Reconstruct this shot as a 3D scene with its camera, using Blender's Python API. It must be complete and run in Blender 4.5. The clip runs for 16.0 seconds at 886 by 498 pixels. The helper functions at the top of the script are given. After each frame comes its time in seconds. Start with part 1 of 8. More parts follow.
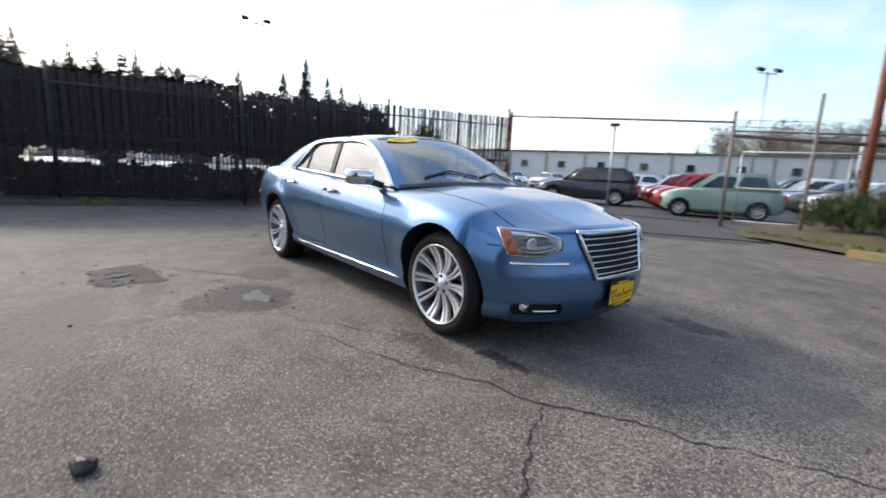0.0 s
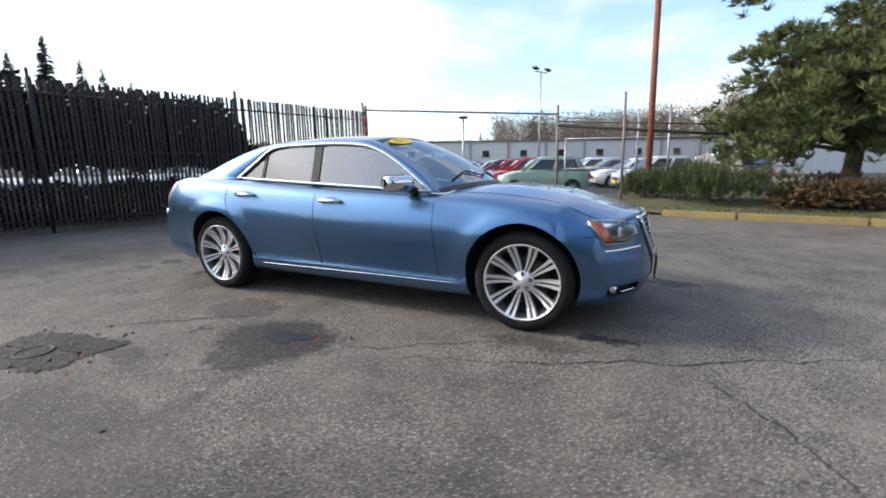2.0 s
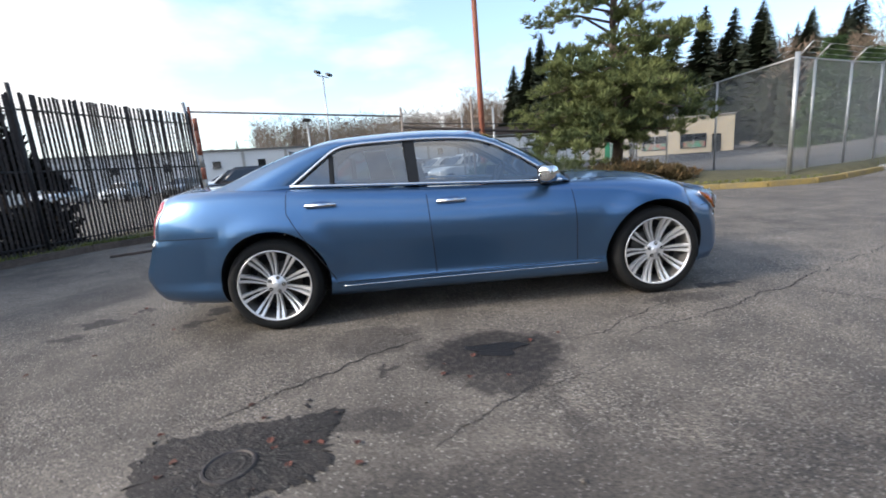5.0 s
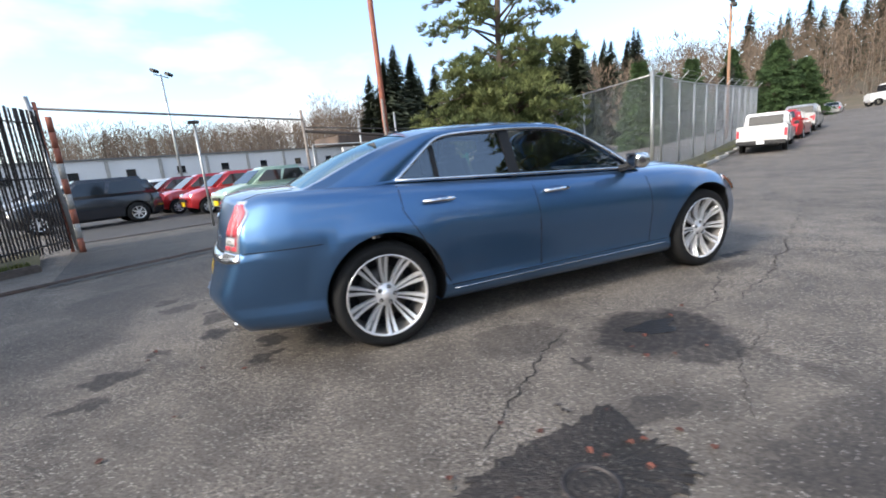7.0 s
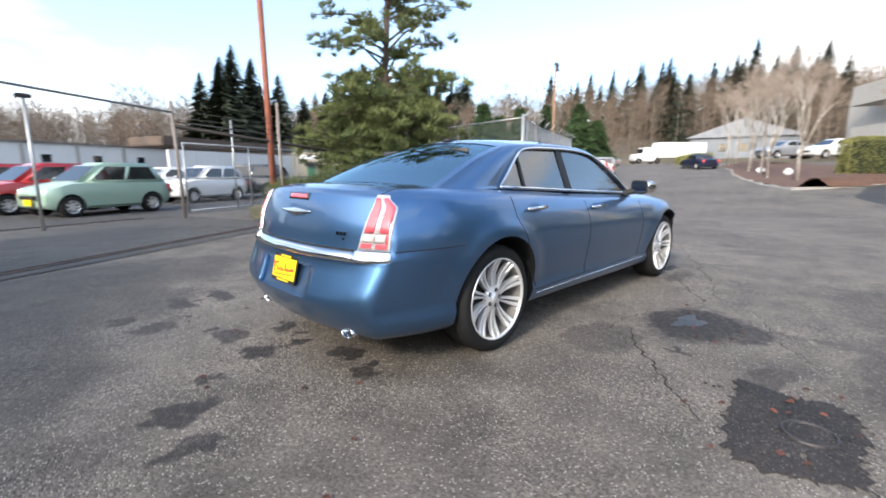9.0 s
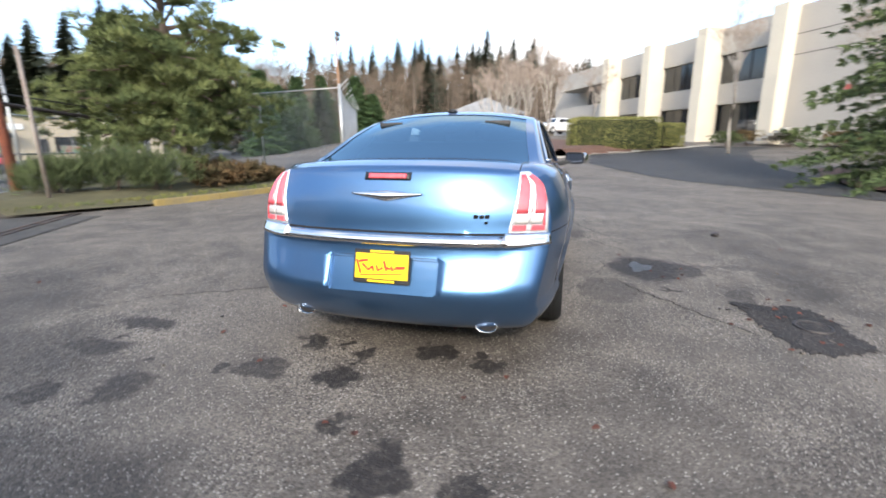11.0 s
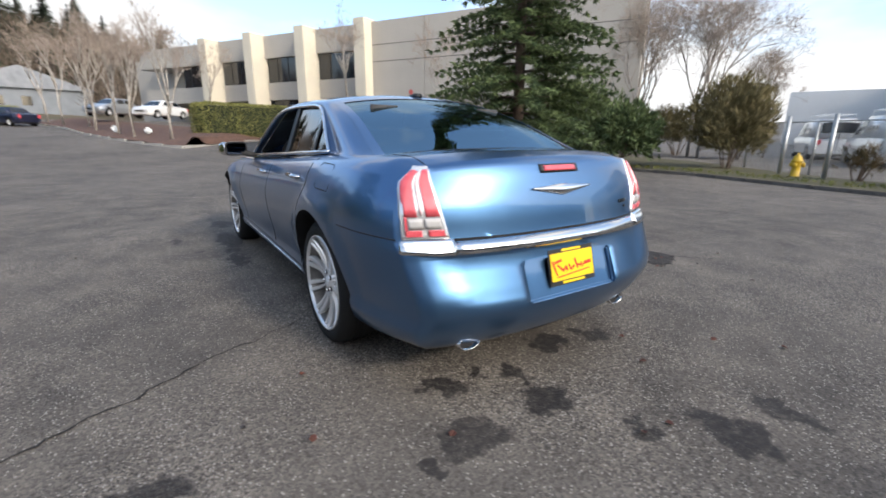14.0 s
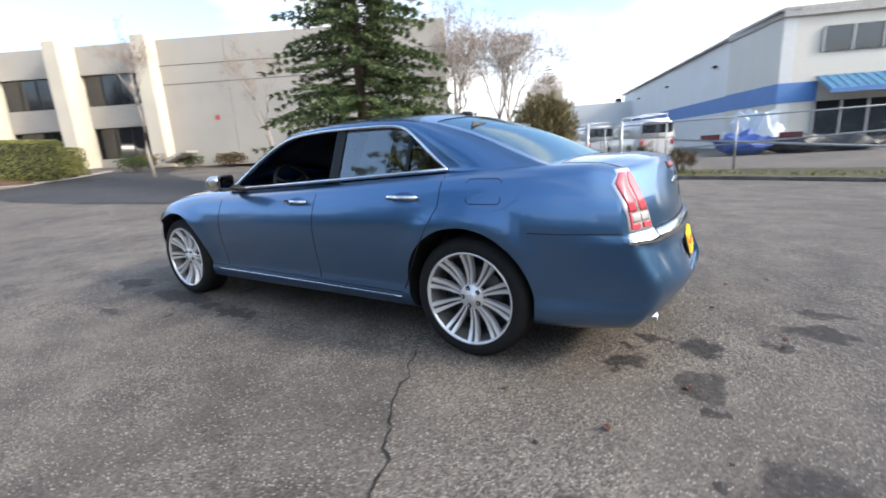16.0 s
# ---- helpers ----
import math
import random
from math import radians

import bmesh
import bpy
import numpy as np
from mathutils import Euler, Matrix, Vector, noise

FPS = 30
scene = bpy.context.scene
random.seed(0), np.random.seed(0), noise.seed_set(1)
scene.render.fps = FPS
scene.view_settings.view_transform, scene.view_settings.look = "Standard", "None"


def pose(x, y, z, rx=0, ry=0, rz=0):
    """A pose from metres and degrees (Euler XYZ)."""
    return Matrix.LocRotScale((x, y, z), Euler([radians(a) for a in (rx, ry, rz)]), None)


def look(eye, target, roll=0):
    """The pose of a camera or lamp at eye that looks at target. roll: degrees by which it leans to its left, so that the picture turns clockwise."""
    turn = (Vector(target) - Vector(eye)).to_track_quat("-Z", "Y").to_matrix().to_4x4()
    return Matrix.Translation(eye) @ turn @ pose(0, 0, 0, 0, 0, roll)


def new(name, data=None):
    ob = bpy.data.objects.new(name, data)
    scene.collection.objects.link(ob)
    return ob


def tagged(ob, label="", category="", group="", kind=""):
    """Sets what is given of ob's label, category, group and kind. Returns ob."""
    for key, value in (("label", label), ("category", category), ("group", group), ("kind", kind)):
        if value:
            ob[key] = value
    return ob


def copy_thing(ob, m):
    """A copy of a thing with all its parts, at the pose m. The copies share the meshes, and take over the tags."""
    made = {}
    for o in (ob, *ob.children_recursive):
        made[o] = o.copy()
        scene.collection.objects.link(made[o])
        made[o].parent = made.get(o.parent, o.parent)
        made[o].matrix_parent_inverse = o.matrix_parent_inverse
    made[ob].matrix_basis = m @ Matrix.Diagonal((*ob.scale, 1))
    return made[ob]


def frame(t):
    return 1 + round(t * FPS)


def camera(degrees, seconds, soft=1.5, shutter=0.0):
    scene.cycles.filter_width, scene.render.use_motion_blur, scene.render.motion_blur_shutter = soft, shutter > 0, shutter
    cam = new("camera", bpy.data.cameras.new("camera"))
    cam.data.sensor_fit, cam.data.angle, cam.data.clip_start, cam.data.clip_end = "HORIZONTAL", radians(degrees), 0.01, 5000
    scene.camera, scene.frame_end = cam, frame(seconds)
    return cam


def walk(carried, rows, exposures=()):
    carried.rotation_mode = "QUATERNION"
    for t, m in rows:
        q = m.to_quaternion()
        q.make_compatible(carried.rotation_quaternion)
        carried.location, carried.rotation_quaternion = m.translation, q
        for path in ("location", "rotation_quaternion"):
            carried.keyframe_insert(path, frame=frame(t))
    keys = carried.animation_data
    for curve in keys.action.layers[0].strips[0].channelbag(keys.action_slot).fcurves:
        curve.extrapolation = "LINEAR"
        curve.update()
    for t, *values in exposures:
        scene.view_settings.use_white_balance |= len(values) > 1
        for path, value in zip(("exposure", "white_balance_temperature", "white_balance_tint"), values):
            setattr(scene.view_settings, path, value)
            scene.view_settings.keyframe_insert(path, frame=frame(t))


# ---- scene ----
cam = camera(90.6, 16.0, soft=1.7, shutter=0.5)
PATH = [
    (0, (3.783, -2.773, 1.131), (2.283, -1.498, 0.781), 2.7),
    (0.5, (3.453, -3.106, 1.142), (2.161, -1.618, 0.796), 2.0),
    (1, (3.072, -3.364, 1.144), (1.885, -1.795, 0.78), 0.0),
    (1.5, (2.684, -3.603, 1.167), (1.663, -1.915, 0.84), 0.6),
    (2, (2.303, -3.837, 1.175), (1.467, -2.058, 0.805), -0.8),
    (2.5, (1.868, -3.967, 1.179), (1.155, -2.137, 0.802), -1.2),
    (3, (1.426, -4.154, 1.189), (0.927, -2.254, 0.814), -1.4),
    (3.5, (0.957, -4.229, 1.174), (0.614, -2.302, 0.763), -2.0),
    (4, (0.494, -4.299, 1.181), (0.348, -2.34, 0.805), -3.0),
    (4.2, (0.299, -4.323, 1.195), (0.217, -2.367, 0.785), -3.3),
    (6.3, (-1.671, -3.88, 1.198), (-1.033, -2.017, 0.848), -4.2),
    (6.5, (-1.86, -3.819, 1.204), (-1.136, -1.993, 0.829), -4.2),
    (7, (-2.258, -3.607, 1.213), (-1.493, -1.804, 0.809), -5.4),
    (7.5, (-2.67, -3.403, 1.221), (-1.772, -1.645, 0.902), -2.0),
    (8, (-3.055, -3.183, 1.213), (-1.999, -1.529, 0.831), -1.6),
    (8.5, (-3.413, -2.877, 1.222), (-2.274, -1.284, 0.819), -0.5),
    (8.7, (-3.574, -2.787, 1.19), (-2.327, -1.269, 0.814), -0.2),
    (10.8, (-4.53, -1.086, 1.204), (-2.694, -0.439, 0.744), 0.1),
    (11, (-4.58, -0.893, 1.202), (-2.706, -0.366, 0.741), -0.4),
    (11.5, (-4.63, -0.446, 1.222), (-2.71, -0.16, 0.74), -0.8),
    (12, (-4.574, 0.012, 1.23), (-2.625, 0.127, 0.795), -0.4),
    (12.5, (-4.519, 0.457, 1.224), (-2.6, 0.17, 0.74), 0.1),
    (13, (-4.327, 0.859, 1.209), (-2.476, 0.302, 0.696), 0.8),
    (13.5, (-4.152, 1.273, 1.207), (-2.423, 0.391, 0.724), 0.6),
    (14, (-3.927, 1.636, 1.203), (-2.311, 0.573, 0.693), 0.4),
    (14.5, (-3.648, 1.968, 1.209), (-2.169, 0.714, 0.718), 2.5),
    (15, (-3.39, 2.329, 1.227), (-2.086, 0.896, 0.732), -3.2),
    (15.5, (-3.048, 2.621, 1.218), (-1.811, 1.121, 0.748), -3.4),
    (16, (-2.727, 2.983, 1.215), (-1.667, 1.346, 0.77), -3.5),
]
EXPOSURES = [(0, -0.05), (1.5, -0.03), (3.5, 0.06), (7, 0.25), (7.5, 0.38), (8.5, 0.38), (11, 0.40), (12, 0.32), (12.5, 0.12), (13, 0.0), (13.5, -0.1), (14.5, -0.14), (15, -0.1), (15.5, 0.1), (16, 0.35)]
walk(cam, [(t, look(eye, target, roll)) for t, eye, target, roll in PATH], EXPOSURES)

# ---- daylight: low sun behind the sedan, bright broken cloud ----
SUN = Vector((-0.85, -0.18, 0.50)).normalized()
sun_data = bpy.data.lights.new("sun", "SUN")
sun_data.energy, sun_data.angle, sun_data.color = 3.0, radians(7.0), (1.0, 0.92, 0.80)
sun = new("sun", sun_data)
sun.matrix_world = look(SUN * 60, (0, 0, 0))

world = bpy.data.worlds.new("sky")
scene.world = world
world.use_nodes = True
wn, wl = world.node_tree.nodes, world.node_tree.links
wn.clear()
w_out, w_bg, w_sky = wn.new("ShaderNodeOutputWorld"), wn.new("ShaderNodeBackground"), wn.new("ShaderNodeTexSky")
w_sky.sky_type, w_sky.sun_disc = "NISHITA", False
w_sky.sun_elevation, w_sky.sun_rotation = math.asin(SUN.z), math.atan2(SUN.x, SUN.y)
w_sky.air_density, w_sky.dust_density, w_sky.ozone_density = 1.0, 1.6, 1.2
w_coord, w_map = wn.new("ShaderNodeTexCoord"), wn.new("ShaderNodeMapping")
w_map.inputs["Scale"].default_value = (1.0, 1.0, 2.6)
w_map.inputs["Location"].default_value = (0.35, 0.2, 0.1)
w_noise, w_ramp = wn.new("ShaderNodeTexNoise"), wn.new("ShaderNodeValToRGB")
w_noise.inputs["Scale"].default_value, w_noise.inputs["Detail"].default_value = 1.7, 6.0
w_noise.inputs["Roughness"].default_value = 0.5
w_ramp.color_ramp.elements[0].position, w_ramp.color_ramp.elements[1].position = 0.485, 0.635
w_ramp.color_ramp.elements[0].color = (0.05, 0.05, 0.05, 1)
w_mix = wn.new("ShaderNodeMix")
w_mix.data_type = "RGBA"
w_mix.inputs["B"].default_value = (8.2, 8.2, 8.3, 1)
wl.new(w_coord.outputs["Generated"], w_map.inputs["Vector"])
wl.new(w_map.outputs["Vector"], w_noise.inputs["Vector"])
wl.new(w_noise.outputs["Fac"], w_ramp.inputs["Fac"])
wl.new(w_ramp.outputs["Color"], w_mix.inputs["Factor"])
w_gain = wn.new("ShaderNodeVectorMath")
w_gain.operation = "SCALE"
w_gain.inputs["Scale"].default_value = 1.9
wl.new(w_sky.outputs["Color"], w_gain.inputs[0])
# thin bright haze over the whole sky
w_haze = wn.new("ShaderNodeVectorMath")
w_haze.operation = "ADD"
w_haze.inputs[1].default_value = (0.50, 1.02, 1.90)
wl.new(w_gain.outputs["Vector"], w_haze.inputs[0])
wl.new(w_haze.outputs["Vector"], w_mix.inputs["A"])
# thin cloud glows round the hidden sun
w_dot, w_ring, w_pow, w_glow, w_add = (wn.new("ShaderNode" + k) for k in ("VectorMath", "MapRange", "Math", "VectorMath", "VectorMath"))
w_dot.operation, w_pow.operation, w_glow.operation, w_add.operation = "DOT_PRODUCT", "POWER", "SCALE", "ADD"
w_dot.inputs[1].default_value = SUN
w_ring.inputs["From Min"].default_value, w_ring.inputs["From Max"].default_value = 0.45, 1.0
w_pow.inputs[1].default_value = 2.6
w_glow.inputs[0].default_value = (13.0, 12.4, 11.5)
wl.new(w_coord.outputs["Generated"], w_dot.inputs[0])
wl.new(w_dot.outputs["Value"], w_ring.inputs["Value"])
wl.new(w_ring.outputs["Result"], w_pow.inputs[0])
wl.new(w_pow.outputs[0], w_glow.inputs["Scale"])
wl.new(w_mix.outputs["Result"], w_add.inputs[0])
wl.new(w_glow.outputs["Vector"], w_add.inputs[1])
wl.new(w_add.outputs["Vector"], w_bg.inputs["Color"])
wl.new(w_bg.outputs["Background"], w_out.inputs["Surface"])
w_bg.inputs["Strength"].default_value = 0.15

# ---- materials ----
MATS = {}


def mat(name, col, col2=None, rough=0.7, metal=0.0, scale=6.0, fine=0.0, bump=0.0, coat=0.0, island=0.0, obj=0.0, spec=0.5, detail=5.0):
    """A surface that varies between two colours at a broad and a fine scale, with relief."""
    if name in MATS:
        return MATS[name]
    m = bpy.data.materials.new(name)
    m.use_nodes = True
    n, l = m.node_tree.nodes, m.node_tree.links
    b = n["Principled BSDF"]
    b.inputs["Roughness"].default_value, b.inputs["Metallic"].default_value = rough, metal
    b.inputs["Coat Weight"].default_value, b.inputs["Coat Roughness"].default_value = coat, 0.03
    b.inputs["Coat IOR"].default_value = 1.5 if coat < 1 else 1.75
    b.inputs["Specular IOR Level"].default_value = spec
    col2 = col2 or tuple(c * 0.8 for c in col)
    tc = n.new("ShaderNodeTexCoord")
    big = n.new("ShaderNodeTexNoise")
    big.inputs["Scale"].default_value, big.inputs["Detail"].default_value = scale, detail
    l.new(tc.outputs["Object"], big.inputs["Vector"])
    fac = big.outputs["Fac"]
    if fine:
        small = n.new("ShaderNodeTexNoise")
        small.inputs["Scale"].default_value, small.inputs["Detail"].default_value = fine, 3.0
        l.new(tc.outputs["Object"], small.inputs["Vector"])
        av = n.new("ShaderNodeMath")
        av.operation = "ADD"
        l.new(big.outputs["Fac"], av.inputs[0])
        l.new(small.outputs["Fac"], av.inputs[1])
        half = n.new("ShaderNodeMath")
        half.operation = "MULTIPLY"
        half.inputs[1].default_value = 0.5
        l.new(av.outputs[0], half.inputs[0])
        fac = half.outputs[0]
    ramp = n.new("ShaderNodeValToRGB")
    ramp.color_ramp.elements[0].position, ramp.color_ramp.elements[1].position = 0.35, 0.65
    ramp.color_ramp.elements[0].color, ramp.color_ramp.elements[1].color = (*col2, 1), (*col, 1)
    l.new(fac, ramp.inputs["Fac"])
    out = ramp.outputs["Color"]
    for amount, node, socket in ((island, "ShaderNodeNewGeometry", "Random Per Island"), (obj, "ShaderNodeObjectInfo", "Random")):
        if amount:
            src = n.new(node)
            rng = n.new("ShaderNodeMapRange")
            rng.inputs["To Min"].default_value, rng.inputs["To Max"].default_value = 1 - amount, 1 + amount
            l.new(src.outputs[socket], rng.inputs["Value"])
            hsv = n.new("ShaderNodeHueSaturation")
            l.new(rng.outputs["Result"], hsv.inputs["Value"])
            l.new(out, hsv.inputs["Color"])
            out = hsv.outputs["Color"]
    l.new(out, b.inputs["Base Color"])
    if bump:
        bp = n.new("ShaderNodeBump")
        bp.inputs["Strength"].default_value, bp.inputs["Distance"].default_value = bump, 0.02
        l.new(fac, bp.inputs["Height"])
        l.new(bp.outputs["Normal"], b.inputs["Normal"])
    MATS[name] = m
    return m


def glass(name, tint, rough=0.0, ior=1.55, sheen=(1.0, 1.0, 1.0)):
    """Window glass: a tinted clear pane under a mirror-like surface."""
    if name in MATS:
        return MATS[name]
    m = bpy.data.materials.new(name)
    m.use_nodes = True
    n, l = m.node_tree.nodes, m.node_tree.links
    n.clear()
    o, t, g, f, x = (n.new("ShaderNode" + k) for k in ("OutputMaterial", "BsdfTransparent", "BsdfGlossy", "Fresnel", "MixShader"))
    t.inputs["Color"].default_value = (*tint, 1)
    g.inputs["Roughness"].default_value, g.inputs["Color"].default_value = rough, (*sheen, 1)
    f.inputs["IOR"].default_value = ior
    l.new(f.outputs[0], x.inputs[0])
    l.new(t.outputs[0], x.inputs[1])
    l.new(g.outputs[0], x.inputs[2])
    l.new(x.outputs[0], o.inputs["Surface"])
    MATS[name] = m
    return m


def glow(name, col, strength):
    m = mat(name, col, col, rough=0.3)
    b = m.node_tree.nodes["Principled BSDF"]
    b.inputs["Emission Color"].default_value, b.inputs["Emission Strength"].default_value = (*col, 1), strength
    return m


def car_paint(name, col, metal=0.55, rough=0.32):
    """Clear-coated paint with fine metallic flake."""
    if name in MATS:
        return MATS[name]
    m = mat(name, col, tuple(c * 0.93 for c in col), rough=rough, metal=metal, scale=1.2, coat=0.92)
    n, l = m.node_tree.nodes, m.node_tree.links
    tc, v, r = n.new("ShaderNodeTexCoord"), n.new("ShaderNodeTexVoronoi"), n.new("ShaderNodeMapRange")
    v.inputs["Scale"].default_value = 900.0
    r.inputs["To Min"].default_value, r.inputs["To Max"].default_value = rough - 0.06, rough + 0.1
    l.new(tc.outputs["Object"], v.inputs["Vector"])
    l.new(v.outputs["Distance"], r.inputs["Value"])
    l.new(r.outputs["Result"], n["Principled BSDF"].inputs["Roughness"])
    return m


# dark oil and damp spots on the asphalt, some broad ones painting shade: x, y, radius along x, radius along y, strength
SPOTS = [
    (-2.69, 0.21, 0.12, 0.13, 0.9), (-2.27, -0.21, 0.10, 0.14, 0.95), (-3.07, 0.03, 0.08, 0.07, 0.8), (-2.37, 1.88, 0.10, 0.22, 0.8),
    (-2.70, 0.70, 0.13, 0.16, 0.75), (-2.36, -0.54, 0.08, 0.11, 0.85), (-2.36, 0.55, 0.10, 0.08, 0.8), (-2.73, 1.88, 0.12, 0.25, 0.75),
    (-3.07, 1.27, 0.16, 0.14, 0.7), (-3.28, -0.25, 0.20, 0.13, 0.85), (-3.30, -0.58, 0.10, 0.09, 0.7), (-0.72, -2.30, 0.20, 0.10, 0.5),
    (0.00, -1.68, 0.46, 0.34, 0.90), (0.02, -2.02, 0.24, 0.20, 0.75), (-0.78, -1.30, 0.34, 0.26, 0.45), (-0.68, -1.77, 0.05, 0.07, 0.8), (2.14, -0.83, 0.22, 0.07, 0.9), (1.7, -1.05, 0.35, 0.10, 0.45), (-2.79, 1.40, 0.05, 0.06, 0.8), (-3.22, 1.63, 0.14, 0.10, 0.75), (-2.77, 0.90, 0.06, 0.05, 0.8), (-2.25, -0.49, 0.05, 0.05, 0.9), (-2.30, 0.60, 0.05, 0.10, 0.9), (1.55, 1.0, 0.45, 0.14, 0.8),
    # broad ones near x -3 to -4 paint the fence's shadow on the ground
    (0.6, 1.05, 0.25, 0.10, 0.8), (-3.4, 2.2, 0.9, 0.7, 0.45), (-3.9, 1.0, 0.5, 0.8, 0.4), (-3.0, 3.6, 1.6, 0.9, 0.35), (0.1, -2.95, 0.75, 0.32, 0.38), (1.2, -3.1, 0.8, 0.35, 0.36), (1.6, -2.9, 0.9, 0.5, 0.3), (1.35, -2.50, 0.34, 0.10, 0.30), (0.20, -2.42, 0.06, 0.30, 0.35), (-0.51, -2.80, 0.25, 0.10, 0.35),
    (2.54, 0.95, 0.30, 0.12, 0.75), (1.10, 1.34, 0.07, 0.05, 0.85), (1.75, 1.5, 0.16, 0.05, 0.7), (1.0, 1.05, 0.10, 0.07, 0.8), (-3.35, -0.62, 0.16, 0.07, 0.8), (-2.30, 0.35, 0.05, 0.05, 0.85), (-2.42, 0.20, 0.09, 0.05, 0.9),
]


def asphalt(name, dark, light, spots=(), bare=0.62):
    m = bpy.data.materials.new(name)
    m.use_nodes = True
    n, l = m.node_tree.nodes, m.node_tree.links
    b = n["Principled BSDF"]
    tc = n.new("ShaderNodeTexCoord")
    pos = tc.outputs["Object"]

    def tex(kind, scale, detail=4.0):
        t = n.new(kind)
        t.inputs["Scale"].default_value = scale
        if kind == "ShaderNodeTexNoise":
            t.inputs["Detail"].default_value = detail
        l.new(pos, t.inputs["Vector"])
        return t

    def calc(op, a, c, clamp=False):
        k = n.new("ShaderNodeMath")
        k.operation, k.use_clamp = op, clamp
        for i, v in enumerate((a, c)):
            if isinstance(v, (int, float)):
                k.inputs[i].default_value = v
            else:
                l.new(v, k.inputs[i])
        return k.outputs[0]

    def blend(fac, a, c):
        k = n.new("ShaderNodeMix")
        k.data_type = "RGBA"
        for i, v in (("Factor", fac), ("A", a), ("B", c)):
            if isinstance(v, (tuple, float)):
                k.inputs[i].default_value = (*v, 1) if isinstance(v, tuple) else v
            else:
                l.new(v, k.inputs[i])
        return k.outputs["Result"]

    broad, mid, grit, stone = tex("ShaderNodeTexNoise", 0.40), tex("ShaderNodeTexNoise", 2.6, 10.0), tex("ShaderNodeTexNoise", 45.0, 3.0), tex("ShaderNodeTexVoronoi", 105.0)
    r1 = n.new("ShaderNodeValToRGB")
    r1.color_ramp.elements[0].position, r1.color_ramp.elements[1].position = 0.36, 0.64
    r1.color_ramp.elements[0].color, r1.color_ramp.elements[1].color = (*dark, 1), (*light, 1)
    l.new(calc("ADD", calc("MULTIPLY", broad.outputs["Fac"], 0.35), calc("ADD", calc("MULTIPLY", mid.outputs["Fac"], 0.42), calc("MULTIPLY", grit.outputs["Fac"], 0.23))), r1.inputs["Fac"])
    col = r1.outputs["Color"]
    # pale stones worn bare in the surface
    sep = n.new("ShaderNodeSeparateColor")
    l.new(stone.outputs["Color"], sep.inputs["Color"])
    tone = n.new("ShaderNodeMapRange")
    worn = n.new("ShaderNodeMapRange")
    worn.inputs["From Min"].default_value, worn.inputs["From Max"].default_value = 0.44, 0.60
    l.new(tex("ShaderNodeTexNoise", 0.9, 6.0).outputs["Fac"], worn.inputs["Value"])
    l.new(calc("SUBTRACT", 0.62, calc("MULTIPLY", worn.outputs["Result"], 0.30)), tone.inputs["To Min"])
    l.new(calc("ADD", 1.38, calc("MULTIPLY", worn.outputs["Result"], 0.34)), tone.inputs["To Max"])
    l.new(sep.outputs["Green"], tone.inputs["Value"])
    hs = n.new("ShaderNodeHueSaturation")
    l.new(col, hs.inputs["Color"])
    l.new(tone.outputs["Result"], hs.inputs["Value"])
    col = hs.outputs["Color"]
    pale = calc("MULTIPLY", calc("GREATER_THAN", sep.outputs["Red"], calc("SUBTRACT", 0.93, calc("MULTIPLY", worn.outputs["Result"], 0.07))), calc("LESS_THAN", stone.outputs["Distance"], 0.5))
    col = blend(calc("MULTIPLY", pale, bare), col, (0.46, 0.42, 0.37))
    wet = None
    if spots:
        warp = n.new("ShaderNodeVectorMath")
        warp.operation = "ADD"
        wn_ = tex("ShaderNodeTexNoise", 10.0, 14.0)
        k = n.new("ShaderNodeVectorMath")
        k.operation = "SCALE"
        k.inputs["Scale"].default_value = 0.29
        off = n.new("ShaderNodeVectorMath")
        off.operation = "SUBTRACT"
        off.inputs[1].default_value = (0.5, 0.5, 0.5)
        l.new(wn_.outputs["Color"], off.inputs[0])
        l.new(off.outputs[0], k.inputs[0])
        l.new(pos, warp.inputs[0])
        l.new(k.outputs[0], warp.inputs[1])
        for x, y, rx, ry, s in spots:
            d = n.new("ShaderNodeVectorMath")
            d.operation = "MULTIPLY_ADD"
            d.inputs[1].default_value = (1 / rx, 1 / ry, 0)
            d.inputs[2].default_value = (-x / rx, -y / ry, 0)
            l.new(warp.outputs[0], d.inputs[0])
            ln = n.new("ShaderNodeVectorMath")
            ln.operation = "LENGTH"
            l.new(d.outputs[0], ln.inputs[0])
            mr = n.new("ShaderNodeMapRange")
            mr.interpolation_type = "SMOOTHSTEP"
            mr.inputs["From Min"].default_value, mr.inputs["From Max"].default_value = 1.16, 0.80
            mr.inputs["To Min"].default_value, mr.inputs["To Max"].default_value = 0.0, s
            l.new(ln.outputs["Value"], mr.inputs["Value"])
            wet = mr.outputs["Result"] if wet is None else calc("MAXIMUM", wet, mr.outputs["Result"])
        patchy = n.new("ShaderNodeMapRange")
        patchy.inputs["From Min"].default_value, patchy.inputs["From Max"].default_value = 0.30, 0.55
        patchy.inputs["To Min"].default_value, patchy.inputs["To Max"].default_value = 0.60, 1.0
        l.new(tex("ShaderNodeTexNoise", 24.0, 6.0).outputs["Fac"], patchy.inputs["Value"])
        wet = calc("MULTIPLY", wet, patchy.outputs["Result"])
        col = blend(calc("MULTIPLY", wet, 1.08, True), col, (0.013, 0.010, 0.009))
    l.new(col, b.inputs["Base Color"])
    rough = n.new("ShaderNodeMapRange")
    rough.inputs["To Min"].default_value, rough.inputs["To Max"].default_value = 0.72, 0.92
    l.new(mid.outputs["Fac"], rough.inputs["Value"])
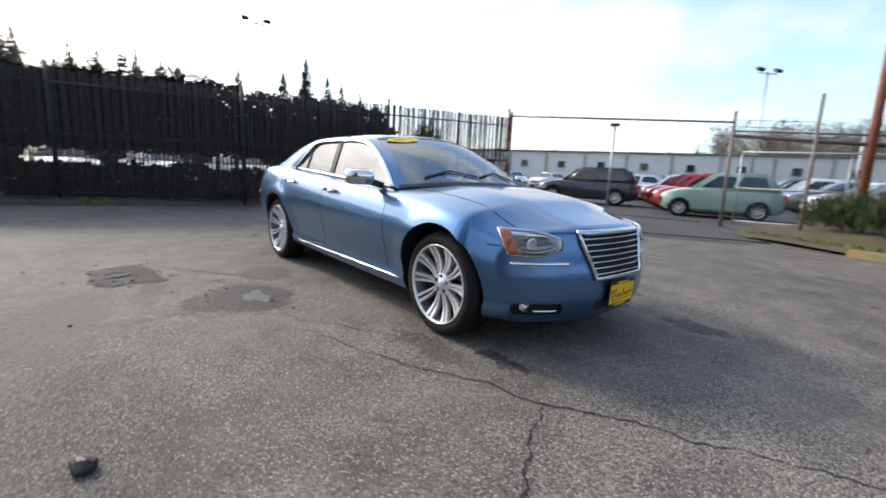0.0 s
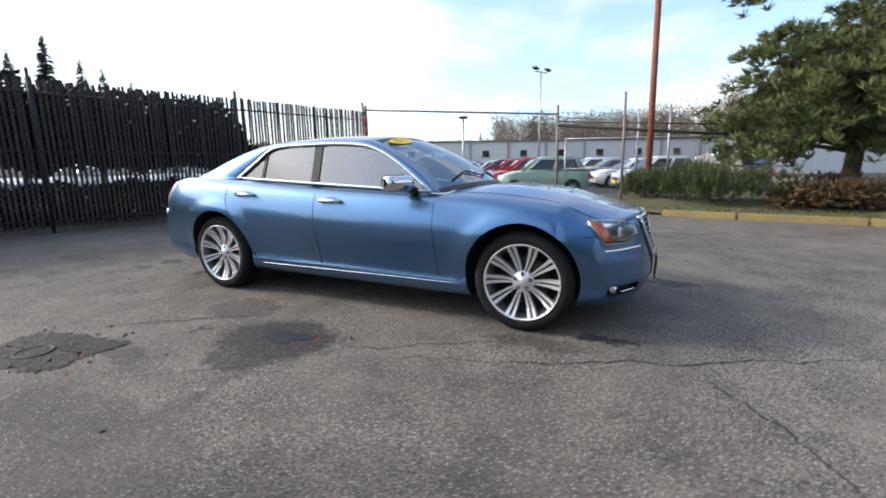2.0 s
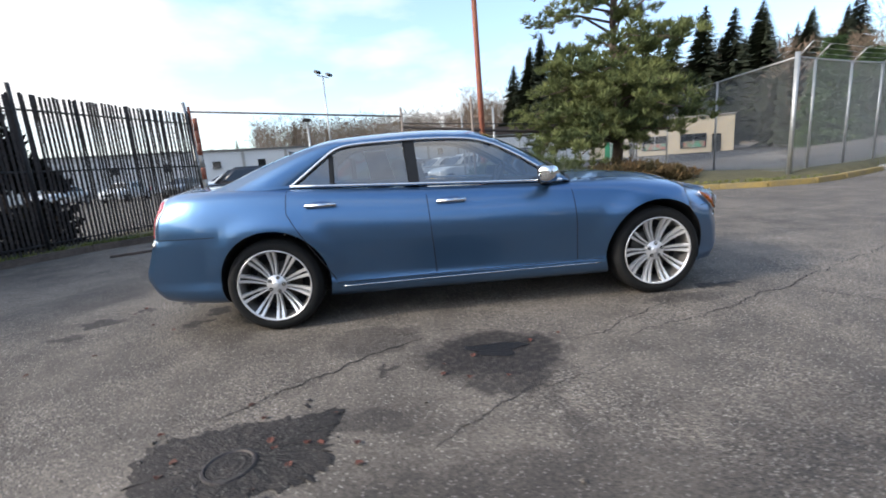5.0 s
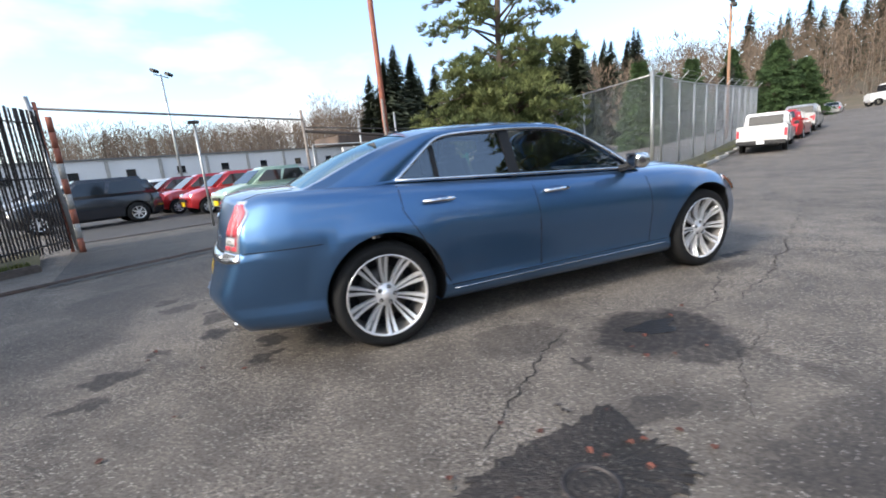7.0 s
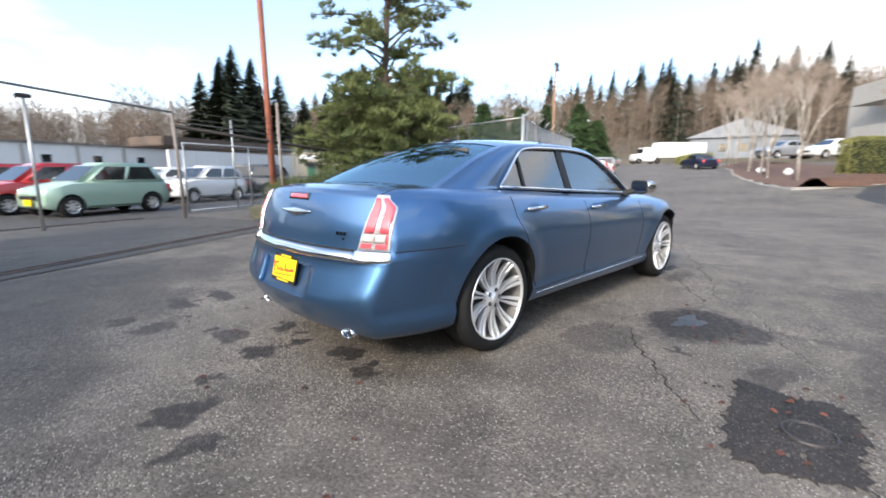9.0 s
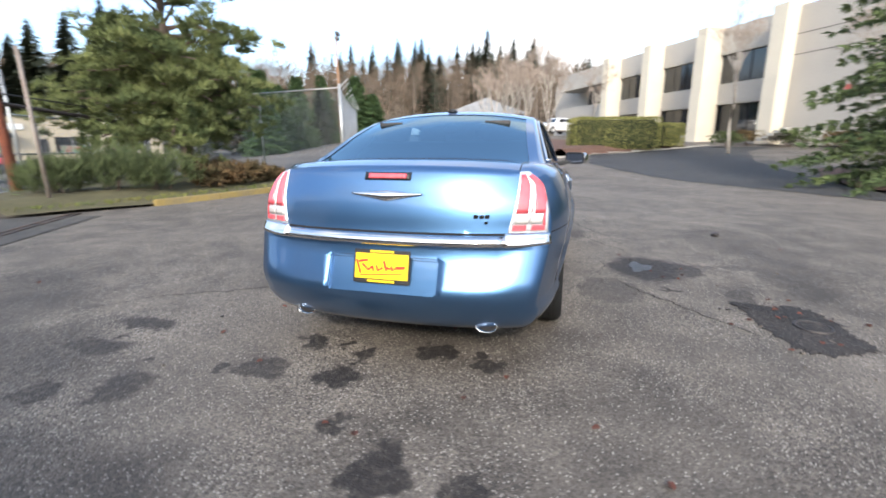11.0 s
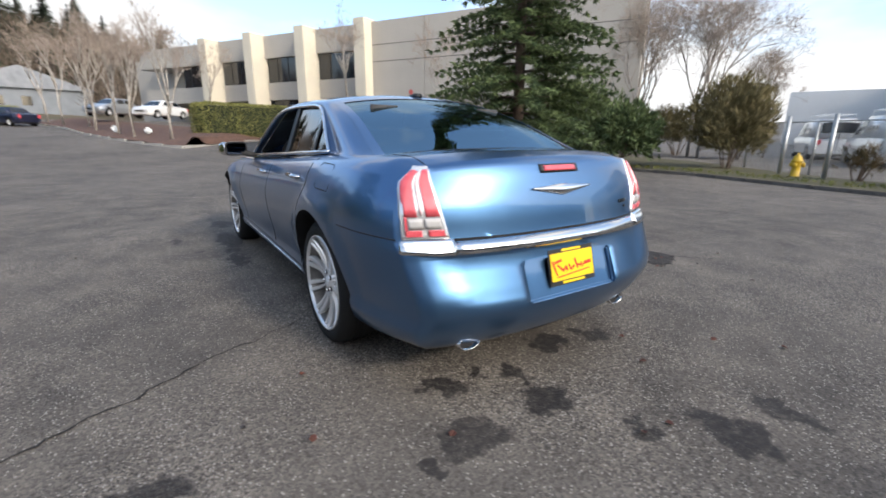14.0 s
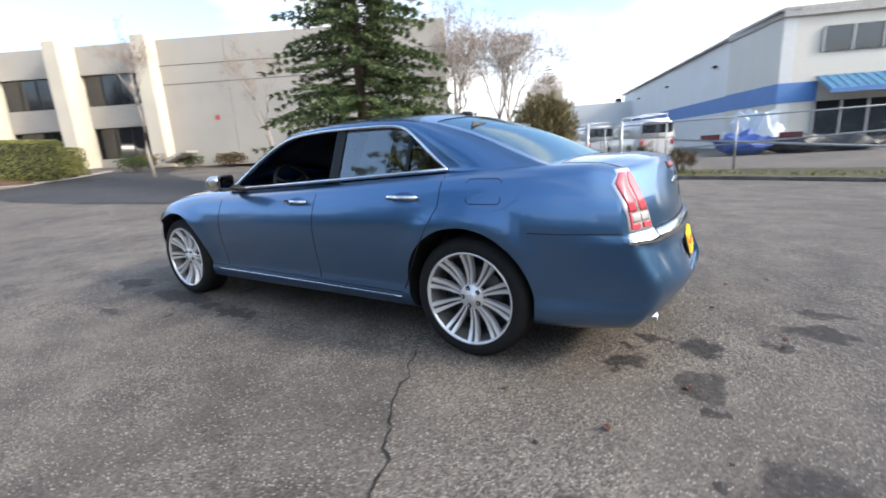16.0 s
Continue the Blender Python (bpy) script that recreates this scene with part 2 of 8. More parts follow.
    l.new(calc("SUBTRACT", rough.outputs["Result"], calc("MULTIPLY", wet, 0.05)) if wet is not None else rough.outputs["Result"], b.inputs["Roughness"])
    bp = n.new("ShaderNodeBump")
    bp.inputs["Distance"].default_value = 0.008
    l.new(calc("ADD", 0.45, calc("MULTIPLY", worn.outputs["Result"], 0.5)), bp.inputs["Strength"])
    l.new(calc("ADD", calc("MULTIPLY", stone.outputs["Distance"], -0.6), grit.outputs["Fac"]), bp.inputs["Height"])
    l.new(bp.outputs["Normal"], b.inputs["Normal"])
    MATS[name] = m
    return m


M_ASPHALT = asphalt("asphalt", (0.046, 0.0385, 0.0315), (0.170, 0.146, 0.120), SPOTS)
M_DARKROAD = asphalt("dark asphalt", (0.022, 0.022, 0.024), (0.050, 0.049, 0.049), (), 0.2)
M_CONCRETE = mat("concrete", (0.42, 0.40, 0.36), (0.30, 0.29, 0.27), rough=0.85, scale=1.2, fine=30, bump=0.15)
M_PANELWALL = mat("tilt-up concrete", (0.43, 0.40, 0.355), (0.35, 0.33, 0.30), rough=0.85, scale=0.3, fine=12, bump=0.08)
M_PILLAR = mat("cream concrete", (0.66, 0.60, 0.48), (0.55, 0.50, 0.41), rough=0.8, scale=0.5, fine=14, bump=0.08)
M_WHITEWALL = mat("white painted wall", (0.68, 0.68, 0.67), (0.60, 0.60, 0.59), rough=0.7, scale=0.4, fine=9)
M_BLUEBAND = mat("blue painted band", (0.08, 0.20, 0.46), (0.07, 0.17, 0.40), rough=0.6, scale=0.8)
M_BEIGE = mat("beige wall", (0.50, 0.43, 0.32), (0.44, 0.38, 0.28), rough=0.8, scale=0.5, fine=8)
M_GALV = mat("galvanised steel", (0.46, 0.47, 0.47), (0.34, 0.35, 0.35), rough=0.45, metal=0.7, scale=8, fine=60)
M_RUST = mat("rusty red steel", (0.34, 0.11, 0.06), (0.20, 0.07, 0.05), rough=0.75, scale=5, fine=40, bump=0.2)
M_SLAT = mat("dark brown slats", (0.035, 0.026, 0.024), (0.022, 0.017, 0.016), rough=0.55, scale=3, obj=0.35)
M_YELLOW = mat("worn yellow paint", (0.36, 0.255, 0.07), (0.22, 0.18, 0.11), rough=0.8, scale=4, fine=30, bump=0.2)
M_SOIL = mat("bark mulch", (0.15, 0.08, 0.055), (0.075, 0.042, 0.03), rough=0.95, scale=3, fine=40, bump=0.6)
M_GRASS = mat("dry grass", (0.115, 0.100, 0.048), (0.055, 0.052, 0.026), rough=0.95, scale=2, fine=30, bump=0.5)
M_BARK = mat("bark", (0.14, 0.10, 0.075), (0.07, 0.05, 0.04), rough=0.9, scale=5, fine=30, bump=0.5)
M_PALEBARK = mat("pale birch bark", (0.50, 0.46, 0.40), (0.26, 0.22, 0.19), rough=0.85, scale=4, fine=20, bump=0.3)
M_NEEDLE = mat("conifer needles", (0.115, 0.150, 0.060), (0.052, 0.078, 0.034), rough=0.75, scale=1.5, island=0.45, spec=0.2)
M_PINE = mat("pine needles", (0.165, 0.185, 0.070), (0.060, 0.082, 0.032), rough=0.75, scale=1.2, island=0.4, spec=0.2)
# needle colour is lightened to paint in the haze of distance
M_FARNEEDLE = mat("far conifers", (0.072, 0.084, 0.056), (0.038, 0.048, 0.033), rough=0.9, scale=0.1, island=0.4, spec=0.1)
M_FARTWIG = mat("far bare trees", (0.175, 0.130, 0.098), (0.105, 0.085, 0.066), rough=0.95, scale=0.08, island=0.3, spec=0.1)
M_SHRUB = mat("broom shrub", (0.105, 0.130, 0.055), (0.050, 0.065, 0.028), rough=0.8, scale=2.5, island=0.45, spec=0.2)
M_RUSSET = mat("russet shrub", (0.16, 0.10, 0.05), (0.07, 0.06, 0.03), rough=0.85, scale=2.0, island=0.5, spec=0.2)
M_HEDGE = mat("clipped hedge", (0.30, 0.29, 0.10), (0.16, 0.165, 0.055), rough=0.8, scale=2.5, island=0.4, spec=0.2)
M_TWIG = mat("bare twigs", (0.38, 0.31, 0.26), (0.25, 0.20, 0.16), rough=0.9, scale=2)
M_BLACK = mat("black plastic", (0.018, 0.018, 0.019), (0.012, 0.012, 0.013), rough=0.5, scale=8)
M_GAP = mat("panel gap", (0.008, 0.009, 0.012), (0.006, 0.006, 0.008), rough=0.9)
M_RUBBER = mat("tyre rubber", (0.013, 0.013, 0.013), (0.009, 0.009, 0.009), spec=0.3, rough=0.8, scale=10, fine=80, bump=0.1)
M_CHROME = mat("chrome", (0.80, 0.80, 0.80), (0.74, 0.74, 0.74), rough=0.08, metal=1.0, scale=4)
M_ALLOY = mat("polished alloy", (0.82, 0.81, 0.80), (0.74, 0.73, 0.72), rough=0.24, metal=0.55, scale=6)
M_WINDOW = glass("dark window", (0.10, 0.12, 0.13))
# blue sheen, here and on the rear glass, paints a bluer sky reflection
M_CARGLASS = glass("car glass", (0.42, 0.46, 0.48), 0.0, 3.0, (0.86, 0.94, 1.0))
M_TINT = glass("tinted car glass", (0.32, 0.36, 0.38), 0.0, 2.5)
M_REARGLASS = glass("sky-reflecting car glass", (0.18, 0.30, 0.38), 0.0, 4.2, (0.66, 0.88, 1.0))
M_LENS = glass("clear lens", (0.97, 0.98, 0.98), 0.0, 1.5)

# ---- building tools ----
def from_lists(name, verts, faces, material, smooth=False):
    me = bpy.data.meshes.new(name)
    me.from_pydata([tuple(v) for v in verts], [], [tuple(f) for f in faces])
    me.materials.append(material)
    if smooth:
        me.polygons.foreach_set("use_smooth", [True] * len(me.polygons))
    me.update()
    return me


def part(name, bm, material, parent=None, label="", smooth=False):
    """Links a bmesh, or a ready mesh, as one mesh object under a thing."""
    if isinstance(bm, bpy.types.Mesh):
        me = bm
    else:
        me = bpy.data.meshes.new(name)
        bm.normal_update()
        bm.to_mesh(me)
        bm.free()
        me.materials.append(material)
        if smooth:
            me.polygons.foreach_set("use_smooth", [True] * len(me.polygons))
    ob = new(name, me)
    ob.parent = parent
    return tagged(ob, label)


def thing(name, m, label, category, group="", kind=""):
    """An empty at the base of a thing, which parents its parts."""
    ob = new(name)
    ob.empty_display_size = 0.1
    ob.matrix_world = m
    return tagged(ob, label, category, group, kind)


def box(bm, c, s, m=None, bevel=0.0):
    """A box with centre c and size s, with bevelled edges."""
    r = bmesh.ops.create_cube(bm, size=1.0, matrix=(m or Matrix()) @ Matrix.Translation(c) @ Matrix.Diagonal((*s, 1)))
    if bevel:
        bmesh.ops.bevel(bm, geom=list({e for v in r["verts"] for e in v.link_edges}), offset=bevel, segments=2, affect="EDGES")
    return bm


def boxed(c, s, m=None, bevel=0.0):
    return box(bmesh.new(), c, s, m, bevel)


def tube(bm, path, radius, sides=8, closed=False, flat=1.0, taper=None):
    """A round bar along a path. flat squeezes it along the world's z axis."""
    pts = [Vector(p) for p in path]
    n = len(pts)
    rings = []
    for i, p in enumerate(pts):
        a = pts[(i - 1) % n] if closed or i else p
        c = pts[(i + 1) % n] if closed or i < n - 1 else p
        d = (c - a).normalized()
        side = d.cross(Vector((0, 0, 1)))
        side = side.normalized() if side.length > 1e-3 else Vector((1, 0, 0))
        up = side.cross(d)
        r = radius if taper is None else radius + (taper - radius) * i / max(1, n - 1)
        rings.append([bm.verts.new(p + (side * math.cos(k * math.tau / sides) + up * math.sin(k * math.tau / sides) * flat) * r) for k in range(sides)])
    for i in range(n if closed else n - 1):
        a, c = rings[i], rings[(i + 1) % n]
        for k in range(sides):
            bm.faces.new((a[k], a[(k + 1) % sides], c[(k + 1) % sides], c[k]))
    if not closed:
        bm.faces.new(rings[0][::-1])
        bm.faces.new(rings[-1])
    return bm


def lathe(bm, profile, segs=48, m=None, closed=False):
    """Turns a profile of (radius, height) round the local y axis."""
    m = m or Matrix()
    rings = []
    for k in range(segs):
        a = k * math.tau / segs
        rings.append([bm.verts.new(m @ Vector((r * math.cos(a), h, r * math.sin(a)))) for r, h in profile])
    np_ = len(profile)
    for k in range(segs):
        a, c = rings[k], rings[(k + 1) % segs]
        for i in range(np_ if closed else np_ - 1):
            j = (i + 1) % np_
            bm.faces.new((a[i], a[j], c[j], c[i]))
    return bm


def slab(bm, outline, y0, y1, m=None):
    """A plate of polygon outline (x, z), thick from y0 to y1."""
    m = m or Matrix()
    a = [bm.verts.new(m @ Vector((x, y0, z))) for x, z in outline]
    c = [bm.verts.new(m @ Vector((x, y1, z))) for x, z in outline]
    n = len(outline)
    bm.faces.new(a)
    bm.faces.new(c[::-1])
    for i in range(n):
        j = (i + 1) % n
        bm.faces.new((a[j], a[i], c[i], c[j]))
    bmesh.ops.recalc_face_normals(bm, faces=bm.faces[:])
    return bm


def prism(bm, outline, z0, z1):
    """A flat plate of polygon outline (x, y), from z0 to z1."""
    a = [bm.verts.new((x, y, z0)) for x, y in outline]
    c = [bm.verts.new((x, y, z1)) for x, y in outline]
    n = len(outline)
    bm.faces.new(a[::-1])
    bm.faces.new(c)
    for i in range(n):
        j = (i + 1) % n
        bm.faces.new((a[i], a[j], c[j], c[i]))
    bmesh.ops.recalc_face_normals(bm, faces=bm.faces[:])
    return bm


def smooth01(t):
    t = min(1.0, max(0.0, t))
    return t * t * (3 - 2 * t)


def table(rows, x):
    """A smooth curve through rows of (x, value), x rising."""
    if x <= rows[0][0]:
        return rows[0][1]
    if x >= rows[-1][0]:
        return rows[-1][1]
    for i in range(len(rows) - 1):
        (x0, v0), (x1, v1) = rows[i], rows[i + 1]
        if x <= x1:
            h = x1 - x0
            d = (v1 - v0) / h
            dm = (v0 - rows[i - 1][1]) / (x0 - rows[i - 1][0]) if i else d
            dp = (rows[i + 2][1] - v1) / (rows[i + 2][0] - x1) if i + 2 < len(rows) else d
            m0 = 0 if dm * d <= 0 else 2 * dm * d / (dm + d)
            m1 = 0 if dp * d <= 0 else 2 * dp * d / (dp + d)
            t = (x - x0) / h
            return (2 * t**3 - 3 * t**2 + 1) * v0 + (t**3 - 2 * t**2 + t) * h * m0 + (-2 * t**3 + 3 * t**2) * v1 + (t**3 - t**2) * h * m1
    return rows[-1][1]


def spline(pts, per=4, closed=False):
    """More points along a smooth curve through pts."""
    p = [Vector(q) for q in pts]
    n = len(p)
    out = []
    for i in range(n if closed else n - 1):
        a = p[(i - 1) % n] if closed or i else p[0]
        b, c = p[i], p[(i + 1) % n]
        d = p[(i + 2) % n] if closed or i + 2 < n else p[-1]
        for k in range(per):
            t = k / per
            out.append(0.5 * (2 * b + (c - a) * t + (2 * a - 5 * b + 4 * c - d) * t * t + (3 * b - 3 * c + d - a) * t**3))
    if not closed:
        out.append(p[-1])
    return out

# ---- ground and setting ----
HILL = [(-180, 4), (-120, 4), (-95, 16), (-75, 27), (-52, 25), (-35, 20), (-20, 12), (10, 9), (60, 8), (100, 5), (180, 4)]


def ground_z(x, y):
    """Level round the sedan, rising gently along the road and up to wooded hills."""
    rise = 0.05 * (math.log1p(math.exp(min(30, (x - 13) * 0.8))) / 0.8) if x < 60 else 2.35
    rise *= smooth01((26 - y + 0.35 * max(0, x - 10)) / 14)
    r = math.hypot(x, y)
    if r > 80:
        yaw = math.degrees(math.atan2(-x, y))
        rise += table(HILL, yaw) * smooth01((r - 80) / 170)
    return rise


def ground_mesh():
    lines = sorted(set([round(v * s, 2) for s in (-1, 1) for v in [0.5 * i for i in range(0, 31)] + [15 + 2.5 * i for i in range(1, 35)] + [110, 125, 145, 170, 200, 240, 300, 400, 600, 1000, 1800, 3000]]))
    n = len(lines)
    verts = [(x, y, ground_z(x, y)) for x in lines for y in lines]
    faces = [(i * n + j, (i + 1) * n + j, (i + 1) * n + j + 1, i * n + j + 1) for i in range(n - 1) for j in range(n - 1)]
    return from_lists("ground", verts, faces, M_ASPHALT, smooth=True)


tagged(part("ground", ground_mesh(), None), "worn grey asphalt yard with oil stains and cracks", "ground", kind="structure")


def strip(name, left, right, dz, material, thick=0.0):
    """A ribbon laid over the ground between two lines of (x, y)."""
    bm = bmesh.new()
    n = 12
    grid = []
    for i in range(len(left) - 1):
        for k in range(4):
            t = k / 4
            grid.append((Vector(left[i]).lerp(Vector(left[i + 1]), t), Vector(right[i]).lerp(Vector(right[i + 1]), t)))
    grid.append((Vector(left[-1]), Vector(right[-1])))
    rows = []
    for a, c in grid:
        row = []
        for k in range(n + 1):
            p = a.lerp(c, k / n)
            row.append(bm.verts.new((p.x, p.y, ground_z(p.x, p.y) + dz)))
        rows.append(row)
    for a, c in zip(rows, rows[1:]):
        for k in range(n):
            bm.faces.new((a[k], a[k + 1], c[k + 1], c[k]))
    bmesh.ops.recalc_face_normals(bm, faces=bm.faces[:])
    if sum(f.normal.z for f in bm.faces) < 0:
        bmesh.ops.reverse_faces(bm, faces=bm.faces[:])
    return part(name, bm, material, smooth=True)


def kerb(name, line, width, height, material, label):
    """A raised edge of separate kerb lengths along a line."""
    top = thing(name, Matrix(), label, "kerb", kind="structure")
    pts = [Vector(p) for p in line]
    for a, c in zip(pts, pts[1:]):
        d = c - a
        count = max(1, round(d.length / 1.8))
        for k in range(count):
            p0, p1 = a + d * (k / count), a + d * ((k + 1) / count)
            mid = (p0 + p1) / 2
            m = Matrix.Translation((mid.x, mid.y, ground_z(mid.x, mid.y))) @ Matrix.Rotation(math.atan2(d.y, d.x), 4, "Z")
            bm = boxed((0, 0, height / 2 - 0.05), (d.length / count - 0.012, width * random.uniform(0.96, 1.04), height + 0.1), None, 0.025)
            ob = part("kerb_stone", bm, material, top)
            ob.matrix_world = m
    return top

# ---- the blue sedan ----
from mathutils.bvhtree import BVHTree

M_BLUE = car_paint("blue metallic paint", (0.080, 0.178, 0.335), 0.92, 0.33)
M_RED = mat("red lamp lens", (0.66, 0.10, 0.12), (0.56, 0.075, 0.095), rough=0.12, coat=0.8, scale=14)
M_PALELENS = mat("white lamp lens", (0.72, 0.70, 0.70), (0.62, 0.60, 0.60), rough=0.15, coat=0.8, scale=14)
M_AMBER = mat("amber lamp lens", (0.85, 0.20, 0.03), (0.75, 0.16, 0.02), rough=0.15, coat=0.8, scale=14)
M_PLATE = mat("yellow dealer plate", (0.90, 0.62, 0.01), (0.84, 0.56, 0.01), rough=0.45, scale=5)
M_PLATERED = mat("red plate print", (0.60, 0.03, 0.02), (0.52, 0.03, 0.02), rough=0.5)
M_REFLECTOR = mat("lamp reflector", (0.96, 0.97, 0.98), (0.86, 0.88, 0.90), rough=0.2, metal=1.0, scale=30)
M_LEATHER = mat("dark leather", (0.055, 0.053, 0.052), (0.035, 0.034, 0.034), rough=0.55, scale=9, fine=90, bump=0.1)
M_PAPER = mat("white paper", (0.86, 0.88, 0.88), (0.70, 0.72, 0.72), rough=0.8, scale=6)

W_TAB = [(-2.64, 0.83), (-2.4, 0.885), (-2.1, 0.92), (-1.5, 0.94), (-0.8, 0.928), (0, 0.924), (0.8, 0.928), (1.5, 0.945), (1.9, 0.925), (2.2, 0.885), (2.42, 0.84)]
B_TAB = [(-2.64, 0.262), (-2.3, 0.250), (-1.9, 0.24), (-1.0, 0.22), (1.0, 0.20), (1.9, 0.20), (2.42, 0.22)]
BELT = [(-2.64, 1.065), (-2.4, 1.095), (-2.0, 1.095), (-1.36, 1.072), (-0.3, 1.012), (0.8, 0.965), (1.2, 0.945), (1.6, 0.905), (2.0, 0.83), (2.25, 0.79), (2.42, 0.765)]
CROWN = [(-2.64, 0.03), (-2.3, 0.03), (-1.9, 0.03), (0.9, 0.055), (1.3, 0.08), (1.8, 0.075), (2.1, 0.06), (2.42, 0.05)]
INSET = [(0.0, 0.12), (0.04, 0.078), (0.10, 0.058), (0.145, 0.048), (0.175, 0.062), (0.25, 0.056), (0.42, 0.030), (0.55, 0.012), (0.66, 0.006), (0.77, 0.020), (0.87, 0.048), (0.94, 0.078), (0.975, 0.105), (1.0, 0.155)]
NOSE = [(0.18, -0.10), (0.28, -0.03), (0.38, 0.0), (0.50, -0.005), (0.60, -0.03), (0.70, -0.055), (0.78, -0.085), (0.82, -0.12)]
TAIL = [(0.25, 0.15), (0.30, 0.095), (0.36, 0.050), (0.42, 0.018), (0.475, 0.0), (0.505, 0.002), (0.60, 0.034), (0.70, 0.070), (0.735, 0.080), (0.765, 0.11), (0.85, 0.125), (1.0, 0.165), (1.05, 0.185), (1.075, 0.20), (1.12, 0.23)]
ARCHES = [(1.51, 0.375), (-1.51, 0.375)]


def body_x(s, y, z):
    if s > 1.75:
        end = 2.365 - 0.29 * (abs(y) / 0.8) ** 2.6 + table(NOSE, z)
        return 1.75 + (s - 1.75) / 0.67 * (end - 1.75)
    if s < -1.95:
        end = -2.63 + (0.085 + 0.02 * smooth01((z - 0.9) / 0.15)) * (abs(y) / 0.65) ** 2.55 + table(TAIL, z)
        # the bumper is dished between its outer corners
        end += 0.014 * (1 - smooth01((abs(y) - 0.57 - 0.4 * max(0, z - 0.5)) / 0.07)) * smooth01((z - 0.485) / 0.035) * (1 - smooth01((z - 0.67) / 0.06))
        return -1.95 + (s + 1.95) / -0.69 * (end + 1.95)
    return s


def body_solid():
    """The closed body below the windows, open as a tub under the cabin."""
    ss = sorted(set([round(-2.64 + i * 0.055, 3) for i in range(93)] + [2.42, 0.90, 0.84, -1.80, -1.86]))
    ss = [s for s in ss if s <= 2.42]
    zf = sorted(set([i / 26 for i in range(27)] + [0.535, 0.56]))
    ny, nz = 28, len(zf) - 1
    bm = bmesh.new()
    rows = []
    for s in ss:
        w, zb, zt, cr = table(W_TAB, s), table(B_TAB, s), table(BELT, s), table(CROWN, s)
        cabin = -1.83 < s < 0.87
        side = []
        for f in zf:
            z = zb + (zt - zb) * f
            y = w - table(INSET, f)
            for ax, az in ARCHES:
                d = math.hypot(s - ax, z - az)
                y += 0.020 * smooth01((0.56 - d) / 0.12) * smooth01((z - 0.28) / 0.25)
            side.append((y, z))
        bottom = [((2 * i / ny - 1) * side[0][0], side[0][1]) for i in range(ny + 1)]
        top = []
        for i in range(ny + 1):
            u = 2 * i / ny - 1
            y, z = u * side[-1][0], zt + cr * (1 - abs(u) ** 2.6)
            if s > 0.9:
                z += 0.007 * math.exp(-(((abs(u) - 0.45) / 0.16) ** 2)) * smooth01((s - 0.9) / 0.3)
            if cabin and abs(u) < 0.90:
                z = 0.42
            top.append((y, z))
        ring = {}
        for i, (y, z) in enumerate(bottom):
            ring[("b", i)] = (y, z)
        for j, (y, z) in enumerate(side):
            ring[("l", j)], ring[("r", j)] = (-y, z), (y, z)
        for i, (y, z) in enumerate(top):
            ring[("t", i)] = (y, z)
        order = [("b", i) for i in range(ny + 1)] + [("r", j) for j in range(1, nz + 1)] + [("t", i) for i in range(ny - 1, -1, -1)] + [("l", j) for j in range(nz - 1, 0, -1)]
        vs = {k: bm.verts.new((body_x(s, *ring[k]), *ring[k])) for k in order}
        vs[("t", ny)] = vs[("r", nz)]
        rows.append((vs, order, side))
    for (a, order, _), (c, _, _) in zip(rows, rows[1:]):
        n = len(order)
        for i in range(n):
            k, q = order[i], order[(i + 1) % n]
            bm.faces.new((a[k], a[q], c[q], c[k]))
    for end, (vs, order, side) in ((0, rows[0]), (1, rows[-1])):
        s = ss[0] if end == 0 else ss[-1]
        grid = []
        for j in range(nz + 1):
            if j == 0:
                row = [vs[("b", i)] for i in range(ny + 1)]
            elif j == nz:
                row = [vs[("t", i)] for i in range(ny + 1)]
            else:
                y0, z0 = side[j]
                row = [vs[("l", j)]]
                for i in range(1, ny):
                    u = 2 * i / ny - 1
                    z = z0 + (rows[0 if end == 0 else -1][0][("t", i)].co.z - side[-1][1]) * smooth01((j / nz - 0.4) / 0.6)
                    row.append(bm.verts.new((body_x(s, u * y0, z), u * y0, z)))
                row.append(vs[("r", j)])
            grid.append(row)
        for j in range(nz):
            for i in range(ny):
                q = (grid[j][i], grid[j][i + 1], grid[j + 1][i + 1], grid[j + 1][i])
                bm.faces.new(q if end else q[::-1])
    bmesh.ops.recalc_face_normals(bm, faces=bm.faces[:])
    return bm


def carved(bm, cutters):
    """The solid with the cutters taken out of it."""
    me = bpy.data.meshes.new("carve")
    bm.to_mesh(me)
    ob = new("carve", me)
    obs = []
    for c in cutters:
        cm = bpy.data.meshes.new("cutter")
        c.to_mesh(cm)
        c.free()
        co = new("cutter", cm)
        obs.append(co)
        md = ob.modifiers.new("cut", "BOOLEAN")
        md.operation, md.object, md.solver = "DIFFERENCE", co, "EXACT"
    dg = bpy.context.evaluated_depsgraph_get()
    dg.update()
    out = bmesh.new()
    out.from_mesh(ob.evaluated_get(dg).to_mesh())
    for o in obs + [ob]:
        bpy.data.objects.remove(o)
    return out


def cylinder_y(cx, cz, r, y0, y1, segs=72):
    bm = bmesh.new()
    outline = [(cx + r * math.cos(k * math.tau / segs), cz + r * math.sin(k * math.tau / segs)) for k in range(segs)]
    return slab(bm, outline, y0, y1)


sedan = thing("sedan", Matrix(), "blue metallic four-door sedan with chrome trim parked on the asphalt", "car")
solid = body_solid()
BODY = BVHTree.FromBMesh(solid)


def on_side(x, z, sgn, off=0.0):
    hit, nor, _, _ = BODY.ray_cast(Vector((x, sgn * 3, z)), Vector((0, -sgn, 0)))
    return hit + nor * off if hit else Vector((x, sgn * 0.9, z))


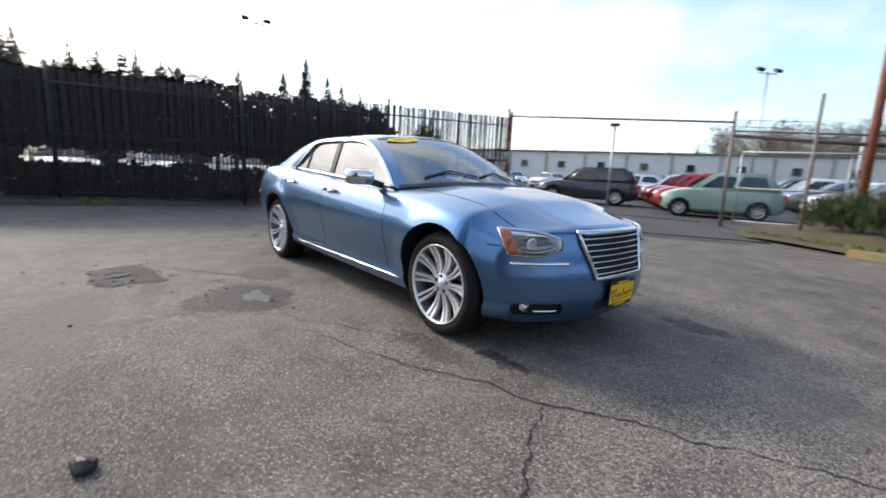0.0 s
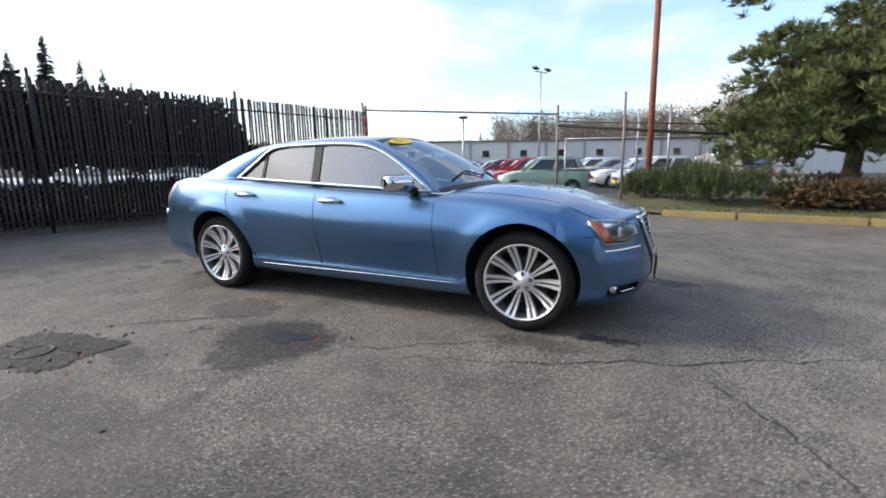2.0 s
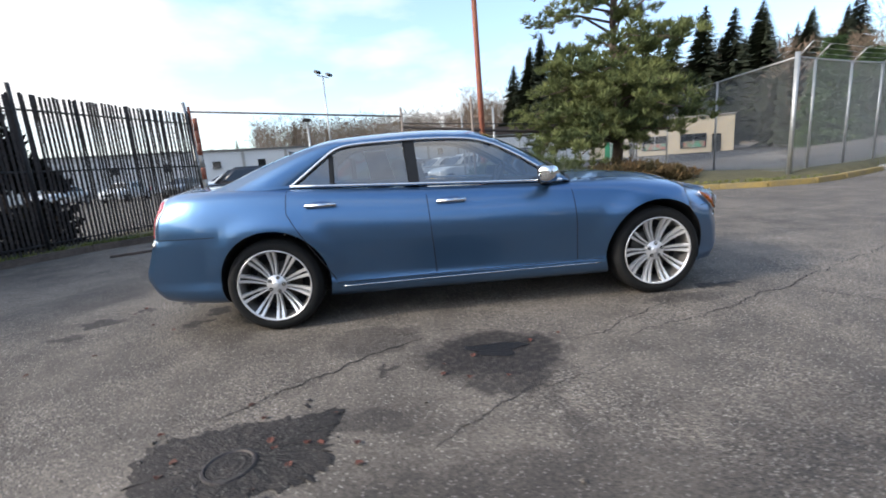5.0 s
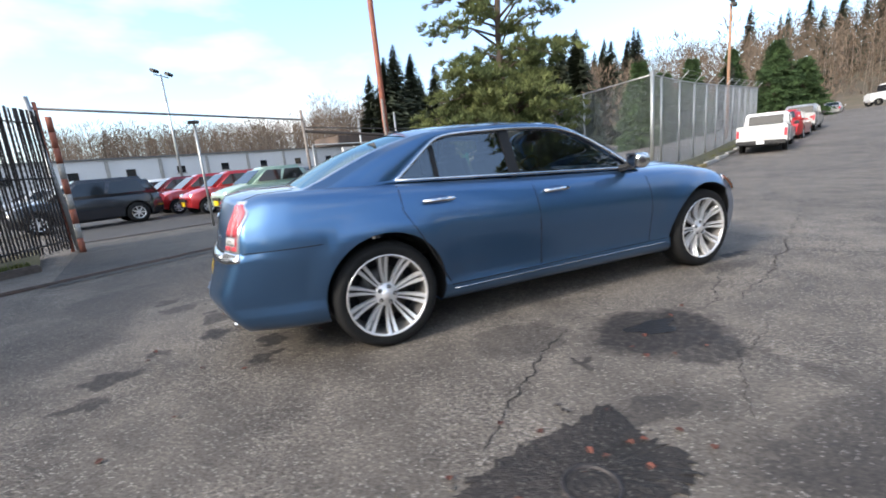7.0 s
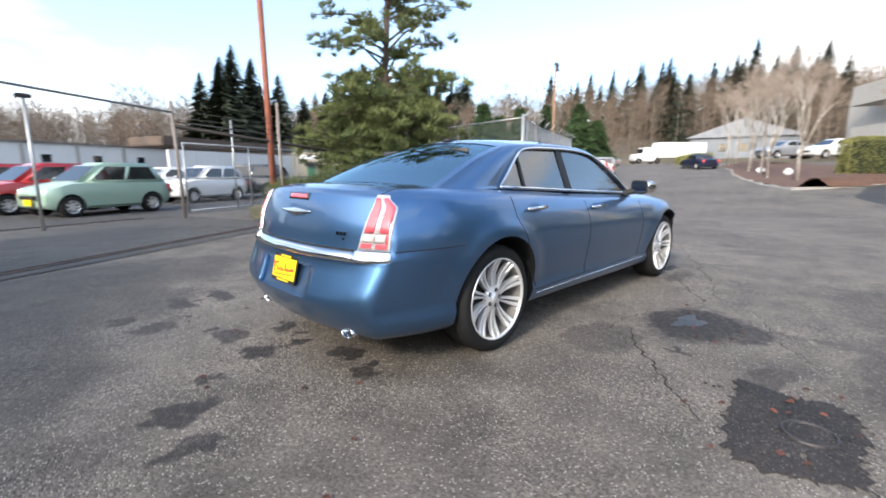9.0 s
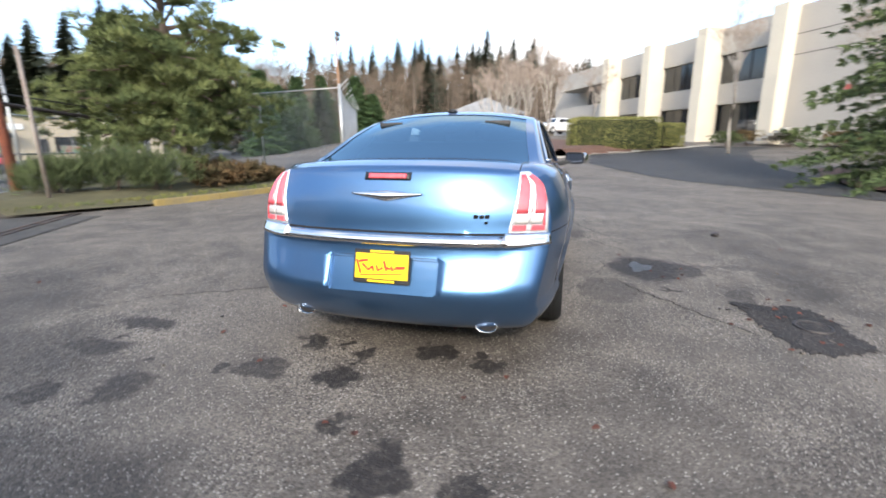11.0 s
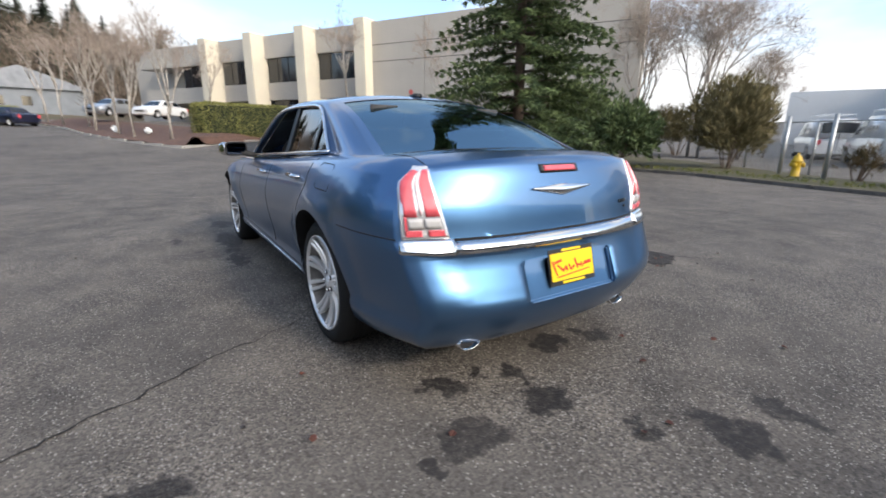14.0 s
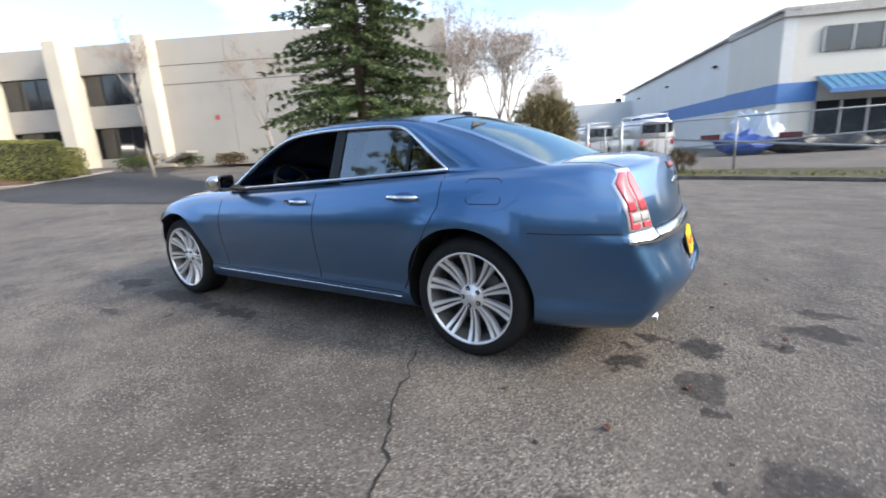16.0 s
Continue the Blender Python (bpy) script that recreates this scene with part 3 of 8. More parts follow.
def on_top(x, y, off=0.0):
    hit, nor, _, _ = BODY.ray_cast(Vector((x, y, 3)), Vector((0, 0, -1)))
    return hit + nor * off if hit else Vector((x, y, 1))


def on_end(y, z, sgn, off=0.0):
    hit, nor, _, _ = BODY.ray_cast(Vector((sgn * 5, y, z)), Vector((-sgn, 0, 0)))
    return hit + nor * off if hit else Vector((sgn * 2.4, y, z))


def on_corner(a, z, sx, sy, off=0.0):
    """The body's corner seen from a point inside: a = 0 looks along the car, 90 degrees across it."""
    c = Vector((sx * 1.75, sy * 0.45, z))
    d = Vector((sx * math.cos(radians(a)), sy * math.sin(radians(a)), 0))
    hit, nor, _, _ = BODY.ray_cast(c + d * 3, -d)
    return hit + nor * off if hit else c + d * 0.6


def sheet(rows, back=0.01, into=None):
    """A thin curved plate through a grid of points, with an edge going back into what it sits on."""
    bm = bmesh.new()
    vs = [[bm.verts.new(p) for p in r] for r in rows]
    for a, c in zip(vs, vs[1:]):
        for k in range(len(a) - 1):
            bm.faces.new((a[k], a[k + 1], c[k + 1], c[k]))
    bmesh.ops.recalc_face_normals(bm, faces=bm.faces[:])
    if into is not None:
        f = bm.faces[0]
        bm.normal_update()
        mid = sum((g.calc_center_median() for g in bm.faces), Vector()) / len(bm.faces)
        if sum((g.normal.dot(g.calc_center_median() - Vector(into)) for g in bm.faces)) < 0:
            bmesh.ops.reverse_faces(bm, faces=bm.faces[:])
        edges = [e for e in bm.edges if e.is_boundary]
        r = bmesh.ops.extrude_edge_only(bm, edges=edges)
        for v in r["geom"]:
            if isinstance(v, bmesh.types.BMVert):
                v.co += (Vector(into) - v.co).normalized() * back
    return bm


def corner_sheet(a0, a1, z0, z1, sx, sy, off, na=12, nz=6, skew=0.0, top0=None, low=None):
    """A plate wrapped round a corner of the body between two angles and two heights."""
    rows = []
    for j in range(nz + 1):
        t = j / nz
        row = []
        for i in range(na + 1):
            u = i / na
            a = a0 + (a1 - a0) * u + skew * t
            lo = z0 if low is None else low(u)
            hi = z1 if top0 is None else top0(u)
            row.append(on_corner(a, lo + (hi - lo) * t, sx, sy, off))
        rows.append(row)
    return rows


# wheel wells cut, then the shell split into its panels
cutters = [cylinder_y(ax, az, 0.412, s * 0.58, s * 1.3) for ax, az in ARCHES for s in (-1, 1)]
plate_hole = boxed((0, 0, 0), (0.22, 0.60, 0.19), pose(-2.668, 0, 0.590) @ Matrix.Rotation(radians(20), 4, "Y"), 0.012)


def intake_cutter(s):
    a, c = on_corner(6, 0.318, 1, s), on_corner(42, 0.318, 1, s)
    d = c - a
    return boxed((0.01, 0, 0), (0.12, d.length * 1.08, 0.074), Matrix.Translation((a + c) / 2) @ Matrix.Rotation(math.atan2(d.y, d.x) - s * radians(90), 4, "Z"), 0.012)


intake = [intake_cutter(s) for s in (-1, 1)]
shell = carved(solid, cutters + [plate_hole] + intake + [boxed((2.50, 0, 0.315), (0.34, 0.52, 0.075), None, 0.01)])
solid.free()
for co, no, test in (
    ((0.885, 0, 0), (1, 0, 0.06), lambda c: 0.7 < c.x < 1.05 and abs(c.y) > 0.55),
    ((-0.30, 0, 0.7), (1, 0, 0.06), lambda c: -0.5 < c.x < -0.1 and abs(c.y) > 0.55),
    ((-1.365, 0, 0), (1, 0, 0), lambda c: -1.5 < c.x < -1.2 and c.z > 0.85 and abs(c.y) > 0.55),
    ((-1.365, 0, 0.90), (1, 0, 0.57), lambda c: -1.5 < c.x < -0.95 and c.z < 0.95 and abs(c.y) > 0.55),
    ((0, 0, 0.335), (0, 0, 1), lambda c: -1.2 < c.x < 1.0 and abs(c.y) > 0.55),
    ((0, 0, 0.765), (0, 0, 1), lambda c: c.x < -1.7),
    ((0, 0, 0.70), (0, 0, 1), lambda c: c.x > 1.75),
    ((0.93, 0, 0), (1, 0, 0), lambda c: c.z > 0.9),
    ((0, 0.66, 0), (0, 1, 0), lambda c: (c.x > 0.9 and c.z > 0.74) or (c.x < -1.95 and c.z > 0.76)),
    ((0, -0.66, 0), (0, 1, 0), lambda c: (c.x > 0.9 and c.z > 0.74) or (c.x < -1.95 and c.z > 0.76)),
    ((-1.99, 0, 0), (1, 0, 0), lambda c: c.z > 1.0),
):
    fs = [f for f in shell.faces if test(f.calc_center_median())]
    geom = list({v for f in fs for v in f.verts} | {e for f in fs for e in f.edges}) + fs
    bmesh.ops.bisect_plane(shell, geom=geom, plane_co=co, plane_no=no, dist=1e-5)


def panel_of(c, n):
    side = "left" if c.y > 0 else "right"
    if abs(c.y) > 0.62 and abs(n.y) > 0.35 and 0.335 < c.z and c.z < table(BELT, c.x) - 0.004:
        if -0.30 < c.x + 0.06 * (c.z - 0.7) and c.x + 0.06 * c.z < 0.885:
            return "front_door", side
        if c.x + 0.06 * (c.z - 0.7) < -0.30 and c.x > -1.365 and c.x + 0.57 * (c.z - 0.90) > -1.365:
            return "rear_door", side
    if c.x > 0.93 and abs(c.y) < 0.66 and n.z > 0.3 and c.z > 0.74:
        return "hood", ""
    if c.x < -1.99 and abs(c.y) < 0.66 and c.z > 0.765:
        return "trunk_lid", ""
    if c.x > 1.88 and c.z < 0.70:
        return "front_bumper", ""
    if c.x < -1.88 and c.z < 0.765:
        return "rear_bumper", ""
    return "body", ""


shell.normal_update()
shell.verts.index_update()
groups = {}
skin = {}
for f in shell.faces:
    c = f.calc_center_median()
    gone = BODY.find_nearest(c)[3] > 0.004
    if gone:
        key = ("wheel_well" if abs(c.x) < 1.97 else "plate_recess" if c.x < 0 else "intake", ("front " if c.x > 0 else "rear ") + ("left" if c.y > 0.3 else "right" if c.y < -0.3 else ""))
    else:
        key = panel_of(c, f.normal)
        for v in f.verts:
            skin[v.index] = skin.get(v.index, Vector()) + f.normal * f.calc_area()
    groups.setdefault(key, []).append(f)
PANELS = {}
for key in sorted(groups):
    fs = groups[key]
    ids = {}
    verts, normals, faces = [], [], []
    flat = []
    for f in fs:
        row = []
        for v in f.verts:
            if v.index not in ids:
                ids[v.index] = len(verts)
                verts.append(v.co.copy())
                normals.append(f.normal.copy() if key[0] in ("wheel_well", "plate_recess", "intake") else skin.get(v.index, v.normal).normalized())
            row.append(ids[v.index])
        faces.append(row)
    me = from_lists(key[0], verts, faces, M_BLACK if key[0] in ("wheel_well", "intake") else M_BLUE, smooth=key[0] not in ("plate_recess", "intake"))
    if key[0] not in ("wheel_well", "plate_recess", "intake"):
        me.normals_split_custom_set_from_vertices([tuple(n) for n in normals])
    PANELS[key] = part(key[0], me, None, sedan)
# a moulded liner closes each well behind the arch lip
for ax, az in ARCHES:
    for s in (-1, 1):
        bm, rows = bmesh.new(), []
        for k in range(25):
            a = radians(30 + 5 * k)
            x, z = ax + 0.409 * math.cos(a), az + 0.409 * math.sin(a)
            hit = BODY.ray_cast(Vector((x, s * 2, z)), Vector((0, -s, 0)))[0]
            if hit is not None:
                rows.append([bm.verts.new((x, y, z)) for y in (s * 0.60, hit.y - s * 0.006)])
        for p, q in zip(rows, rows[1:]):
            bm.faces.new((p[0], p[1], q[1], q[0]))
        part("wheel_liner", bm, M_BLACK, sedan, "black plastic wheel liner", smooth=True)
# the wells' inner faces are unpainted
for key, ob in PANELS.items():
    me = ob.data
    me.materials.append(M_BLACK)
    for p in me.polygons:
        c = p.center
        if (c.z < 0.43 and p.normal.z > 0.5 and abs(c.y) < 0.84) or p.normal.z < -0.92:
            p.material_index = 1


def seam(points, parent=sedan, r=0.0035):
    part("panel_gap", tube(bmesh.new(), points, r, 6), M_GAP, parent, smooth=True)


def line(f, a, c, n=14):
    return [f(*(Vector(a).lerp(Vector(c), i / n))) for i in range(n + 1)]


for s in (-1, 1):
    sd = lambda x, z: on_side(x, z, s, -0.001)
    seam(line(sd, (0.885 - 0.057, 0.945), (0.885 - 0.021, 0.35)))
    seam(line(sd, (-0.30 - 0.018, 1.0), (-0.30 + 0.022, 0.35)))
    seam(line(sd, (-1.365, 1.06), (-1.365, 0.90), 6) + line(sd, (-1.365, 0.90), (-1.06, 0.365), 12)[1:])
    seam(line(sd, (-1.05, 0.337), (1.07, 0.337), 30), r=0.003)
    seam(line(sd, (-1.90, 0.772), (-2.38, 0.772), 12), r=0.003)
    seam(line(sd, (1.92, 0.70), (2.0, 0.70), 4))
    seam([on_top(0.95 + 1.2 * i / 14, s * 0.66, -0.001) for i in range(15)])
    seam([on_top(-2.0 - 0.33 * i / 8, s * 0.66, -0.001) for i in range(9)])
    # fuel door
    if s > 0:
        fd = [(-1.55, 1.045), (-1.72, 1.045), (-1.745, 1.03), (-1.75, 0.93), (-1.735, 0.915), (-1.57, 0.915), (-1.545, 0.93), (-1.535, 1.03)]
        part("panel_gap", tube(bmesh.new(), [sd(*p) for p in fd], 0.003, 6, closed=True), M_GAP, sedan)
    # bright sill strip
    part("sill_strip", tube(bmesh.new(), [on_side(-1.03 + 2.09 * i / 24, 0.305, s, 0.002) for i in range(25)], 0.004, 8, flat=0.9), M_CHROME, sedan, "slim chrome sill strip", smooth=True)
seam([on_end(-0.62 + 1.24 * i / 24, 0.767, -1, -0.004) for i in range(25)], r=0.009)
seam([on_top(-1.995, -0.6 + 1.2 * i / 14, -0.001) for i in range(15)])
seam([on_end(-0.64 + 1.28 * i / 24, table(BELT, 2.42) + 0.02, 1, 0.0) for i in range(25)])


# ---- cabin ----
def side_y(z):
    return 0.775 - 0.36 * (z - 1.0)


ROOF_C = [(0.99, 1.015), (0.62, 1.255), (0.22, 1.435), (-0.05, 1.470), (-0.40, 1.483), (-0.85, 1.470), (-1.15, 1.440), (-1.55, 1.325), (-1.90, 1.165), (-2.03, 1.105)]
ROOF_R = [(0.84, 0.975), (0.53, 1.195), (0.17, 1.375), (-0.08, 1.412), (-0.40, 1.425), (-0.85, 1.415), (-1.12, 1.388), (-1.48, 1.285), (-1.86, 1.13), (-2.00, 1.085)]
PER = 6
CENTRE = spline([(x, 0, z) for x, z in ROOF_C], PER)
RAIL = spline([(x, side_y(z) - (0.015 if 0 < i < 9 else 0), z) for i, (x, z) in enumerate(ROOF_R)], PER)
NROOF = len(CENTRE)


def roof_point(i, u, dz=0.0):
    """i along the car from the windscreen's foot, u across from -1 to 1."""
    a, c = RAIL[i], CENTRE[i]
    w = abs(u) ** 2.4
    bow = abs(u) ** 2.2
    return Vector((c.x + (a.x - c.x) * bow, math.copysign(a.y * abs(u), u) if u else 0.0, c.z + (a.z - c.z) * w + dz))


def roof_grid(i0, i1, u0, u1, n=16, dz=0.0):
    return [[roof_point(i, u0 + (u1 - u0) * k / n, dz) for k in range(n + 1)] for i in range(i0, i1 + 1)]


I_WS, I_RG = 2 * PER + 1, 6 * PER + 1
roof = sheet(roof_grid(I_WS, I_RG, -1, 1, 24))
part("roof", roof, M_BLUE, sedan, smooth=True)
for s in (-1, 1):
    part("a_pillar", sheet(roof_grid(0, I_WS, s * 0.90, s, 2)), M_BLUE, sedan, smooth=True)
    part("c_pillar", sheet([[roof_point(i, s * (0.93 + 0.07 * k / 4)) for k in range(5)] for i in range(I_RG, NROOF)]), M_BLUE, sedan, smooth=True)
windscreen = part("windshield", sheet(roof_grid(0, I_WS, -0.90, 0.90, 20, -0.004)), M_CARGLASS, sedan, smooth=True)
rear_glass = part("rear_window", sheet(roof_grid(I_RG, NROOF - 2, -0.93, 0.93, 24, -0.004)), M_REARGLASS, sedan, "rear window reflecting the sky", smooth=True)
part("window_surround", sheet(roof_grid(I_WS - 1, I_WS, -0.90, 0.90, 20, -0.001)), M_BLACK, sedan, smooth=True)
part("windshield_cowl", sheet(roof_grid(0, 1, -0.97, 0.97, 20, 0.003)), M_BLACK, sedan, "black wiper cowl", smooth=True)

# window opening on the side: lower front corner, round the top, lower rear corner
DLO = [(0.775, 0.985), (0.60, 1.105), (0.42, 1.222), (0.22, 1.322), (0.03, 1.368), (-0.25, 1.386), (-0.60, 1.386), (-0.85, 1.378), (-0.985, 1.352), (-1.09, 1.285), (-1.22, 1.185), (-1.345, 1.092)]
DLO_P = [Vector((p.x, 0, p.z)) for p in spline([(x, 0, z) for x, z in DLO], 5)]


def belt_z(x):
    return 0.985 + (0.775 - x) * 0.0505


for s in (-1, 1):
    n = len(DLO_P)
    outer = []
    rail_x = [p for p in RAIL]
    length = [0.0]
    for a, c in zip(rail_x, rail_x[1:]):
        length.append(length[-1] + (c - a).length)
    dl = [0.0]
    for a, c in zip(DLO_P, DLO_P[1:]):
        dl.append(dl[-1] + (c - a).length)

    def rail_at(t):
        d = t * length[-1]
        for k in range(len(length) - 1):
            if d <= length[k + 1] + 1e-9:
                f = (d - length[k]) / (length[k + 1] - length[k])
                return rail_x[k].lerp(rail_x[k + 1], f)
        return rail_x[-1]

    warp_t = [(0.0, 0.0), (0.33, 0.27), (0.62, 0.56), (0.80, 0.67), (1.0, 1.0)]
    rows = []
    for i, p in enumerate(DLO_P):
        o = rail_at(table(warp_t, dl[i] / dl[-1]))
        rows.append([Vector((o.x, s * o.y, o.z)), Vector((p.x, s * (side_y(p.z) + 0.012), p.z)).lerp(Vector((o.x, s * o.y, o.z)), 0.45) + Vector((0, s * 0.008, 0)), Vector((p.x, s * side_y(p.z), p.z))])
    # the rear foot runs down to the shoulder
    rows.append([Vector((-2.0, s * 0.745, 1.075)), Vector((-1.7, s * 0.76, 1.07)), Vector((-1.355, s * 0.765, 1.075))])
    part("window_frame", sheet(rows, 0.02, (-0.4, 0, 1.1)), M_BLUE, sedan, smooth=True)
    trim = [Vector((p.x, s * (side_y(p.z) + 0.006), p.z)) for p in DLO_P] + [Vector((-1.345 + 2.12 * k / 10, s * (side_y(belt_z(-1.345 + 2.12 * k / 10)) + 0.018), belt_z(-1.345 + 2.12 * k / 10) + 0.002)) for k in range(0, 11)]
    part("window_trim", tube(bmesh.new(), trim, 0.013, 8, closed=True, flat=0.9), M_CHROME, sedan, "chrome window surround", smooth=True)

    def pane(name, x0, x1, lean0, lean1, material, drop=0.0, label=""):
        bm = bmesh.new()
        cols = []
        for k in range(17):
            f = k / 16
            col = []
            xb = x0 + (x1 - x0) * f
            zb = belt_z(xb) - 0.02
            # height of the opening above this place
            for q in range(9):
                g = q / 8
                x = xb + (lean0 + (lean1 - lean0) * f) * g
                best = belt_z(x)
                for a, c in zip(DLO_P, DLO_P[1:]):
                    if min(a.x, c.x) <= x <= max(a.x, c.x) and abs(a.x - c.x) > 1e-6:
                        best = a.z + (c.z - a.z) * (x - a.x) / (c.x - a.x)
                z = zb + (best - zb) * g * (1 - drop)
                col.append(Vector((x, s * (side_y(z) - 0.012), z)))
            cols.append(col)
        ob = part(name, sheet(cols), material, sedan, label, smooth=True)
        return ob

    if s < 0:
        pane("front_window", -0.36, 0.765, -0.02, 0.0, M_TINT)
    else:
        pane("front_window", -0.36, 0.765, -0.02, 0.0, M_TINT, 0.985, "lowered side window")
    pane("rear_window_pane", -1.02, -0.44, 0.0, -0.03, M_TINT)
    pane("quarter_window", -1.34, -1.05, 0.0, 0.0, M_TINT)
    # dark pillar between the doors and the quarter-window bar
    for xa, xb, top in ((-0.44, -0.355, -0.02), (-1.05, -1.02, 0.0)):
        rr = []
        for q in range(7):
            g = q / 6
            xm = xa
            zt = [c.z + (a.z - c.z) * 0.5 for a, c in zip(DLO_P, DLO_P[1:]) if min(a.x, c.x) <= xm <= max(a.x, c.x)]
            zz = belt_z(xm) + ((zt[0] if zt else 1.38) - belt_z(xm)) * g
            rr.append([Vector((xa + top * g, s * (side_y(zz) - 0.002), zz)), Vector((xb + top * g, s * (side_y(zz) - 0.002), zz))])
        part("window_pillar", sheet(rr, 0.05, (-0.5, 0, 1.1)), mat("satin black trim", (0.012, 0.013, 0.015), rough=0.45, spec=0.25), sedan, "black door pillar")

# roof fin and wipers
fin = bmesh.new()
slab(fin, [(-0.98, 1.455), (-1.12, 1.440), (-1.125, 1.468), (-1.09, 1.476)], -0.030, 0.030)
bmesh.ops.bevel(fin, geom=fin.edges[:], offset=0.008, segments=2, affect="EDGES")
part("aerial", fin, M_BLACK, sedan, "small black roof aerial", smooth=True)
for y0, y1 in ((-0.50, 0.05), (0.08, 0.60)):
    part("wiper", tube(bmesh.new(), [roof_point(2, y0 / 0.75, 0.012), roof_point(3, (y0 + y1) / 1.5, 0.014), roof_point(2, y1 / 0.75, 0.012)], 0.008, 6), M_BLACK, sedan)

# yellow oval price sticker behind the windscreen with plain dark marks
bm = bmesh.new()
cu = [roof_point(I_WS - 2, -0.80, 0.004), roof_point(I_WS - 2, -0.28, 0.004)]
mid, ax = (cu[0] + cu[1]) / 2, (cu[1] - cu[0]) / 2
up = (roof_point(I_WS - 1, -0.54, 0.004) - roof_point(I_WS - 4, -0.54, 0.004)).normalized() * 0.062
nrm = ax.cross(up).normalized()
nrm = nrm if nrm.z > 0 else -nrm
bm.faces.new([bm.verts.new(mid + nrm * 0.006 + ax * math.cos(k * math.tau / 32) + up * math.sin(k * math.tau / 32)) for k in range(32)])
sticker = part("window_sticker", bm, M_PLATE, sedan, "yellow oval windscreen sticker with a year")
font = bpy.data.curves.new("year", "FONT")
font.body, font.align_x, font.align_y, font.size = "2011", "CENTER", "CENTER", 0.095
year = new("year", font)
bpy.context.view_layer.update()
me = bpy.data.meshes.new_from_object(year.evaluated_get(bpy.context.evaluated_depsgraph_get()))
bpy.data.objects.remove(year)
me.transform(Matrix.Translation(mid + nrm * 0.009) @ Matrix((ax.normalized(), up.normalized(), nrm)).transposed().to_4x4() @ Matrix.Diagonal((1.25, 1, 1, 1)))
me.materials.clear()
me.materials.append(mat("brown print", (0.36, 0.17, 0.03), (0.30, 0.14, 0.03), rough=0.6))
tagged(part("year_figures", me, None, sticker), "year printed in brown figures", kind="stuff")

# white paper sheet inside the rear left window
q = [(-0.58, 1.05), (-0.84, 1.06), (-0.88, 1.35), (-0.66, 1.355)]
bm = bmesh.new()
bm.faces.new([bm.verts.new((x, side_y(z) - 0.03, z)) for x, z in q])
part("paper_sheet", bm, M_PAPER, sedan, "white paper behind the window")


# ---- cabin furniture ----
def seat(x, y, w):
    bm = bmesh.new()
    box(bm, (x, y, 0.62), (0.52, w, 0.18), None, 0.05)
    box(bm, (0, 0, 0), (0.14, w, 0.62), pose(x - 0.33, y, 0.93, 0, -16, 0), 0.05)
    for hy in ([y] if w < 0.8 else [y - 0.4, y + 0.4]):
        box(bm, (0, 0, 0), (0.09, 0.26, 0.17), pose(x - 0.42, hy, 1.285, 0, -12, 0), 0.04)
    return bm


for y in (-0.38, 0.38):
    part("front_seat", seat(0.0, y, 0.52), M_LEATHER, sedan, smooth=True)
part("rear_seat", seat(-0.95, 0, 1.25), M_LEATHER, sedan, smooth=True)
dash = boxed((0.78, 0, 0.90), (0.42, 1.40, 0.16), None, 0.05)
part("dashboard", dash, M_LEATHER, sedan, smooth=True)
part("rear_shelf", boxed((-1.68, 0, 1.03), (0.52, 1.22, 0.05), None, 0.02), M_LEATHER, sedan)
bm = bmesh.new()
wheel_c, wheel_m = Vector((0.48, 0.38, 0.98)), pose(0.48, 0.38, 0.98, 0, -65, 0)
tube(bm, [wheel_m @ Vector((0.185 * math.cos(k * math.tau / 28), 0.185 * math.sin(k * math.tau / 28), 0)) for k in range(28)], 0.016, 8, closed=True)
for a in (0, 120, 240):
    tube(bm, [wheel_m @ Vector((0, 0, -0.02)), wheel_m @ Vector((0.18 * math.cos(radians(a + 60)), 0.18 * math.sin(radians(a + 60)), 0))], 0.016, 6)
tube(bm, [wheel_m @ Vector((0, 0, 0)), (0.75, 0.38, 0.88)], 0.04, 8)
part("steering_wheel", bm, M_LEATHER, sedan, smooth=True)
part("rear_view_mirror", boxed((0.33, 0, 1.33), (0.03, 0.24, 0.07), None, 0.012), M_BLACK, sedan)


# ---- lamps, grille, bumper fittings ----
def quad_fn(p, q):
    return lambda u: p + (q - p) * u


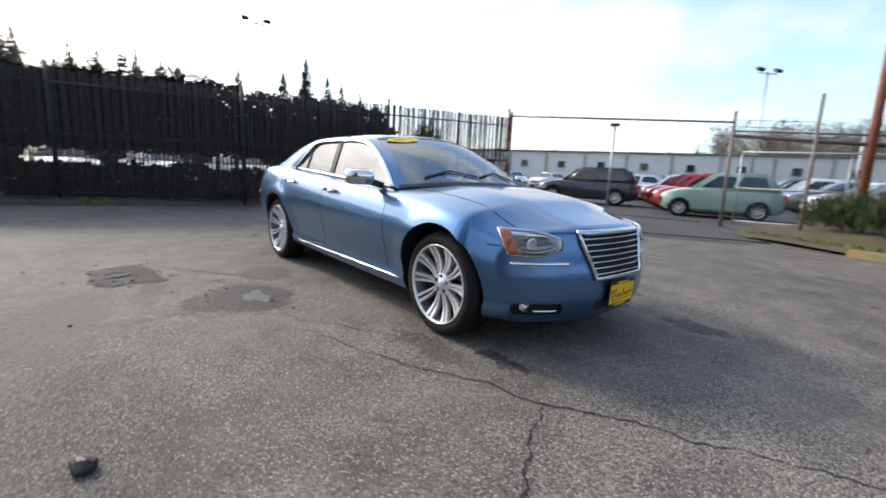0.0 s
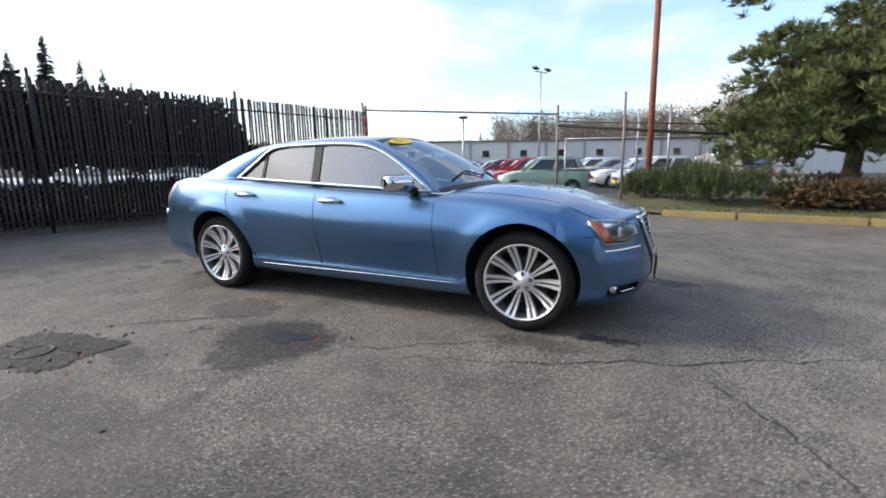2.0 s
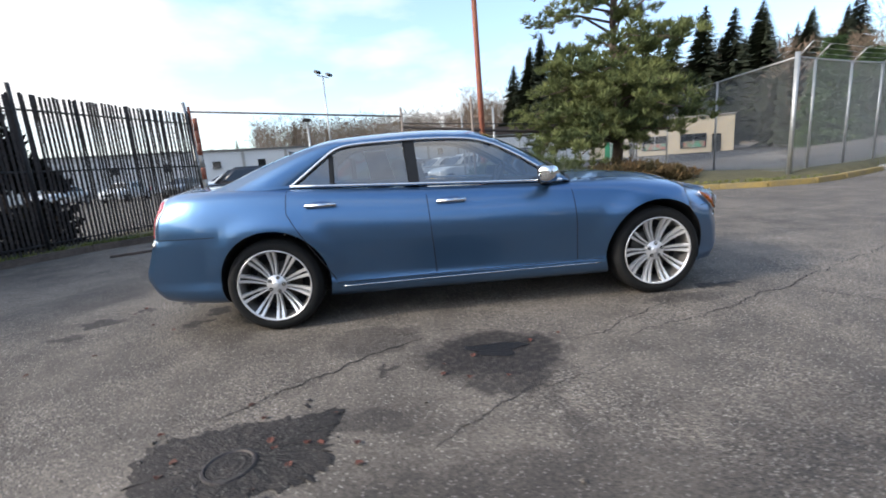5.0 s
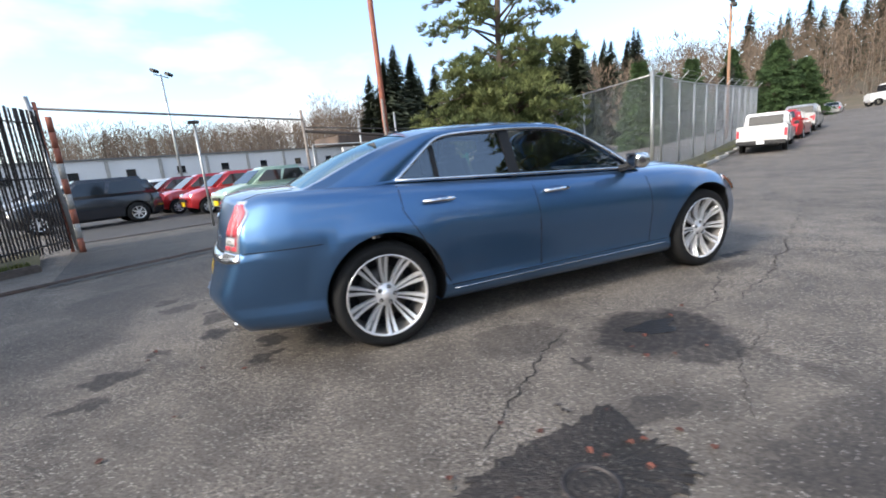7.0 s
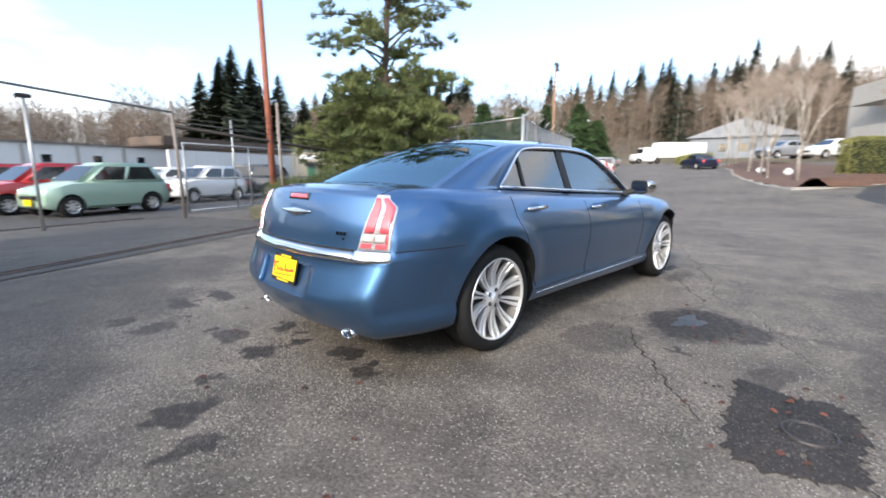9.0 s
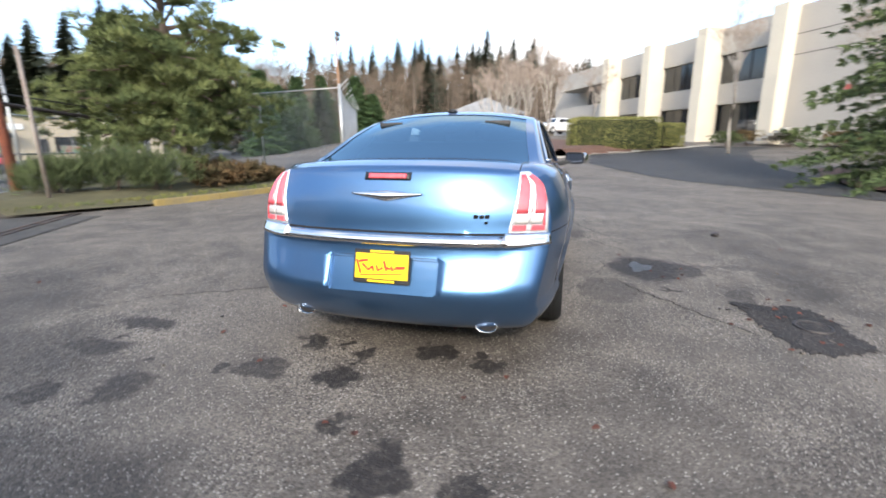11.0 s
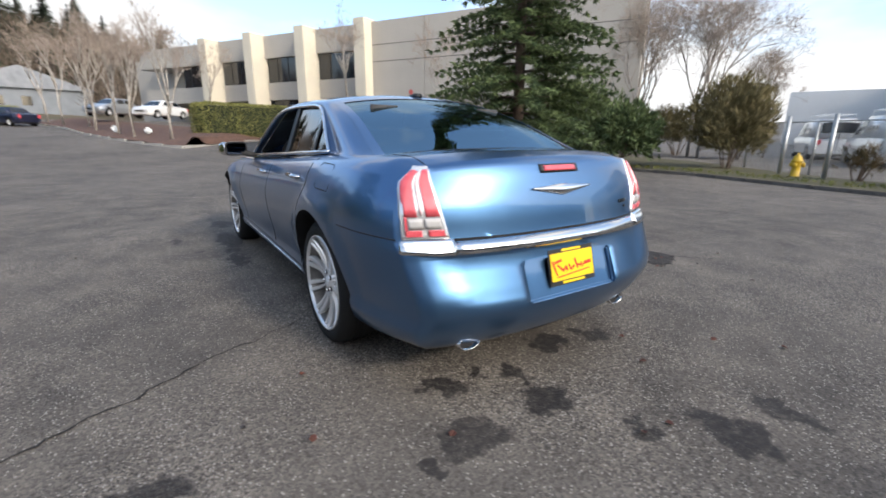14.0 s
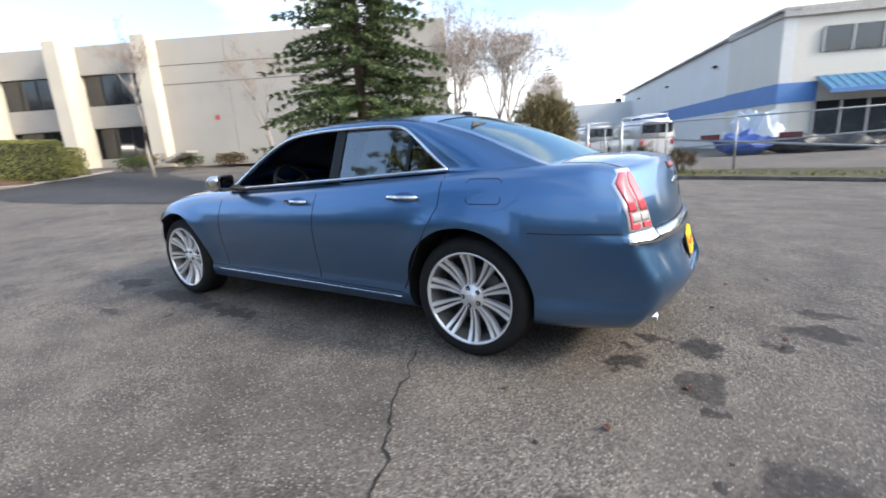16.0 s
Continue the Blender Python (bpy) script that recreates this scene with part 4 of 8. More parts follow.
for s in (-1, 1):
    # headlamp: bright bowl, amber end, clear cover
    top = lambda u: 0.752 + 0.022 * smooth01(u * 4) + 0.014 * u
    low = lambda u: 0.682 - 0.036 * smooth01(u * 2.2) + 0.004 * u
    end = lambda u, t: 5 + (43 + 11 * t) * u + 2 * (2 * t - 1) ** 2 * (1 - u) * (1 - u)
    lens = lambda u0, u1, t0, t1, off, n, m: [[on_corner(end(u0 + (u1 - u0) * i / n, t0 + (t1 - t0) * j / m), low(u0 + (u1 - u0) * i / n) + (top(u0 + (u1 - u0) * i / n) - low(u0 + (u1 - u0) * i / n)) * (t0 + (t1 - t0) * j / m), 1, s, off) for i in range(n + 1)] for j in range(m + 1)]
    # the bowl is stepped into bright upward facets
    steps_ = []
    for j in range(7):
        steps_ += lens(0, 1, j / 7, (j + 0.94) / 7, 0.016, 22, 1)[:1] + lens(0, 1, (j + 0.94) / 7, 1, 0.005, 22, 1)[:1]
    lamp = part("headlight", sheet(steps_, 0.012, (1.6, s * 0.4, 0.7)), M_REFLECTOR, sedan, "clear headlight with an amber end", smooth=True)
    part("amber_lens", sheet(lens(0.78, 0.975, 0.08, 0.93, 0.020, 6, 6), 0.006, (1.6, s * 0.4, 0.7)), M_AMBER, lamp, "amber lens", smooth=True)
    for a, zc, rr in ((30, 0.716, 0.036),):
        c = on_corner(a, zc, 1, s, 0.018)
        d = Vector((math.cos(radians(a * 0.45)), s * math.sin(radians(a * 0.45)), 0))
        bm = lathe(bmesh.new(), [(0.0, 0.004), (rr * 0.55, 0.003), (rr * 0.60, 0.010), (rr, 0.008), (rr * 1.02, 0.0)], 28, Matrix.Translation(c) @ d.to_track_quat("Y", "Z").to_matrix().to_4x4())
        part("projector", bm, M_CHROME if a == 33 else M_PALELENS, lamp, "round lamp bowl", smooth=True)
    rim = lens(0, 1, 0, 0, 0.014, 22, 1)[0] + lens(1, 0, 1, 1, 0.014, 22, 1)[0]
    part("lamp_bezel", tube(bmesh.new(), rim, 0.0085, 6, closed=True), M_CHROME, lamp, "thin bright bezel", smooth=True)
    inner = lens(0.12, 0.74, 0.16, 0.16, 0.019, 18, 1)[0]
    part("light_strip", tube(bmesh.new(), inner, 0.007, 6), M_PALELENS, lamp, smooth=True)
    cover = part("lamp_cover", sheet(lens(0, 1, 0, 1, 0.027, 22, 8), 0.020, (1.6, s * 0.4, 0.7)), M_LENS, lamp, smooth=True)
    # chrome bar under the lamp
    part("bumper_strip", sheet(corner_sheet(0, 46, 0.590, 0.608, 1, s, 0.008, 20, 2), 0.012, (1.6, s * 0.4, 0.6)), M_CHROME, sedan, "chrome bumper strip", smooth=True)
    # fog lamp and bright bar in the lower intake
    c = on_corner(32, 0.318, 1, s, -0.022)
    bm = lathe(bmesh.new(), [(0.0, 0.012), (0.022, 0.010), (0.025, 0.0), (0.031, 0.004), (0.033, -0.03)], 24, Matrix.Translation(c) @ Vector((1, s * 0.45, 0)).to_track_quat("Y", "Z").to_matrix().to_4x4())
    part("fog_lamp", bm, M_REFLECTOR, sedan, "round fog lamp", smooth=True)
    part("intake_bar", tube(bmesh.new(), [on_corner(8 + 18 * i / 10, 0.302, 1, s, -0.004) for i in range(11)], 0.009, 8), M_CHROME, sedan, "chrome intake bar", smooth=True)

    # tail lamp: red lens with a pale band, chrome edge and a chrome corner below
    def lamp_grid(u0, u1, t0, t1, off, n=8, m=8):
        """A patch of the lamp: u from its inner to its outer edge, t from foot to top."""
        rows = []
        for j in range(m + 1):
            t = t0 + (t1 - t0) * j / m
            a_in = 14.2 + 6.3 * t
            a_out = 30.6 + 1.4 * min(1, t / 0.75) - 6.0 * smooth01((t - 0.75) / 0.25)
            rows.append([on_corner(a_in + (a_out - a_in) * (u0 + (u1 - u0) * i / n), 0.775 + 0.291 * t, -1, s, off) for i in range(n + 1)])
        return rows

    foot = (-1.7, s * 0.4, 0.93)
    tl = part("tail_light", sheet(lamp_grid(0, 1, 0, 1, 0.006, 16, 14), 0.014, foot), mat("bright lamp frame", (0.86, 0.86, 0.87), (0.80, 0.80, 0.82), rough=0.16, metal=0.6, scale=5), sedan, "tall red tail light in a bright frame", smooth=True)
    for u0, u1, t0, t1 in ((0.08, 0.41, 0.32, 0.95), (0.61, 0.91, 0.32, 0.93), (0.08, 0.42, 0.035, 0.125), (0.56, 0.91, 0.035, 0.125), (0.855, 0.91, 0.125, 0.32)):
        part("red_lens", sheet(lamp_grid(u0, u1, t0, t1, 0.013), 0.008, foot), M_RED, tl, smooth=True)
    part("light_strip", sheet(lamp_grid(0.475, 0.55, 0.33, 0.95, 0.013, 3, 8), 0.008, foot), M_PALELENS, tl, "pale light strip", smooth=True)
    part("strip_groove", sheet(lamp_grid(0.505, 0.52, 0.35, 0.93, 0.0145, 2, 8), 0.004, foot), M_RED, tl, smooth=True)
    for u0, u1 in ((0.10, 0.46), (0.50, 0.83)):
        part("reverse_lens", sheet(lamp_grid(u0, u1, 0.155, 0.285, 0.013, 6, 3), 0.008, foot), mat("smoky reversing lens", (0.52, 0.50, 0.48), (0.44, 0.42, 0.41), rough=0.12, coat=0.8, scale=14), tl, "white reversing lens", smooth=True)
    part("chrome_corner", sheet(corner_sheet(13.0, 31.0, 0.708, 0.771, -1, s, 0.009, 14, 4, low=lambda u: 0.708 + 0.016 * u * u), 0.012, (-1.7, s * 0.4, 0.8)), M_CHROME, sedan, "chrome bumper corner", smooth=True)
    # exhaust tip
    bm = lathe(bmesh.new(), [(0.042, 0.0), (0.047, 0.004), (0.050, 0.0), (0.050, -0.20), (0.042, -0.20)], 28, pose(-2.475, s * 0.53, 0.283) @ Matrix.Rotation(radians(90), 4, "Z") @ Matrix.Diagonal((1.25, 1, 0.72, 1)), closed=True)
    part("exhaust_tip", bm, M_CHROME, sedan, "oval chrome exhaust tip", smooth=True)
    part("exhaust_bore", lathe(bmesh.new(), [(0.0, -0.02), (0.046, -0.02)], 20, pose(-2.475, s * 0.53, 0.283) @ Matrix.Rotation(radians(90), 4, "Z") @ Matrix.Diagonal((1.25, 1, 0.72, 1))), M_GAP, sedan)
    # door handles
    for x0, z0, door in ((-0.13, 0.905, "front_door"), (-1.11, 0.945, "rear_door")):
        dr = PANELS[(door, "left" if s > 0 else "right")]
        c = on_side(x0, z0, s)
        bm = bmesh.new()
        box(bm, (0, s * 0.030, 0), (0.235, 0.020, 0.026), Matrix.Translation(c), 0.009)
        for dx in (-0.095, 0.095):
            box(bm, (dx, s * 0.012, 0), (0.035, 0.036, 0.022), Matrix.Translation(c), 0.006)
        hd = part("door_handle", bm, M_CHROME, dr, "chrome door handle", smooth=True)
        # flat patch whose darker blue paints the shade of the handle hollow
        cup = bmesh.new()
        rows = [[on_side(x0 + 0.085 * math.cos(a) * r, z0 + 0.03 * math.sin(a) * r, s, 0.002) for a in [k * math.tau / 20 for k in range(21)]] for r in (0.05, 0.6, 1.0)]
        part("handle_cup", sheet(rows), mat("shaded blue", (0.05, 0.11, 0.24), rough=0.4, metal=0.5), dr, smooth=True)
    # mirror
    mc = Vector((0.60, s * 0.985, 1.055))
    bm = bmesh.new()
    bmesh.ops.create_uvsphere(bm, u_segments=24, v_segments=14, radius=1.0, matrix=Matrix.Translation(mc) @ Matrix.Diagonal((0.085, 0.125, 0.066, 1)))
    for v in bm.verts:
        d = v.co - mc
        v.co.x = max(v.co.x, mc.x - 0.045)
        v.co.z = mc.z + max(-0.058, min(0.058, d.z * 1.15))
        v.co.y = mc.y + max(-0.115, min(0.115, d.y * 1.2))
    sweep = Matrix.Translation(mc) @ Matrix.Rotation(s * radians(30), 4, "Z") @ Matrix.Translation(-mc)
    bm.transform(sweep)
    mir = part("door_mirror", bm, M_CHROME, sedan, "chrome door mirror on a dark foot", smooth=True)
    # mirror colour is lowered to paint a dark reflection into it
    part("mirror_glass", boxed((mc.x - 0.047, mc.y, mc.z), (0.006, 0.205, 0.10), sweep, 0.003), mat("mirror glass darkened as a reflection", (0.16, 0.17, 0.19), (0.13, 0.14, 0.16), rough=0.05, metal=1.0), mir, "mirror glass")
    part("mirror_rim", tube(bmesh.new(), [sweep @ (mc + Vector((-0.046, s * 0.108 * max(-1, min(1, 1.25 * math.cos(k * math.tau / 24))), 0.056 * max(-1, min(1, 1.25 * math.sin(k * math.tau / 24)))))) for k in range(24)], 0.008, 6, closed=True), M_BLACK, mir)
    part("mirror_foot", boxed((0, 0, 0), (0.10, 0.17, 0.05), Matrix.Translation((0.63, s * 0.855, 1.005)) @ Matrix.Rotation(s * radians(14), 4, "X"), 0.018), M_BLACK, mir, "black mirror foot")

# grille
G_TOP, G_LOW = 0.775, 0.500


def grille_y(z, f=1.0):
    return f * (0.275 + 0.085 * smooth01((z - G_LOW) / (G_TOP - G_LOW)))


rows = []
for j in range(9):
    z = G_LOW + (G_TOP - G_LOW) * j / 8
    rows.append([on_end(grille_y(z) * u, z, 1, 0.004) for u in [k / 8 - 1 for k in range(17)]])
grille = part("grille", sheet(rows, 0.01, (1.8, 0, 0.65)), M_GAP, sedan, "chrome-framed grille with thin slats", smooth=True)
edge = [on_end(grille_y(G_LOW + (G_TOP - G_LOW) * j / 8), G_LOW + (G_TOP - G_LOW) * j / 8, 1, 0.014) for j in range(9)]
edge += [on_end(grille_y(G_TOP) * (1 - k / 8), G_TOP, 1, 0.014) for k in range(1, 17)]
edge += [on_end(-grille_y(G_TOP - (G_TOP - G_LOW) * j / 8), G_TOP - (G_TOP - G_LOW) * j / 8, 1, 0.014) for j in range(1, 9)]
edge += [on_end(-grille_y(G_LOW) * (1 - k / 8), G_LOW, 1, 0.014) for k in range(1, 16)]
part("grille_frame", tube(bmesh.new(), edge, 0.014, 8, closed=True), M_CHROME, grille, "chrome grille frame", smooth=True)
top_bar = [on_end(grille_y(G_TOP, 1.02) * (1 - k / 10), G_TOP + 0.008, 1, 0.004) for k in range(21)]
part("grille_header", tube(bmesh.new(), top_bar, 0.022, 10, flat=0.9), M_CHROME, grille, "broad chrome header", smooth=True)
for j in range(7):
    z = G_LOW + (G_TOP - G_LOW) * (j + 0.75) / 7.6
    part("slat", tube(bmesh.new(), [on_end(grille_y(z, 0.95) * (1 - k / 8), z, 1, 0.012) for k in range(17)], 0.0055, 6, flat=0.9), M_CHROME, grille, smooth=True)


# plates with plain bars of print
def plate(x, z, sgn, tilt):
    m = pose(x, 0, z, 0, tilt, 0)
    pl = part("plate", boxed((0, 0, 0), (0.008, 0.312, 0.176), m, 0.003), M_BLACK, sedan, "yellow dealer plate in a dark frame")
    part("plate_face", boxed((sgn * 0.005, 0, 0), (0.006, 0.292, 0.130), m, 0.002), M_PLATE, pl, "yellow plate face")
    bm = bmesh.new()
    strokes = [(-0.125, 0.010, 0.074, 20, -0.004), (-0.100, 0.052, 0.012, 10, 0.026), (-0.090, 0.040, 0.011, -40, -0.004), (-0.062, 0.030, 0.010, 40, -0.014), (-0.045, 0.010, 0.028, 20, -0.012), (-0.022, 0.010, 0.030, 20, -0.010), (-0.004, 0.030, 0.010, 30, -0.014), (0.022, 0.011, 0.052, 20, 0.004), (0.042, 0.024, 0.010, -20, -0.008), (0.060, 0.010, 0.026, 20, -0.008), (0.080, 0.022, 0.009, 35, -0.006), (0.104, 0.050, 0.016, 4, -0.002), (0.000, 0.230, 0.006, 4, -0.040)]
    for y, w, h, turn_, dz in strokes:
        box(bm, (0, 0, 0), (0.002, w, h), m @ Matrix.Translation((sgn * 0.0085, sgn * y, dz)) @ Matrix.Rotation(radians(sgn * turn_), 4, "X"))
    part("print", bm, M_PLATERED, pl, "red print bars")
    for zz, w in ((0.0765, 0.13), (-0.0765, 0.15)):
        part("frame_print", boxed((sgn * 0.005, 0, zz), (0.003, w, 0.011), m), M_PLATE, pl)
    return pl


plate(-2.572, 0.597, -1, 14)
plate(2.385, 0.385, 1, 3)
# rear chrome band over the bumper, third brake lamp, wing badge, small badge bars
part("bumper_band", sheet([[on_end(-0.62 + 1.24 * k / 28, 0.710 + 0.046 * j / 2, -1, 0.006) for k in range(29)] for j in range(3)], 0.012, (-2.0, 0, 0.7)), M_CHROME, sedan, "chrome rear bumper band", smooth=True)
tb = PANELS[("trunk_lid", "")]
part("brake_lamp_housing", sheet([[on_end(-0.128 + 0.256 * k / 10, 1.028 + 0.038 * j / 3, -1, 0.004) for k in range(11)] for j in range(4)], 0.01, (-2.0, 0, 1.03)), M_BLACK, tb, smooth=True)
part("brake_lamp", sheet([[on_end(-0.105 + 0.21 * k / 10, 1.034 + 0.024 * j / 3, -1, 0.010) for k in range(11)] for j in range(4)], 0.008, (-2.0, 0, 1.03)), M_RED, tb, "red high brake lamp", smooth=True)
rows = []
for k in range(21):
    u = k / 10 - 1
    h = 0.004 + 0.022 * (1 - abs(u)) ** 1.2
    zc = 0.955 - 0.006 * (1 - abs(u)) + 0.004 * abs(u)
    rows.append([on_end(u * 0.195, zc + h * q, -1, 0.008 + 0.004 * (1 - abs(q))) for q in (-1, 0, 1)])
part("wing_badge", sheet(rows, 0.006, (-2.0, 0, 0.95)), M_CHROME, tb, "chrome wing badge", smooth=True)
for y, z, w, h in ((-0.47, 0.855, 0.022, 0.018), (-0.498, 0.855, 0.020, 0.018), (-0.524, 0.855, 0.020, 0.018), (-0.520, 0.826, 0.014, 0.012)):
    part("badge", sheet([[on_end(y - w / 2 + w * k / 2, z - h / 2 + h * j / 2, -1, 0.006) for k in range(3)] for j in range(3)], 0.004, (-2.0, 0, 0.85)), M_CHROME, tb)
# underside
part("underbody", boxed((0, 0, 0.25), (4.4, 1.15, 0.10), None, 0.03), M_BLACK, sedan)

# ---- wheels ----
def build_wheel():
    """A 20 inch polished wheel with ten pairs of spokes; its axle is local y, its face towards -y."""
    hub = thing("wheel", Matrix(), "", "")
    R, rim = 0.360, 0.274
    prof = [(rim - 0.006, -0.105), (rim + 0.012, -0.118), (rim + 0.05, -0.122), (R - 0.03, -0.117), (R - 0.008, -0.100), (R, -0.07), (R, 0.07), (R - 0.008, 0.100), (R - 0.03, 0.118), (rim + 0.03, 0.122), (rim - 0.006, 0.105)]
    tyre = lathe(bmesh.new(), prof, 72)
    ob = part("tyre", tyre, M_RUBBER, hub, "black low-profile tyre", smooth=True)
    tread = bmesh.new()
    for k in range(4):
        yy = -0.052 + 0.035 * k
        lathe(tread, [(R + 0.0015, yy - 0.012), (R + 0.003, yy - 0.008), (R + 0.003, yy + 0.008), (R + 0.0015, yy + 0.012)], 60)
    part("tread", tread, M_RUBBER, hub, smooth=True)
    lip = lathe(bmesh.new(), [(rim + 0.004, -0.112), (rim + 0.004, -0.121), (rim - 0.005, -0.120), (rim - 0.010, -0.104)], 72)
    r = part("rim", lip, M_ALLOY, hub, "polished alloy rim", smooth=True)
    # barrel colour is darkened to paint the shade behind the spokes
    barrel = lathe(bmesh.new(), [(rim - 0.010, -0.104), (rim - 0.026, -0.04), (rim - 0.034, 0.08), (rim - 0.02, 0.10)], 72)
    part("barrel", barrel, mat("rim barrel with shade in its colour", (0.20, 0.19, 0.18), (0.12, 0.115, 0.11), rough=0.5, metal=0.5, scale=14), r, "rim barrel with shade in its colour", smooth=True)
    for k in range(10):
        a0 = k * math.tau / 10
        for da in (-1, 1):
            bm = bmesh.new()
            ring = []
            for q in range(7):
                t = q / 6
                rad = 0.070 + (rim - 0.008 - 0.070) * t
                ang = a0 + da * (0.0085 + 0.0145 * t) / rad
                yy = -0.070 - 0.036 * t + 0.020 * math.sin(math.pi * t)
                w = 0.0070 + 0.0080 * t
                d = Vector((math.cos(ang), 0, math.sin(ang)))
                e = Vector((-math.sin(ang), 0, math.cos(ang)))
                p = d * rad
                ring.append([bm.verts.new(p + e * sx * w * f + Vector((0, yy + h, 0))) for sx, f, h in ((-1, 1, 0.030), (-1, 1, 0.004), (-1, 0.68, -0.006), (1, 0.68, -0.006), (1, 1, 0.004), (1, 1, 0.030))])
            for a, c in zip(ring, ring[1:]):
                for i in range(6):
                    bm.faces.new((a[i], a[(i + 1) % 6], c[(i + 1) % 6], c[i]))
            bm.faces.new(ring[0])
            bm.faces.new(ring[-1][::-1])
            bmesh.ops.recalc_face_normals(bm, faces=bm.faces[:])
            part("spoke", bm, M_ALLOY, r)
    cap = lathe(bmesh.new(), [(0.0, -0.090), (0.024, -0.089), (0.030, -0.085), (0.034, -0.078), (0.070, -0.077), (0.079, -0.070), (0.082, -0.045)], 40)
    part("hub_cap", cap, M_ALLOY, r, "round centre cap", smooth=True)
    for k in range(5):
        a = k * math.tau / 5 + 0.3
        # raised black disc paints the shade of each nut's recess
        part("nut_pocket", lathe(bmesh.new(), [(0.0, -0.0800), (0.0145, -0.0800), (0.016, -0.069)], 14, Matrix.Translation((0.056 * math.cos(a), 0, 0.056 * math.sin(a)))), M_GAP, r)
        part("wheel_nut", lathe(bmesh.new(), [(0.0, -0.090), (0.007, -0.090), (0.009, -0.085), (0.0095, -0.06)], 6, Matrix.Translation((0.056 * math.cos(a), 0, 0.056 * math.sin(a)))), M_CHROME, r)
    disc = lathe(bmesh.new(), [(0.05, 0.0), (0.175, 0.0), (0.178, 0.01), (0.178, 0.025), (0.05, 0.025)], 48)
    part("brake_disc", disc, mat("brake steel", (0.10, 0.095, 0.09), (0.07, 0.065, 0.06), rough=0.5, metal=0.8, scale=12), hub, "steel brake disc", smooth=True)
    # black disc stands for the shade inside the wheel
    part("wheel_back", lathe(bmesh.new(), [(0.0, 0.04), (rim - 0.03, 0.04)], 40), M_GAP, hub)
    return hub


wheel = build_wheel()
for i, (x, sgn) in enumerate(((1.526, -1), (-1.526, -1), (1.526, 1), (-1.526, 1))):
    w = wheel if i == 0 else copy_thing(wheel, Matrix())
    w.parent = sedan
    w.matrix_basis = pose(x, sgn * 0.782, 0.360, 0, 17 * i, 0 if sgn < 0 else 180)

# ---- lots, kerbs, beds ----
ROAD = Vector((0.91, 0.41)).normalized()
tagged(strip("driveway", [(6.2, -7.6), (11.5, -4.4), (18.4, -1.9), (24.5, -2.2), (33, -8.0)], [(7.2, -8.6), (14, -9.0), (20, -9.5), (27, -11.5), (31.5, -14.5)], 0.012, M_DARKROAD), "dark newer asphalt driveway up to the building", "driveway", kind="structure")
tagged(strip("lot_apron", [(-4.9, 3.7), (1.3, 7.15)], [(-5.9, 8.9), (-0.3, 11.2)], 0.010, asphalt("stained apron", (0.022, 0.020, 0.018), (0.085, 0.077, 0.068), (), 0.3)), "stained grey apron before the gate", "pavement", kind="structure")
tagged(strip("lot_floor", [(-6.1, 9.2), (-0.4, 11.3), (6.0, 13.9)], [(-26.0, 52.0), (-6.0, 60.0), (10.0, 66.0)], 0.008, asphalt("lot asphalt", (0.022, 0.021, 0.021), (0.070, 0.065, 0.061), (), 0.2)), "dark damp asphalt of the car lot", "pavement", kind="structure")
for off, label in ((0.0, "front"), (0.14, "second"), (3.6, "gate")):
    d = Vector((2.94, 1.79)).normalized() if off < 1 else Vector((4.2, 1.42)).normalized()
    p = (Vector((-5.6, 3.55)) if off < 1 else Vector((-6.4, 9.2))) + Vector((-d.y, d.x)) * (off if off < 1 else 0.25)
    n = 8.2 if off < 1 else 5.6
    bm = bmesh.new()
    box(bm, (n / 2, 0, 0.014), (n, 0.05, 0.02), Matrix.Translation((p.x, p.y, 0)) @ Matrix.Rotation(math.atan2(d.y, d.x), 4, "Z"), 0.004)
    tagged(part("gate_rail", bm, mat("dark rail steel", (0.13, 0.085, 0.065), (0.06, 0.05, 0.045), rough=0.7, metal=0.3, scale=6)), "dark steel gate track set in the concrete", "rail", "gate tracks")


def bed(name, line, back, height, material, label, fall=0.0):
    """A planted bank: rises from a kerb line to a back line."""
    bm = bmesh.new()
    rows = []
    for (x0, y0), (x1, y1) in zip(line, back):
        row = []
        for k in range(9):
            t = k / 8
            x, y = x0 + (x1 - x0) * t, y0 + (y1 - y0) * t
            z = ground_z(x, y) + 0.06 + (height * smooth01(t * 2.2) + 0.06) * (1 - fall * smooth01((t - 0.55) / 0.45)) - 0.06 * (1 - fall) + 0.05 * noise.noise(Vector((x * 1.3, y * 1.3, 0)))
            row.append(bm.verts.new((x, y, z)))
        rows.append(row)
    for a, c in zip(rows, rows[1:]):
        for k in range(8):
            bm.faces.new((a[k], c[k], c[k + 1], a[k + 1]))
    bmesh.ops.recalc_face_normals(bm, faces=bm.faces[:])
    if sum(f.normal.z for f in bm.faces) < 0:
        bmesh.ops.reverse_faces(bm, faces=bm.faces[:])
    return tagged(part(name, bm, material, smooth=True), label, "planting bed", kind="structure")


YK = [(0.6, 8.4), (1.6, 7.9), (2.6, 7.4), (4.0, 7.05), (6.0, 6.72), (7.4, 6.35), (8.4, 6.0), (9.6, 5.95), (10.8, 6.35), (13.0, 7.35)]
kerb("kerb_north", YK[2:], 0.16, 0.13, M_YELLOW, "kerb of worn yellow paint")
kerb("kerb_road", [(13.0 + 0.91 * k, 7.35 + 0.41 * k) for k in (0, 6, 12, 18, 24, 30)], 0.16, 0.12, M_CONCRETE, "plain concrete kerb along the fence")
